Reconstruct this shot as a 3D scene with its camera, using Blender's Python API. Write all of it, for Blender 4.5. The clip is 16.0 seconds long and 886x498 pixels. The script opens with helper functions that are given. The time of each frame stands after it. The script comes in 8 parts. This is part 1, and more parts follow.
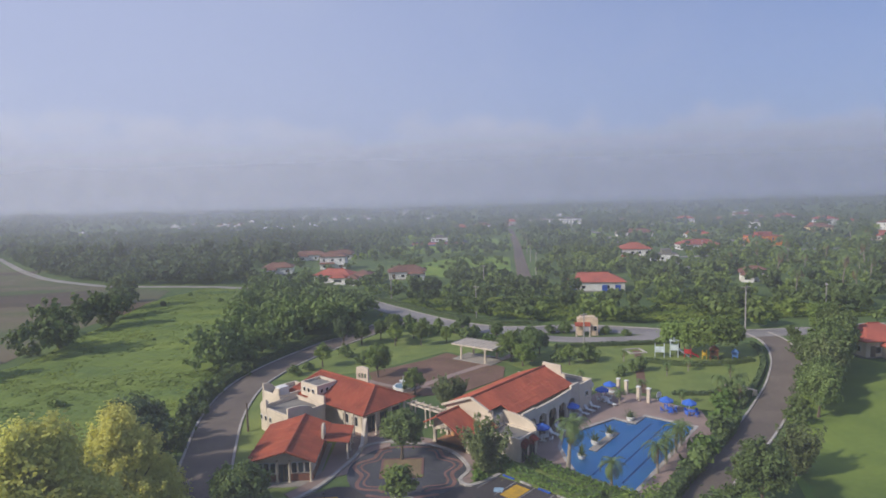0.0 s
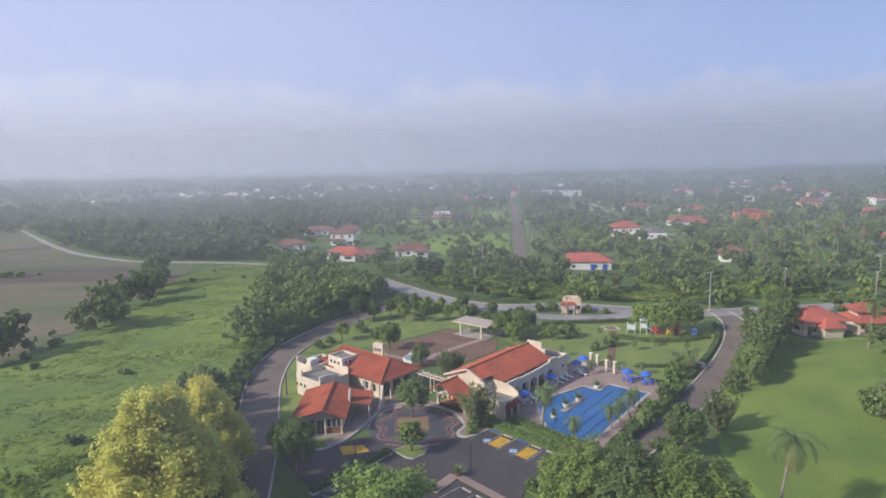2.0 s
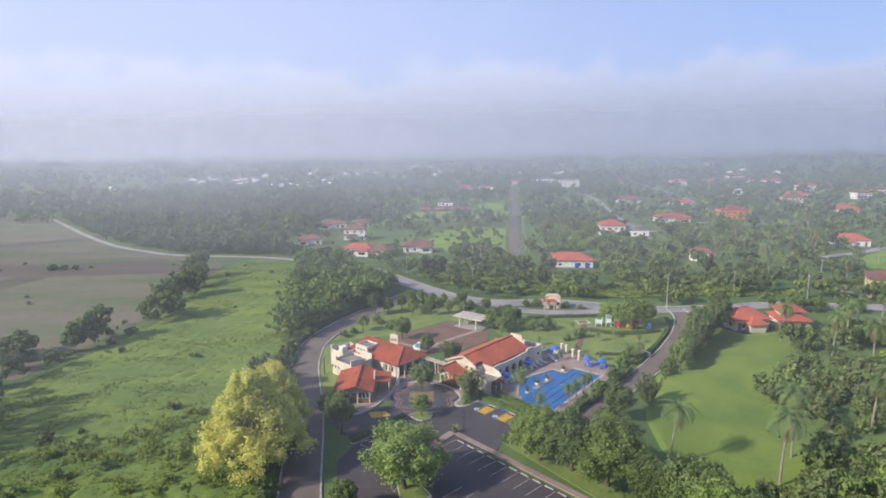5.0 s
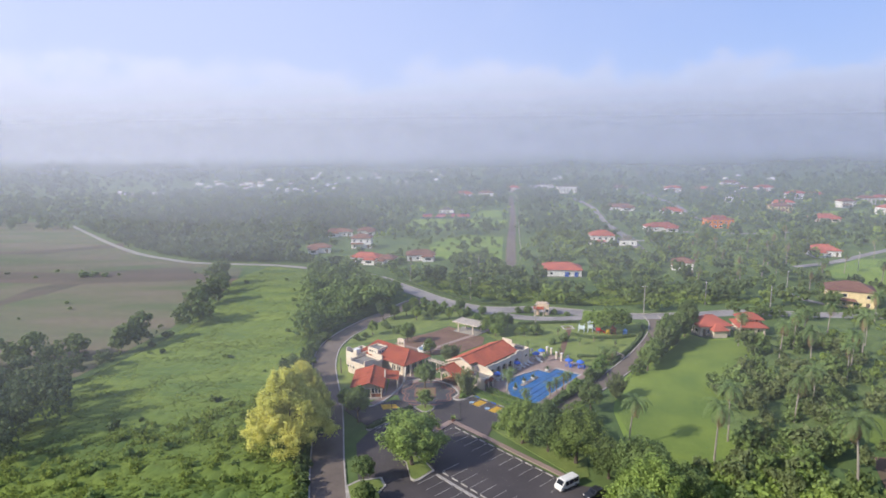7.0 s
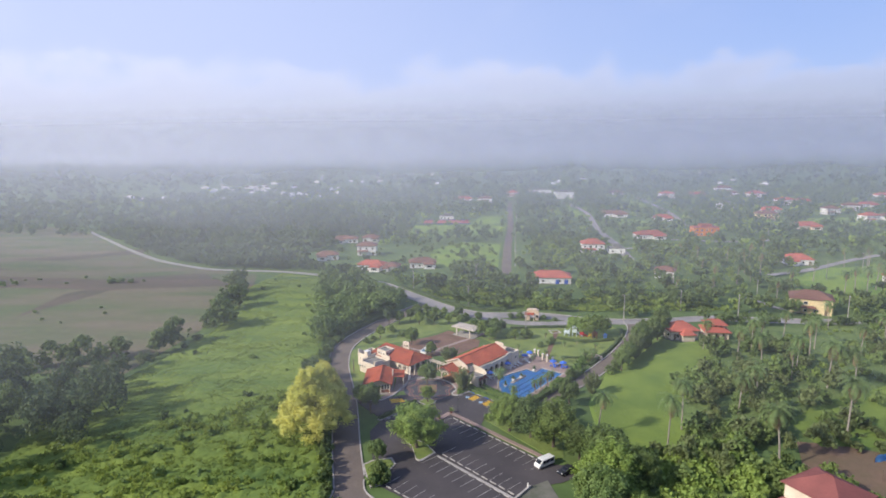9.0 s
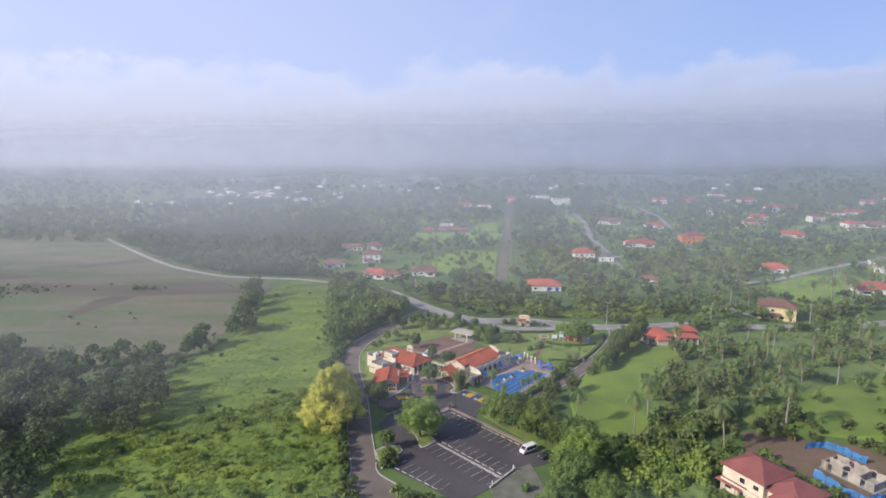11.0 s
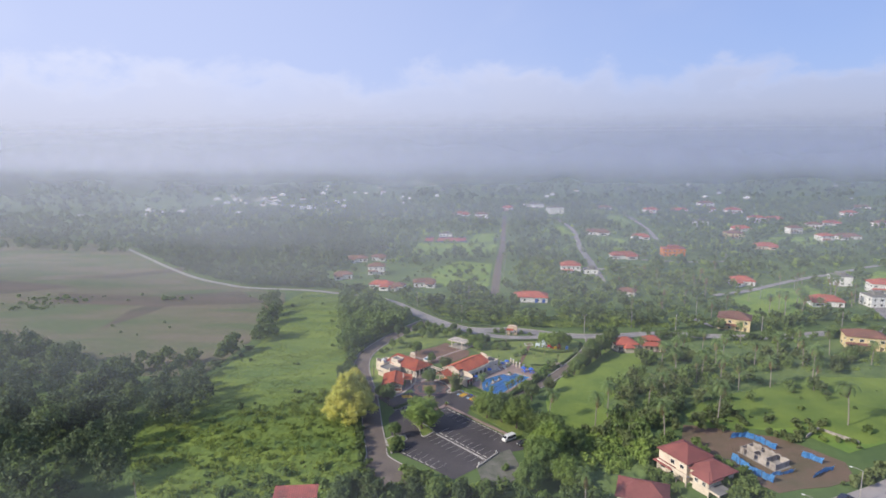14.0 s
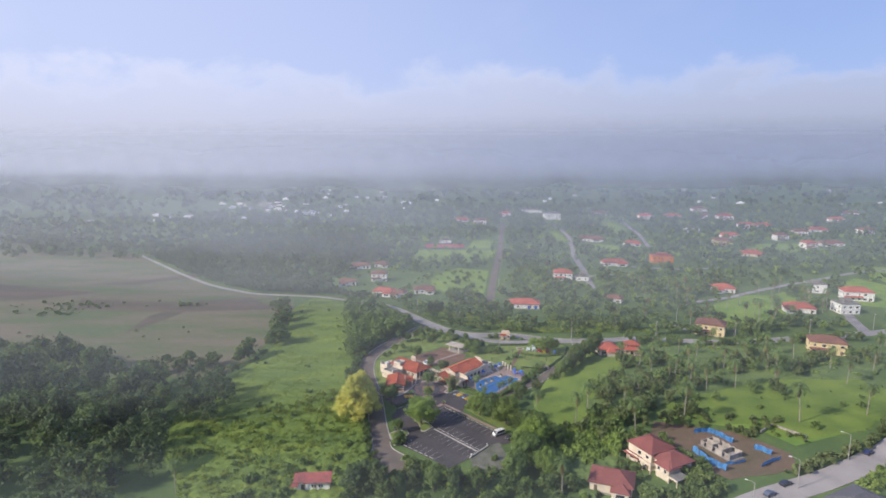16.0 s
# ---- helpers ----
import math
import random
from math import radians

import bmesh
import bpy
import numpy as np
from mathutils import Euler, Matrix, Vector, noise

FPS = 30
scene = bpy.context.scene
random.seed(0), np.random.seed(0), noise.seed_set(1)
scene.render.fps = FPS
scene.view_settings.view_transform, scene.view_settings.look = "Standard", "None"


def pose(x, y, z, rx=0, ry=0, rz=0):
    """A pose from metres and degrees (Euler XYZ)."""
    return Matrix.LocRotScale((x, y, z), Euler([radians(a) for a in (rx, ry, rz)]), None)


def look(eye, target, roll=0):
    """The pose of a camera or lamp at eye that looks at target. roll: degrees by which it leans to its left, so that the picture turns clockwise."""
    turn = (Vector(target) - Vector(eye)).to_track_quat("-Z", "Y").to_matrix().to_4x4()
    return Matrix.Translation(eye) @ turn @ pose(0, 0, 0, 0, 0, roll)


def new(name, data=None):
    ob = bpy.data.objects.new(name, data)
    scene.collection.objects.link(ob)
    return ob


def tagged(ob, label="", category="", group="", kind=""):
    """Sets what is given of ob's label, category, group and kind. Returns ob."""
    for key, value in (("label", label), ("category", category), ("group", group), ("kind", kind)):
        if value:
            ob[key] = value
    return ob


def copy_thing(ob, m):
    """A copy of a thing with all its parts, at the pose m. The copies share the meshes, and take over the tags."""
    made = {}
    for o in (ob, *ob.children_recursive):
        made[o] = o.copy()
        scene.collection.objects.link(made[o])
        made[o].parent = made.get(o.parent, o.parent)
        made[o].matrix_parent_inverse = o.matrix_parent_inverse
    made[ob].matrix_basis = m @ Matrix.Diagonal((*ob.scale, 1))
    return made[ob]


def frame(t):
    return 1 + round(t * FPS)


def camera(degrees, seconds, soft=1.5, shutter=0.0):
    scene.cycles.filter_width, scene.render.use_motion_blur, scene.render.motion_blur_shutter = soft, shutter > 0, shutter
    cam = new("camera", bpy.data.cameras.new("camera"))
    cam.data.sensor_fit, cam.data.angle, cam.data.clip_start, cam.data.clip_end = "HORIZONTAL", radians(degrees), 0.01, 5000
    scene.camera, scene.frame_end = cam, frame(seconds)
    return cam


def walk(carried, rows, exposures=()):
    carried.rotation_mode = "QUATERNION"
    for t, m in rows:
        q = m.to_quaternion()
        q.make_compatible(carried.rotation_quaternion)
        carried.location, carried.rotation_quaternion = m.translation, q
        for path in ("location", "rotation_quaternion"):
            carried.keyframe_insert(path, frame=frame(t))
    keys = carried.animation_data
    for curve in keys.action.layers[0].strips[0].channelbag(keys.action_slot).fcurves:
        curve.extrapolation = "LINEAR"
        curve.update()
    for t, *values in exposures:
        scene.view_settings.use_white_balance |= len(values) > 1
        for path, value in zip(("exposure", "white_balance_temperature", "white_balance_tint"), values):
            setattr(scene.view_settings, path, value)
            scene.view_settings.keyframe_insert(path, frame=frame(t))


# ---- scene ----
cam = camera(73.2, 16.0, soft=1.72)
ROWS = [
    (0.0, -0.05, 0.12, 34.74, -0.016, -5.199, 1.407),
    (0.5, 0.02, -4.38, 36.62, 0.079, -5.976, 1.358),
    (1.0, 0.07, -9.02, 38.54, 0.123, -6.927, 1.299),
    (1.5, 0.13, -13.72, 40.53, 0.197, -7.823, 1.250),
    (2.0, 0.22, -18.47, 42.57, 0.280, -8.483, 1.191),
    (2.5, 0.26, -23.40, 44.66, 0.343, -9.118, 1.142),
    (3.0, 0.32, -28.46, 46.77, 0.415, -9.806, 1.073),
    (3.5, 0.39, -33.52, 48.96, 0.467, -10.227, 1.033),
    (4.0, 0.47, -38.64, 51.06, 0.529, -10.332, 0.954),
    (6.5, 1.03, -65.21, 61.30, 0.720, -10.211, 0.725),
    (7.0, 1.12, -70.82, 63.37, 0.749, -10.188, 0.690),
    (7.5, 1.26, -76.47, 65.58, 0.777, -10.216, 0.644),
    (8.0, 1.40, -82.17, 67.80, 0.815, -10.195, 0.637),
    (8.5, 1.55, -87.88, 69.92, 0.823, -10.164, 0.608),
    (9.0, 1.62, -93.60, 72.20, 0.820, -10.183, 0.578),
    (11.5, 2.24, -123.17, 83.92, 0.850, -10.062, 0.470),
    (12.0, 2.32, -129.19, 86.49, 0.824, -10.046, 0.428),
    (12.5, 2.63, -135.24, 89.04, 0.849, -10.028, 0.413),
    (13.0, 2.88, -141.33, 91.61, 0.833, -10.008, 0.396),
    (13.5, 3.23, -147.36, 94.21, 0.856, -9.985, 0.397),
    (14.0, 3.58, -153.47, 96.76, 0.870, -9.959, 0.374),
    (14.5, 3.97, -159.54, 99.33, 0.902, -9.960, 0.349),
    (15.0, 4.29, -165.71, 101.87, 0.915, -9.928, 0.331),
    (15.5, 4.65, -171.84, 104.40, 0.917, -9.912, 0.310),
    (16.0, 5.11, -177.92, 106.96, 0.919, -9.872, 0.326),
]
EXPOSURES = [(0.0, -0.17), (1.5, 0.02), (3.5, 0.30), (6.5, 0.33), (9.0, 0.28), (12.5, 0.20), (16.0, 0.16)]
walk(cam, [(t, pose(x, y, z, 90 + pitch, roll, yaw)) for t, x, y, z, yaw, pitch, roll in ROWS], EXPOSURES)


# ---- world, sun, exposure ----
SUN_TO = Vector((-0.75, -0.36, 0.52)).normalized()
SKY_GAIN = 0.10
world = bpy.data.worlds.new("world")
scene.world = world
world.use_nodes = True
wn, wl = world.node_tree.nodes, world.node_tree.links
wn.clear()


def wnode(kind, **kw):
    n = wn.new(kind)
    for k, v in kw.items():
        n.inputs[k].default_value = v
    return n


sky = wn.new("ShaderNodeTexSky")
sky.sky_type = "NISHITA"
sky.sun_disc = False
sky.sun_elevation = math.asin(SUN_TO.z)
sky.sun_rotation = math.atan2(SUN_TO.x, SUN_TO.y)
sky.air_density, sky.dust_density, sky.ozone_density = 1.0, 1.2, 1.5
wtc = wn.new("ShaderNodeTexCoord")
wsep = wn.new("ShaderNodeSeparateXYZ")
wl.new(wtc.outputs["Generated"], wsep.inputs[0])
def wmath(op, *args):
    n = wn.new("ShaderNodeMath")
    n.operation = op
    for i, a in enumerate(args):
        if isinstance(a, (int, float)):
            n.inputs[i].default_value = a
        else:
            wl.new(a, n.inputs[i])
    return n.outputs[0]


def wrange(value, f0, f1, t0, t1, smooth_step=True):
    n = wn.new("ShaderNodeMapRange")
    n.interpolation_type = "SMOOTHSTEP" if smooth_step else "LINEAR"
    for k, v in (("From Min", f0), ("From Max", f1), ("To Min", t0), ("To Max", t1)):
        n.inputs[k].default_value = v
    wl.new(value, n.inputs["Value"])
    return n.outputs[0]


def wmix(fac, a, b, blend="MIX"):
    n = wn.new("ShaderNodeMix")
    n.data_type, n.blend_type = "RGBA", blend
    for key, v in (("Factor", fac), ("A", a), ("B", b)):
        if isinstance(v, (int, float)):
            n.inputs[key].default_value = v
        elif isinstance(v, tuple):
            n.inputs[key].default_value = (*v, 1)
        else:
            wl.new(v, n.inputs[key])
    return n.outputs["Result"]


up = wsep.outputs["Z"]
# the sun's side of the sky is whiter
wglow = wn.new("ShaderNodeVectorMath")
wglow.operation = "DOT_PRODUCT"
wl.new(wtc.outputs["Generated"], wglow.inputs[0])
wglow.inputs[1].default_value = Vector((-0.85, 0.35, 0.1)).normalized()
side = wrange(wglow.outputs["Value"], -0.25, 0.95, 0.0, 1.0)
# low cumulus: tall puffs with ragged tops over a flat grey base
wmap = wn.new("ShaderNodeMapping")
wmap.inputs["Scale"].default_value = (1.0, 1.0, 1.5)
wmap.inputs["Location"].default_value = (3.1, 1.7, 0.4)
wl.new(wtc.outputs["Generated"], wmap.inputs[0])
wnoise = wnode("ShaderNodeTexNoise", Scale=8.5, Detail=9.0, Roughness=0.58, Distortion=0.2)
wl.new(wmap.outputs[0], wnoise.inputs["Vector"])
wnoise2 = wnode("ShaderNodeTexNoise", Scale=2.1, Detail=5.0, Roughness=0.55, Distortion=0.1)
wl.new(wmap.outputs[0], wnoise2.inputs["Vector"])
crest = wmath("ADD", 0.118, wmath("MULTIPLY", wmath("SUBTRACT", wnoise.outputs["Fac"], 0.5), 0.20))
below = wmath("SUBTRACT", crest, up)
cloud = wmath("MULTIPLY", wrange(below, -0.012, 0.034, 0.0, 0.66), wrange(wnoise2.outputs["Fac"], 0.25, 0.5, 0.55, 1.0))
veil = wmath("MULTIPLY", wrange(wnoise2.outputs["Fac"], 0.40, 0.75, 0.0, 0.35), wrange(up, 0.25, 0.7, 1.0, 0.6))
blue = wmix(1.0, sky.outputs[0], (SKY_GAIN, SKY_GAIN * 0.95, SKY_GAIN * 1.0), "MULTIPLY")
blue = wmix(0.7, blue, wmix(wrange(up, 0.05, 0.8, 0.0, 1.0), (0.31, 0.44, 0.85), (0.15, 0.25, 0.60)))
blue = wmix(wmath("MULTIPLY", side, 0.6), blue, (0.66, 0.71, 0.95))
blue = wmix(veil, blue, wmix(side, (0.46, 0.52, 0.74), (0.76, 0.80, 0.94)))
haze = wmix(side, (0.350, 0.388, 0.505), (0.52, 0.545, 0.675))
lit = wmix(side, (0.550, 0.580, 0.755), (0.73, 0.755, 0.92))
body = wmix(wrange(up, 0.0, 0.15, 0.0, 1.0, False), haze, lit)
body = wmix(wrange(below, 0.0, 0.045, 0.6, 0.0), body, wmix(side, (0.66, 0.67, 0.82), (0.84, 0.85, 0.95)))
air = wmix(cloud, blue, body)
air = wmix(wrange(up, -0.01, 0.11, 1.0, 0.0), air, wmix(wrange(up, 0.0, 0.15, 0.0, 1.0, False), haze, lit))
air = wmix(wrange(up, -0.25, -0.05, 1.0, 0.0), air, (0.10, 0.12, 0.10))
wbg = wn.new("ShaderNodeBackground")
wbg.inputs["Strength"].default_value = 1.0
wl.new(air, wbg.inputs["Color"])
wout = wn.new("ShaderNodeOutputWorld")
wl.new(wbg.outputs[0], wout.inputs["Surface"])

sun_data = bpy.data.lights.new("sun", "SUN")
sun_data.energy, sun_data.angle, sun_data.color = 4.2, radians(2.5), (1.0, 0.93, 0.82)
sun = new("sun", sun_data)
sun.matrix_world = look(SUN_TO * 300, (0, 0, 0))


# ---- materials ----
def mat(name, colour, rough=0.8, other=None, scale=1.0, fine=8.0, bump=0.15, island=0.0, metal=0.0, spec=0.3, obj=0.0, contrast=(0.35, 0.65), trans=0.0, stretch=None):
    """Two colours mixed by coarse and fine noise, in metres, with relief; island / obj: variation by piece."""
    m = bpy.data.materials.new(name)
    m.use_nodes = True
    nt = m.node_tree
    n, l = nt.nodes, nt.links
    b = n["Principled BSDF"]
    b.inputs["Roughness"].default_value = rough
    b.inputs["Metallic"].default_value = metal
    b.inputs["Specular IOR Level"].default_value = spec
    other = other or tuple(c * 0.72 for c in colour)
    geo = n.new("ShaderNodeNewGeometry")
    n1 = n.new("ShaderNodeTexNoise")
    n1.inputs["Scale"].default_value, n1.inputs["Detail"].default_value = scale, 5
    n2 = n.new("ShaderNodeTexNoise")
    n2.inputs["Scale"].default_value, n2.inputs["Detail"].default_value = fine, 3
    if stretch:
        mp = n.new("ShaderNodeMapping")
        mp.inputs["Rotation"].default_value = (0, 0, radians(stretch[0]))
        mp.inputs["Scale"].default_value = (stretch[1], stretch[2], 1)
        l.new(geo.outputs["Position"], mp.inputs[0])
        l.new(mp.outputs[0], n1.inputs["Vector"])
    else:
        l.new(geo.outputs["Position"], n1.inputs["Vector"])
    l.new(geo.outputs["Position"], n2.inputs["Vector"])
    mr = n.new("ShaderNodeMapRange")
    mr.inputs["From Min"].default_value, mr.inputs["From Max"].default_value = contrast
    l.new(n1.outputs["Fac"], mr.inputs["Value"])
    mix = n.new("ShaderNodeMix")
    mix.data_type = "RGBA"
    mix.inputs["A"].default_value = (*colour, 1)
    mix.inputs["B"].default_value = (*other, 1)
    l.new(mr.outputs[0], mix.inputs["Factor"])
    hsv = n.new("ShaderNodeHueSaturation")
    l.new(mix.outputs["Result"], hsv.inputs["Color"])
    val = n.new("ShaderNodeMapRange")
    val.inputs["To Min"].default_value, val.inputs["To Max"].default_value = 0.82, 1.18
    l.new(n2.outputs["Fac"], val.inputs["Value"])
    out = val.outputs[0]
    for amount, source in ((island, geo.outputs["Random Per Island"]), (obj, None)):
        if amount:
            if source is None:
                source = n.new("ShaderNodeObjectInfo").outputs["Random"]
            r = n.new("ShaderNodeMapRange")
            r.inputs["To Min"].default_value, r.inputs["To Max"].default_value = 1 - amount, 1 + amount
            l.new(source, r.inputs["Value"])
            mu = n.new("ShaderNodeMath")
            mu.operation = "MULTIPLY"
            l.new(out, mu.inputs[0])
            l.new(r.outputs[0], mu.inputs[1])
            out = mu.outputs[0]
    l.new(out, hsv.inputs["Value"])
    l.new(hsv.outputs[0], b.inputs["Base Color"])
    if bump:
        bp = n.new("ShaderNodeBump")
        bp.inputs["Strength"].default_value = bump
        bp.inputs["Distance"].default_value = 0.05
        l.new(n2.outputs["Fac"], bp.inputs["Height"])
        l.new(bp.outputs[0], b.inputs["Normal"])
    if trans:
        tr = n.new("ShaderNodeBsdfTranslucent")
        l.new(hsv.outputs[0], tr.inputs["Color"])
        ms = n.new("ShaderNodeMixShader")
        ms.inputs[0].default_value = trans
        l.new(b.outputs[0], ms.inputs[1])
        l.new(tr.outputs[0], ms.inputs[2])
        l.new(ms.outputs[0], n["Material Output"].inputs["Surface"])
    return m


M_GROUND = mat("rough_green_ground", (0.120, 0.170, 0.048), 0.95, (0.068, 0.115, 0.036), 0.04, 0.35, 0.5, contrast=(0.3, 0.7))
M_LAWN = mat("mown_lawn", (0.195, 0.240, 0.060), 0.95, (0.140, 0.190, 0.050), 0.16, 0.5, 0.3)
M_MEADOW = mat("meadow_grass", (0.225, 0.300, 0.050), 0.95, (0.115, 0.205, 0.038), 0.07, 0.35, 0.4, contrast=(0.25, 0.75))
M_TALLGRASS = mat("tall_grass", (0.270, 0.335, 0.060), 0.9, (0.140, 0.208, 0.045), 0.07, 0.6, 0.0, island=0.16, trans=0.35, contrast=(0.33, 0.67), stretch=(25, 0.5, 1.4))
M_SHORTGRASS = mat("short_grass", (0.185, 0.245, 0.044), 0.95, (0.108, 0.165, 0.034), 0.09, 1.6, 0.8, contrast=(0.3, 0.7))
M_GRASSTOP = mat("tall_grass_top", (0.196, 0.252, 0.043), 0.95, (0.094, 0.152, 0.034), 0.07, 1.6, 1.0, contrast=(0.3, 0.7), stretch=(25, 0.5, 1.5))
M_SCRUBTOP = mat("scrub_top", (0.150, 0.200, 0.058), 0.95, (0.075, 0.120, 0.040), 0.12, 1.4, 1.0, contrast=(0.3, 0.7))
M_FIELD = mat("stubble_field", (0.165, 0.138, 0.088), 0.95, (0.100, 0.125, 0.054), 0.03, 0.3, 0.3, contrast=(0.38, 0.62), stretch=(20, 0.5, 1.6))
M_SOIL = mat("bare_soil", (0.185, 0.118, 0.080), 0.95, (0.120, 0.098, 0.055), 0.12, 1.4, 0.5, contrast=(0.35, 0.7))
M_PLOUGH = mat("ploughed_earth", (0.130, 0.098, 0.072), 0.95, (0.095, 0.085, 0.058), 0.05, 0.4, 0.3, contrast=(0.35, 0.65), stretch=(10, 0.4, 1.6))
M_ASPHALT = mat("worn_asphalt", (0.185, 0.148, 0.120), 0.9, (0.130, 0.105, 0.088), 0.15, 1.5, 0.15, contrast=(0.3, 0.7))
M_LOT = mat("parking_asphalt", (0.088, 0.076, 0.074), 0.85, (0.062, 0.054, 0.055), 0.12, 4, 0.12)
M_CONCRETE = mat("concrete", (0.36, 0.33, 0.29), 0.9, (0.26, 0.24, 0.215), 0.2, 4, 0.15)
M_ROADC = mat("concrete_road", (0.315, 0.290, 0.275), 0.9, (0.215, 0.200, 0.192), 0.1, 3, 0.12)
M_STREET = mat("pale_street_concrete", (0.40, 0.355, 0.325), 0.9, (0.29, 0.26, 0.24), 0.12, 2, 0.12, contrast=(0.3, 0.7))
M_KERB = mat("kerb_concrete", (0.48, 0.44, 0.39), 0.9, (0.33, 0.30, 0.27), 0.7, 6, 0.15)
M_WHITE = mat("cream_render", (0.70, 0.60, 0.47), 0.85, (0.56, 0.47, 0.37), 0.35, 3, 0.1)
M_TRIMW = mat("white_paint", (0.80, 0.78, 0.74), 0.7, (0.66, 0.64, 0.60), 0.6, 6, 0.08)
M_ROOF = mat("terracotta_tiles", (0.41, 0.098, 0.050), 0.8, (0.285, 0.070, 0.040), 0.3, 4, 0.2, island=0.16, obj=0.06)
M_ROOFR = mat("red_roof_tiles", (0.42, 0.110, 0.072), 0.8, (0.30, 0.085, 0.060), 0.2, 5, 0.2, island=0.12, obj=0.15)
M_ROOFA = mat("dark_red_roof_tiles", (0.26, 0.088, 0.075), 0.8, (0.19, 0.066, 0.058), 0.2, 5, 0.2, island=0.12)
M_ROOFB = mat("brown_roof_tiles", (0.22, 0.105, 0.075), 0.85, (0.16, 0.08, 0.06), 0.2, 5, 0.2, island=0.12, obj=0.1)
M_ROOFFLAT = mat("roof_slab", (0.24, 0.225, 0.20), 0.9, (0.16, 0.15, 0.135), 0.25, 4, 0.15)
M_GLASS = mat("dark_glass", (0.03, 0.035, 0.045), 0.15, (0.02, 0.022, 0.03), 0.5, 4, 0.0, spec=0.6)
M_BRICK = mat("brick_dado", (0.24, 0.10, 0.065), 0.9, (0.17, 0.075, 0.05), 0.8, 12, 0.3)
M_PAVE = mat("pink_paving", (0.34, 0.245, 0.205), 0.85, (0.26, 0.19, 0.16), 0.25, 6, 0.1)
M_PLAZA = mat("plaza_asphalt", (0.085, 0.085, 0.095), 0.85, (0.06, 0.06, 0.068), 0.3, 6, 0.1)
M_REDBAND = mat("red_stamped_band", (0.235, 0.125, 0.105), 0.85, (0.18, 0.10, 0.085), 0.6, 8, 0.1)
M_SAND = mat("plaza_square_stone", (0.26, 0.185, 0.10), 0.9, (0.20, 0.15, 0.085), 0.6, 8, 0.1)
M_YARD = mat("brown_court_gravel", (0.20, 0.115, 0.080), 0.95, (0.15, 0.09, 0.062), 0.2, 4, 0.2)
M_YELLOW = mat("yellow_marking", (0.62, 0.36, 0.03), 0.8, (0.45, 0.27, 0.04), 1.2, 8, 0.05)
M_LINE = mat("white_marking", (0.50, 0.47, 0.42), 0.8, (0.26, 0.24, 0.22), 1.5, 8, 0.05)
M_BLUEMARK = mat("blue_marking", (0.03, 0.10, 0.45), 0.7, (0.03, 0.07, 0.32), 1, 6, 0.05)
M_POOL = mat("pool_tiles", (0.22, 0.66, 0.93), 0.5, (0.16, 0.56, 0.90), 0.25, 4, 0.0)
M_POOLDARK = mat("pool_lane_tiles", (0.03, 0.22, 0.52), 0.5, None, 1, 4, 0.0)
M_BLUE = mat("blue_canvas", (0.05, 0.16, 0.60), 0.8, (0.04, 0.12, 0.45), 0.8, 6, 0.05)
M_TARP = mat("blue_tarpaulin", (0.22, 0.50, 0.80), 0.6, (0.14, 0.40, 0.72), 0.4, 3, 0.3, trans=0.3)
M_WOOD = mat("weathered_wood", (0.19, 0.14, 0.10), 0.85, (0.13, 0.095, 0.07), 1, 10, 0.2)
M_POLE = mat("concrete_pole", (0.40, 0.37, 0.33), 0.85, (0.30, 0.28, 0.25), 0.8, 6, 0.1)
M_BARK = mat("bark", (0.15, 0.115, 0.085), 0.95, (0.10, 0.08, 0.06), 1.2, 9, 0.5)
M_PALMBARK = mat("palm_bark", (0.34, 0.30, 0.24), 0.95, (0.25, 0.22, 0.18), 1.2, 9, 0.4)
LEAF = dict(rough=0.65, scale=0.06, fine=1.1, bump=0.0, island=0.2, trans=0.35, contrast=(0.3, 0.7))
M_LEAF = mat("broad_leaves", (0.205, 0.272, 0.082), other=(0.135, 0.200, 0.062), obj=0.25, **LEAF)
M_LEAF2 = mat("fresh_leaves", (0.275, 0.355, 0.082), other=(0.195, 0.280, 0.066), obj=0.25, **LEAF)
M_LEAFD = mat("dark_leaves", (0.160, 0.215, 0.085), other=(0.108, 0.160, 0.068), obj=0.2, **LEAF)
M_LEAFB = mat("olive_leaves", (0.215, 0.255, 0.095), other=(0.150, 0.195, 0.075), obj=0.2, **LEAF)
M_LEAFY = mat("yellow_blossom_leaves", (0.80, 0.75, 0.22), other=(0.62, 0.63, 0.15), obj=0.0, **{**LEAF, "trans": 0.5, "island": 0.12})
M_PALM = mat("palm_fronds", (0.190, 0.260, 0.085), other=(0.130, 0.200, 0.065), obj=0.25, **LEAF)
M_PALMDRY = mat("dry_palm_fronds", (0.330, 0.240, 0.120), other=(0.230, 0.170, 0.085), obj=0.2, **LEAF)
M_WEED = mat("tall_weeds", (0.330, 0.390, 0.080), other=(0.200, 0.275, 0.060), obj=0.0, **{**LEAF, "trans": 0.5})
M_HEDGE = mat("hedge_leaves", (0.185, 0.285, 0.060), other=(0.120, 0.205, 0.046), obj=0.2, **LEAF)


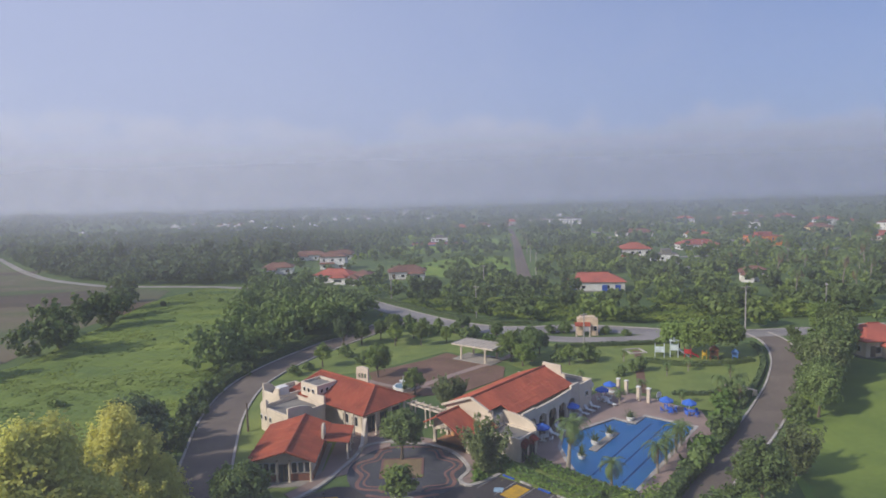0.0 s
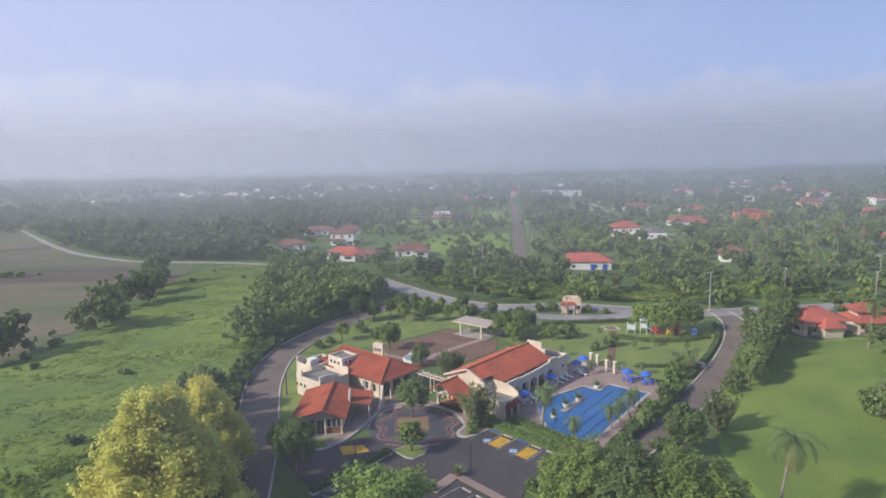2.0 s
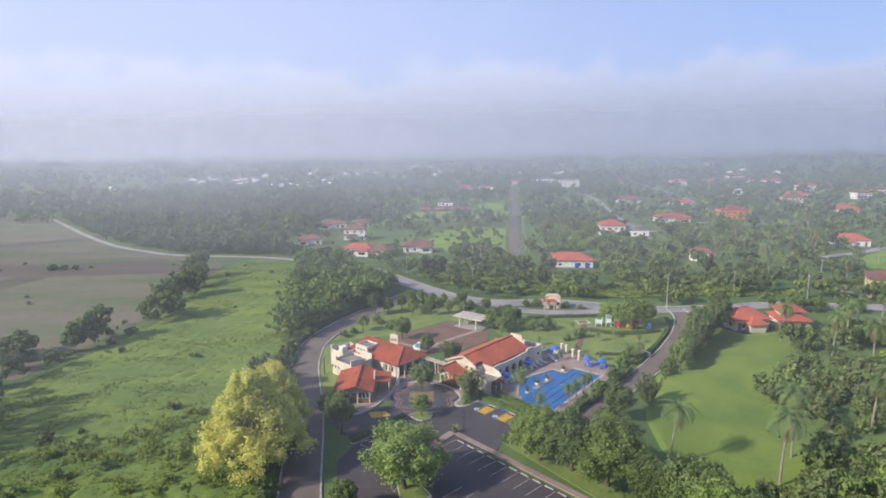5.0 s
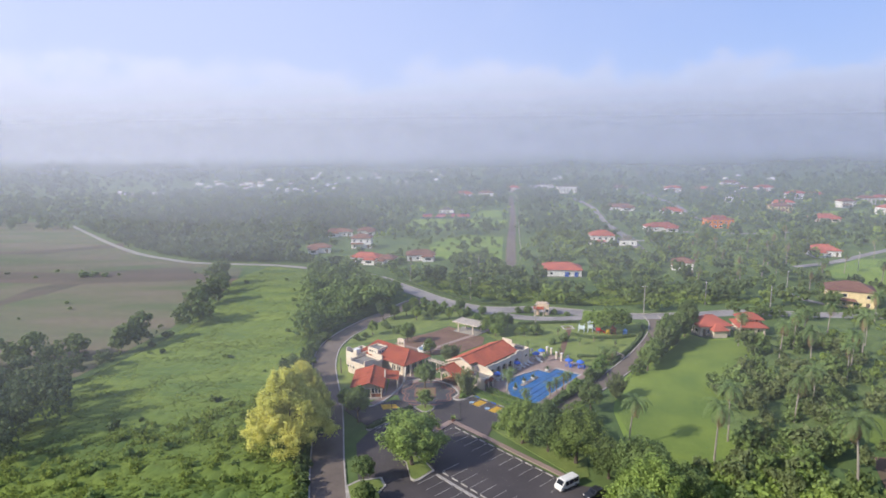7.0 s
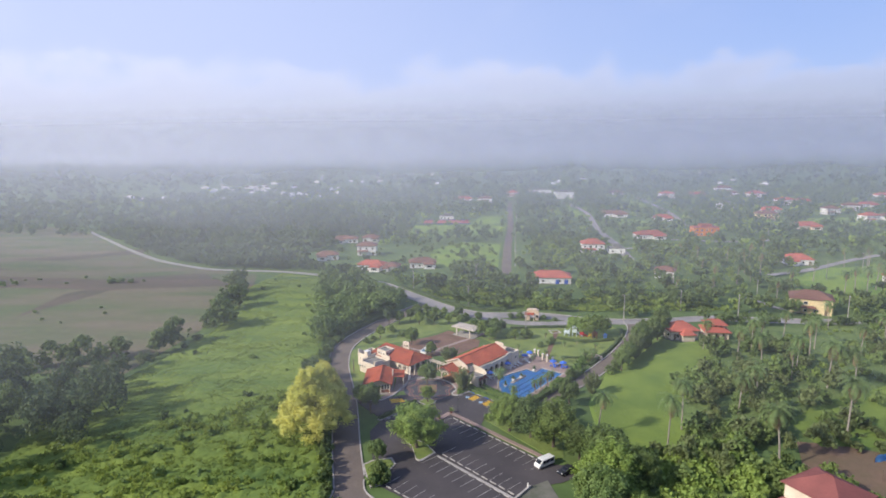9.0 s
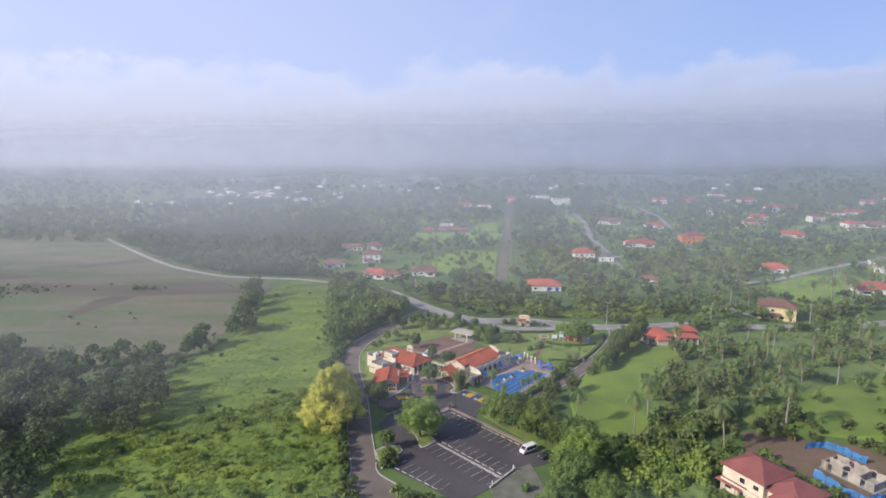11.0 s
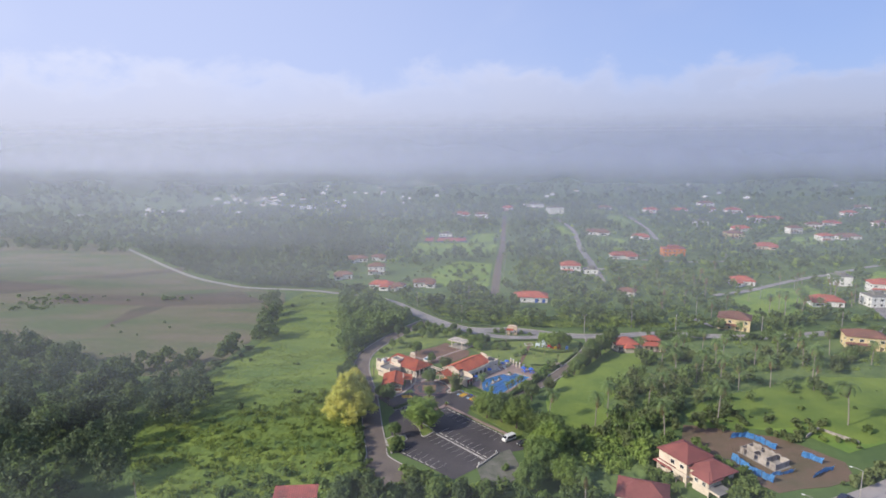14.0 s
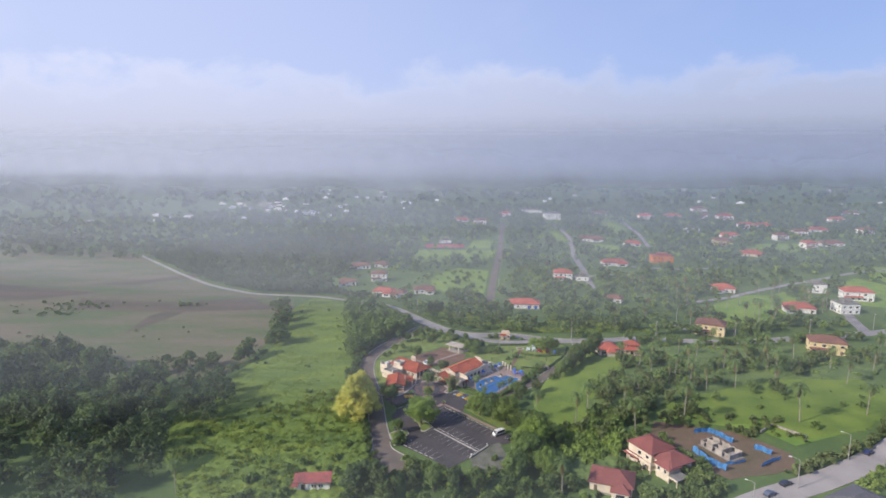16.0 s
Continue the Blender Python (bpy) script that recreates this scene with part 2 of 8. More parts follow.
def haze_sheet_material(name, density, low, high, top0, top1, colour, span):
    """Distance haze painted as a pale see-through surface, clear at the ground and above its top."""
    m = bpy.data.materials.new(name)
    m.use_nodes = True
    n, l = m.node_tree.nodes, m.node_tree.links
    n.remove(n["Principled BSDF"])
    geo = n.new("ShaderNodeNewGeometry")
    sep = n.new("ShaderNodeSeparateXYZ")
    l.new(geo.outputs["Position"], sep.inputs[0])
    f = []
    for a, b, t0, t1 in ((low, high, 0, density), (top0, top1, 1, 0)):
        r = n.new("ShaderNodeMapRange")
        r.interpolation_type = "SMOOTHSTEP"
        for k, v in (("From Min", a), ("From Max", b), ("To Min", t0), ("To Max", t1)):
            r.inputs[k].default_value = v
        l.new(sep.outputs["Z"], r.inputs["Value"])
        f.append(r.outputs[0])
    no = n.new("ShaderNodeTexNoise")
    no.inputs["Scale"].default_value, no.inputs["Detail"].default_value = 0.006, 4
    l.new(geo.outputs["Position"], no.inputs["Vector"])
    nr = n.new("ShaderNodeMapRange")
    for k, v in (("From Min", 0.25), ("From Max", 0.75), ("To Min", 0.65 if density < 0.5 else 0.95), ("To Max", 1.3 if density < 0.5 else 1.05)):
        nr.inputs[k].default_value = v
    l.new(no.outputs["Fac"], nr.inputs["Value"])
    f.append(nr.outputs[0])
    # the painted veil is more opaque towards the sun's side
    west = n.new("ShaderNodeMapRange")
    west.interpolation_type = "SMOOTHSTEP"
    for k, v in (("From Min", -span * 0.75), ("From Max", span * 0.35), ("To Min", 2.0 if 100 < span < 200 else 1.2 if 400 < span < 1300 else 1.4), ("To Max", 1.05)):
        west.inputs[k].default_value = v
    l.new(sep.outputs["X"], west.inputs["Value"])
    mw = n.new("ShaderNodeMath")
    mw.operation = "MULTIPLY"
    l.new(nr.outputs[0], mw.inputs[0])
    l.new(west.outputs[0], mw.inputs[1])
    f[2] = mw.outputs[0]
    mu = n.new("ShaderNodeMath")
    mu.operation = "MULTIPLY"
    l.new(f[0], mu.inputs[0])
    l.new(f[1], mu.inputs[1])
    mv = n.new("ShaderNodeMath")
    mv.operation = "MULTIPLY"
    mv.use_clamp = True
    l.new(mu.outputs[0], mv.inputs[0])
    l.new(f[2], mv.inputs[1])
    tr = n.new("ShaderNodeBsdfTransparent")
    di = n.new("ShaderNodeBsdfDiffuse")
    tl = n.new("ShaderNodeBsdfTranslucent")
    # sun-side glow put into the colour: paler towards the sun's side
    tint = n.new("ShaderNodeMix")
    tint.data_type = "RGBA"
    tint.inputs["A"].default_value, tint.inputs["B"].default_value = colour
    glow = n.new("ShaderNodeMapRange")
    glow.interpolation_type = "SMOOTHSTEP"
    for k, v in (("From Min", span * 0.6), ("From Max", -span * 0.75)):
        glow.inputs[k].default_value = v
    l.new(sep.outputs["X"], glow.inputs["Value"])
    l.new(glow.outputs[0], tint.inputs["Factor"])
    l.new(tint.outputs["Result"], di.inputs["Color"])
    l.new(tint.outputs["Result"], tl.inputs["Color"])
    sc = n.new("ShaderNodeMixShader")
    sc.inputs[0].default_value = 0.5
    l.new(di.outputs[0], sc.inputs[1])
    l.new(tl.outputs[0], sc.inputs[2])
    mx = n.new("ShaderNodeMixShader")
    l.new(mv.outputs[0], mx.inputs[0])
    l.new(tr.outputs[0], mx.inputs[1])
    l.new(sc.outputs[0], mx.inputs[2])
    l.new(mx.outputs[0], n["Material Output"].inputs["Surface"])
    return m


# ---- building helpers ----
def smooth(a, b, x):
    t = np.clip((x - a) / (b - a), 0, 1)
    return t * t * (3 - 2 * t)


def height(x, y):
    """The lie of the land."""
    return 2.5 * smooth(44, 80, x) * (1 - smooth(80, 190, y)) - 5 * smooth(280, 480, y) - 6 * smooth(480, 950, y)


def H(x, y):
    return float(height(np.float64(x), np.float64(y)))


def mesh_of(name, bm, material):
    me = bpy.data.meshes.new(name)
    bm.to_mesh(me)
    bm.free()
    for m in material if isinstance(material, (list, tuple)) else (material,):
        me.materials.append(m)
    return me


def part(name, bm, material, parent=None, label=""):
    ob = new(name, mesh_of(name, bm, material))
    if parent is not None:
        ob.parent = parent
    if label:
        ob["label"] = label
    return ob


def thing(name, m, label, category, group="", kind=""):
    e = new(name)
    e.empty_display_size = 0.5
    e.matrix_world = m
    return tagged(e, label, category, group, kind)


def share(name, mesh, parent, m, label=""):
    ob = new(name, mesh)
    ob.parent = parent
    ob.matrix_local = m
    if label:
        ob["label"] = label
    return ob


def box(bm, x0, x1, y0, y1, z0, z1, mi=0):
    v = [bm.verts.new(p) for p in ((x0, y0, z0), (x1, y0, z0), (x1, y1, z0), (x0, y1, z0), (x0, y0, z1), (x1, y0, z1), (x1, y1, z1), (x0, y1, z1))]
    for q in ((0, 3, 2, 1), (4, 5, 6, 7), (0, 1, 5, 4), (1, 2, 6, 5), (2, 3, 7, 6), (3, 0, 4, 7)):
        bm.faces.new([v[i] for i in q]).material_index = mi
    return v


def bbox(x0, x1, y0, y1, z0, z1, bevel=0.04):
    bm = bmesh.new()
    box(bm, x0, x1, y0, y1, z0, z1)
    if bevel:
        bmesh.ops.bevel(bm, geom=bm.edges[:], offset=bevel, segments=1, affect="EDGES")
    return bm


def prism(bm, pts, z0, z1, mi=0):
    """A plan outline raised from z0 to z1 (numbers, or functions of x, y)."""
    lo = [bm.verts.new((x, y, z0(x, y) if callable(z0) else z0)) for x, y in pts]
    hi = [bm.verts.new((x, y, z1(x, y) if callable(z1) else z1)) for x, y in pts]
    n = len(pts)
    fs = [bm.faces.new(hi), bm.faces.new(lo[::-1])]
    for i in range(n):
        fs.append(bm.faces.new((lo[i], lo[(i + 1) % n], hi[(i + 1) % n], hi[i])))
    for f in fs:
        f.material_index = mi
    bmesh.ops.recalc_face_normals(bm, faces=fs)


def tube(bm, p, q, r0, r1, n=8):
    p, q = Vector(p), Vector(q)
    d = (q - p).normalized()
    a = d.orthogonal().normalized()
    b = d.cross(a)
    rings = []
    for c, r in ((p, r0), (q, r1)):
        rings.append([bm.verts.new(c + a * r * math.cos(2 * math.pi * i / n) + b * r * math.sin(2 * math.pi * i / n)) for i in range(n)])
    for i in range(n):
        bm.faces.new((rings[0][i], rings[0][(i + 1) % n], rings[1][(i + 1) % n], rings[1][i]))
    bm.faces.new(rings[0][::-1])
    bm.faces.new(rings[1])


def spline(pts, step=2.0):
    """A smooth line through plan points."""
    P = [Vector((*p, 0)) for p in pts]
    P = [2 * P[0] - P[1]] + P + [2 * P[-1] - P[-2]]
    out = []
    for i in range(1, len(P) - 2):
        n = max(2, int((P[i + 1] - P[i]).length / step))
        for k in range(n):
            t = k / n
            out.append(0.5 * ((2 * P[i]) + (-P[i - 1] + P[i + 1]) * t + (2 * P[i - 1] - 5 * P[i] + 4 * P[i + 1] - P[i + 2]) * t * t + (-P[i - 1] + 3 * P[i] - 3 * P[i + 1] + P[i + 2]) * t ** 3))
    out.append(P[-2])
    return [(p.x, p.y) for p in out]


def offset(line, d):
    """The line moved d metres to its left."""
    out = []
    for i, (x, y) in enumerate(line):
        a, b = line[max(0, i - 1)], line[min(len(line) - 1, i + 1)]
        t = Vector((b[0] - a[0], b[1] - a[1])).normalized()
        out.append((x - t.y * d, y + t.x * d))
    return out


def ribbon(bm, left, right, z0, z1):
    """A band between two lines that lies on the land, z0 to z1 metres over it."""
    rows = []
    for (ax, ay), (bx, by) in zip(left, right):
        ha, hb = H(ax, ay), H(bx, by)
        rows.append([bm.verts.new(p) for p in ((ax, ay, ha + z1), (bx, by, hb + z1), (bx, by, hb + z0), (ax, ay, ha + z0))])
    for a, b in zip(rows, rows[1:]):
        for i in range(4):
            bm.faces.new((a[i], a[(i + 1) % 4], b[(i + 1) % 4], b[i]))
    bm.faces.new(rows[0])
    bm.faces.new(rows[-1][::-1])
    bmesh.ops.recalc_face_normals(bm, faces=bm.faces[:])


def path_strip(name, line, width, material, label, category, z=0.06, shift=0.0, depth=0.3):
    bm = bmesh.new()
    ribbon(bm, offset(line, shift + width / 2), offset(line, shift - width / 2), z - depth, z)
    return tagged(part(name, bm, material), label, category, kind="structure")


def sheet(name, outline, material, label, category, z=0.04, step=6.0, kind="structure", depth=0.3):
    """A flat area on the land with a given outline."""
    bm = bmesh.new()
    xs, ys = [p[0] for p in outline], [p[1] for p in outline]
    if max(max(xs) - min(xs), max(ys) - min(ys)) < 60:
        prism(bm, outline, lambda x, y: H(x, y) + z - depth, lambda x, y: H(x, y) + z)
    else:
        bm.faces.new([bm.verts.new((x, y, 0)) for x, y in outline])
        bmesh.ops.triangulate(bm, faces=bm.faces[:])
        cuts = [((0, v, 0), (0, 1, 0)) for v in gy if min(ys) < v < max(ys)] + [((v, 0, 0), (1, 0, 0)) for v in gx if min(xs) < v < max(xs) and 40 < v < 85]
        for co, no in cuts:
            bmesh.ops.bisect_plane(bm, geom=bm.verts[:] + bm.edges[:] + bm.faces[:], plane_co=co, plane_no=no)
        for v in bm.verts:
            v.co.z = H(v.co.x, v.co.y) + z
        bmesh.ops.recalc_face_normals(bm, faces=bm.faces[:])
        if bm.faces[:] and sum(f.normal.z for f in bm.faces) < 0:
            bmesh.ops.reverse_faces(bm, faces=bm.faces[:])
    return tagged(part(name, bm, material), label, category, kind=kind)


# ---- ground ----
def grid_axis(lo, hi, fine_lo, fine_hi, fine, growth=1.12):
    a = list(np.arange(fine_lo, fine_hi, fine))
    s, x = fine, a[-1]
    while x < hi:
        s *= growth
        x += s
        a.append(x)
    s, x = fine, a[0]
    while x > lo:
        s *= growth
        x -= s
        a.insert(0, x)
    return np.array(a)


gx, gy = grid_axis(-3800, 3800, -180, 240, 5), grid_axis(-1200, 4400, -60, 260, 5)
gX, gY = np.meshgrid(gx, gy)
rng = np.random.default_rng(3)
gZ = height(gX, gY) - 0.05
me = bpy.data.meshes.new("ground")
idx = np.arange(gX.size).reshape(gX.shape)
me.from_pydata(np.stack([gX.ravel(), gY.ravel(), gZ.ravel()], 1).tolist(), [], np.stack([idx[:-1, :-1].ravel(), idx[:-1, 1:].ravel(), idx[1:, 1:].ravel(), idx[1:, :-1].ravel()], 1).tolist())
me.materials.append(M_GROUND)
tagged(new("ground", me), "green grassy ground of a wide hazy plain", "ground", kind="structure")


# ---- distance haze over the plain, added as upright see-through sheets ----
HAZE_SHEETS = ((-70, 0.06, 0, 30, 34, 57), (8, 0.085, 9, 38, 60, 100), (130, 0.15, 2, 30, 45, 110), (300, 0.20, -6, 28, 40, 120), (560, 0.25, -18, 26, 35, 140), (1050, 0.45, -30, 42, 36, 180), (1700, 0.81, -34, 44, 30, 210), (2800, 0.98, -40, 36, 15, 270))
for y, density, low, high, top0, top1 in HAZE_SHEETS:
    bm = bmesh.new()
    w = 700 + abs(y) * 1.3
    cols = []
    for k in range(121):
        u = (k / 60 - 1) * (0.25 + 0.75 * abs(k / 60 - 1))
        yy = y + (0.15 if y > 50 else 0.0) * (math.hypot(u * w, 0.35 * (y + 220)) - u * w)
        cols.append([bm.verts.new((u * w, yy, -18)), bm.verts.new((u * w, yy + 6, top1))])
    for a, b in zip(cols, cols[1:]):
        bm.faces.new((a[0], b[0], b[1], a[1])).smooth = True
    # haze tint put into the sheet colour: far sheets bluer than near ones
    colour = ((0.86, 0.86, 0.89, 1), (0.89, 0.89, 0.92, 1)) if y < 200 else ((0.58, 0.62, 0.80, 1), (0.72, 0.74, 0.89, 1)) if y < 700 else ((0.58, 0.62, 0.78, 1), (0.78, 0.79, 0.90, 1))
    tagged(part("haze_sheet", bm, haze_sheet_material("mist", density, low, high, top0, top1, colour, y + 150)), "pale see-through sheet added in place of distance haze over the plain", "mist", kind="structure")

# ---- roads and paved areas ----
WEST_ROAD = spline([(-15, 4), (-18.5, 14), (-21, 24), (-24.3, 39), (-27.3, 55), (-30, 68), (-33.2, 80), (-36.3, 93), (-37.6, 107), (-36, 117.5), (-32.3, 128), (-27, 139), (-21, 150), (-15.5, 160), (-11, 166)])
MAIN_ROAD = spline([(-54, 222), (-35, 206), (-20, 185), (-6, 166), (3, 156.5), (12, 150.5), (22, 149), (34, 149.5), (46, 145.5), (58, 139.5), (72, 135.5), (90, 136.5), (107, 139), (140, 134), (168, 134), (190, 139), (241, 150), (300, 168), (380, 200)])
FRONT_LANE = spline([(8, 152), (14, 146.5), (20, 142.5), (28, 138.5), (40, 137), (50, 138.5), (60, 138.5)])
EAST_ROAD = spline([(72, 136), (71.5, 129), (69.5, 122), (65, 112), (57.8, 100.5), (52.5, 93.5), (47, 86.5), (40.6, 79), (34, 72), (28, 65), (21, 57.5)])
FIELD_ROAD = spline([(-330, 440), (-273, 372), (-228, 319), (-188, 278), (-157, 256), (-136, 245.5), (-94, 238), (-69, 228), (-54, 222)])
LONG_ROAD = spline([(30.5, 218), (31.5, 232), (41.5, 329), (55, 450), (68, 590), (80, 720)], 12)
HILL_ROAD = spline([(110, 262), (118, 330), (128, 420), (148, 560), (150, 700)], 12)
SOUTH_ROAD = spline([(60, -42), (86, -21), (100, -13), (122, -3.5), (147, 10), (165, 22), (200, 50), (260, 95)])
FAR_ROAD = spline([(172, 222), (189.5, 229), (205, 237), (229, 253), (259, 271), (290, 286), (333, 312), (380, 332)], 8)
SIDE_ROADS = (([(268, 783), (252, 664), (240, 573), (219, 465), (214, 430)], 5.0), ([(100, 303), (126, 307.5), (152, 312)], 4.5), ([(165, 349), (201, 336), (238, 341)], 4.5), ([(196, 879), (240, 889), (290, 898)], 6.0), ([(-80, 822), (-76, 812), (-55, 768), (-30, 716)], 6.0), ([(236, 146), (243, 160), (250, 180), (262, 205)], 6.0), ([(137, 175), (140, 158), (144, 150)], 3.0))
WEST_W, MAIN_W, EAST_W = 6.4, 7.0, 4.8

path_strip("road_1", WEST_ROAD, WEST_W, M_ASPHALT, "worn brown-grey asphalt road curving round the clubhouse", "road")
path_strip("road_2", MAIN_ROAD, MAIN_W, M_ROADC, "pale concrete village road", "road", z=0.07)
path_strip("road_3", FRONT_LANE, 5.0, M_ROADC, "pale concrete lane in front of the gatehouse", "road", z=0.075)
path_strip("road_4", EAST_ROAD, EAST_W, M_ASPHALT, "narrow asphalt road beside the pool garden", "road", z=0.065)
path_strip("road_5", FIELD_ROAD, 3.6, M_CONCRETE, "pale farm track past the ploughed fields", "road", z=0.08)
path_strip("road_6", LONG_ROAD, 5.6, M_ASPHALT, "long straight grey-brown road between trees", "road", z=0.08)
path_strip("road_7", HILL_ROAD, 5.5, M_ROADC, "distant straight grey road", "road", z=0.08)
path_strip("road_8", SOUTH_ROAD, 9.0, M_STREET, "wide pale concrete street", "road", z=0.08)
path_strip("road_9", FAR_ROAD, 4.4, M_ROADC, "pale village road among distant houses", "road", z=0.08)

for pts, w in SIDE_ROADS:
    path_strip("road_10", spline(pts, 8), w, M_ROADC, "pale village road among distant houses", "road", z=0.085)


def kerb(name, line, side, width=0.32, h=0.2):
    bm = bmesh.new()
    ribbon(bm, offset(line, side + width / 2), offset(line, side - width / 2), -0.2, h)
    return tagged(part(name, bm, M_KERB), "raised pale concrete kerb along the road", "kerb", kind="structure")


kerb("kerb_1", [p for p in WEST_ROAD if p[1] > 21.5], WEST_W / 2 + 0.15)
kerb("kerb_2", [p for p in WEST_ROAD if p[1] > 25], -WEST_W / 2 - 0.15)
kerb("kerb_6", spline([(-25.8, 13.6), (-24.4, 16.4), (-23.9, 19), (-23.95, 21.4)]), 0)
kerb("kerb_7", spline([(-18.0, 24.8), (-17.6, 22), (-16.2, 19.2), (-12.7, 15.8), (-8.6, 11.6)]), 0)
sheet("pavement_3", [(-24.2, 16.4), (-23.7, 19), (-23.6, 22), (-18.2, 24.5), (-17.8, 22), (-16.4, 19.2), (-12.9, 15.8), (-8.8, 11.6), (-8, 5), (-14, -1), (-22, -2), (-26.5, 6), (-25.6, 13.6)], M_ASPHALT, "worn brown asphalt where the road widens and ends", "pavement", z=0.04)
kerb("kerb_3", MAIN_ROAD, MAIN_W / 2 + 0.15)
kerb("kerb_4", EAST_ROAD, -EAST_W / 2 - 0.15)
kerb("kerb_5", EAST_ROAD, EAST_W / 2 + 0.15)

LOT = [(1.2, 55.2), (23.4, 31.2), (27.0, 30.6), (29.0, 26.2), (24.5, 23.6), (17.8, 22.0), (10.6, 13.2), (3.5, 6.8), (-5.3, 15.2), (-14.2, 22.4), (-12.2, 30.5), (-12.5, 33.9), (-17.1, 32.7), (-19.7, 46.9), (-17.5, 53.4), (-8.4, 63.6), (-6.7, 64.8), (-4.0, 65.4), (1.0, 69.6), (6.3, 72.1), (13.8, 65.0), (15.5, 60.5), (9.5, 53.0), (8.0, 48.4)]
sheet("parking_lot", LOT, M_LOT, "dark asphalt car park with faded white bays", "parking lot", z=0.05)
sheet("pavement_1", [(17.8, 22.3), (21.8, 24.6), (24.5, 11), (19, 3.5), (12, 5), (10.8, 13.2)], mat("mossy_concrete", (0.175, 0.165, 0.135), 0.9, (0.11, 0.115, 0.08), 0.3, 2.0, 0.15), "dull mossy concrete apron at the end of the car park", "pavement", z=0.06)
PLAZA_C = (-5.4, 73.0)
PLAZA = [(PLAZA_C[0] + 7.6 * math.cos(a), PLAZA_C[1] + 7.8 * math.sin(a)) for a in np.linspace(0, 2 * math.pi, 48, endpoint=False)]
sheet("plaza", PLAZA, M_PLAZA, "round stamped-asphalt forecourt with red curling bands", "plaza", z=0.08)
sheet("drive", [(-24, 62), (-17.5, 54), (-8.6, 63.8), (-4, 66), (1, 69.5), (-10.5, 69), (-14, 69), (-18.5, 65.8), (-27, 66.5)], M_LOT, "asphalt drive between road and forecourt", "drive", z=0.045)
LAWN = [(23.5, 98), (30, 103), (36, 98), (40, 91), (45, 91), (52, 99), (58, 107.5), (63, 116.5), (66, 124), (63, 131.5), (50, 134), (40, 132), (28, 133), (20, 137), (14, 141), (0, 148), (-12, 158), (-18, 148), (-26, 133), (-31, 122), (-33, 112), (-28, 112), (-14.7, 117), (0, 130), (12, 120), (18, 110)]
sheet("lawn_1", LAWN, M_LAWN, "mown green lawn of the clubhouse garden", "lawn", z=0.03)
sheet("lawn_2", [(-33.6, 98), (-34.2, 108), (-28, 112), (-15, 100), (-16, 70), (-18.5, 66), (-26.2, 66.5), (-29.5, 78), (-32, 88)], M_LAWN, "mown lawn beside the clubhouse wing", "lawn", z=0.025)
sheet("lawn_3", [(5.5, 71.5), (2.5, 72), (0.8, 70), (1.8, 68.3), (5.8, 70.9), (14, 64.5), (20.5, 63), (14.5, 71.5), (9, 77)], M_LAWN, "planted bed between car park and pool", "lawn", z=0.10)
sheet("court_yard", [(-15.5, 115.5), (-4.9, 123.4), (-0.1, 129), (11.5, 117), (10.5, 110), (2.8, 102.5), (-4.3, 101), (-13, 106)], M_YARD, "brown gravel court behind the clubhouse", "courtyard", z=0.06)
path_strip("footpath", spline([(-10, 101), (-5.4, 106), (4.3, 115.8), (10.4, 121.3), (14, 126)]), 1.6, M_PAVE, "pale paved path across the court", "path", z=0.09)
path_strip("footpath.001", spline([(-17, 112), (-10, 106.5), (-5, 106), (3, 102.5)]), 1.2, M_PAVE, "pale paved path across the court", "path", z=0.095)
path_strip("footpath.002", spline([(33.3, 100), (35.5, 107), (37.5, 114), (40.3, 123), (41, 127)]), 1.6, M_YARD, "worn stone path across the lawn", "path", z=0.06)
MEADOW = [(46, 22), (38, 50), (39, 62), (43, 74), (50, 86), (58, 96.5), (68, 110), (74, 118), (80, 107), (90, 109), (104, 106), (102, 92), (92, 88), (82, 88), (74, 76), (74, 62), (70, 44), (66, 28)]
sheet("meadow", MEADOW, M_MEADOW, "bright green grass meadow", "meadow", z=0.03)
sheet("meadow.001", [(95, 36), (100, 52), (140, 72), (175, 74), (190, 60), (160, 32), (125, 18), (118, 30)], M_MEADOW, "bright green grass meadow", "meadow", z=0.03)
sheet("meadow.002", [(-8, 250), (28, 246), (36, 330), (10, 345), (-14, 300)], M_MEADOW, "distant green clearing", "meadow", z=0.04)
sheet("meadow.003", [(-30, 380), (40, 380), (52, 455), (-40, 462)], M_MEADOW, "distant green clearing", "meadow", z=0.04)
sheet("meadow.004", [(165, 165), (215, 180), (250, 240), (215, 240), (180, 215)], M_MEADOW, "distant green clearing", "meadow", z=0.04)
sheet("meadow.005", [(330, 240), (420, 250), (440, 330), (360, 350)], M_MEADOW, "distant green clearing", "meadow", z=0.04)
CLEARINGS = ([(181, 194), (196, 216), (222, 233), (247, 250), (240, 228), (203, 187)], [(293, 268), (328, 296), (335, 270), (290, 206), (273, 213)], [(153, 447), (165, 496), (188, 484), (181, 438)], [(313, 444), (349, 493), (399, 492), (405, 461), (383, 435)], [(115, 551), (143, 620), (140, 520), (128, 505)], [(20, 468), (31, 529), (51, 528), (47, 468)], [(212, 665), (239, 741), (246, 690), (236, 601), (212, 574)])
for pts in CLEARINGS:
    sheet("meadow", pts, M_MEADOW, "distant green clearing", "meadow", z=0.045)
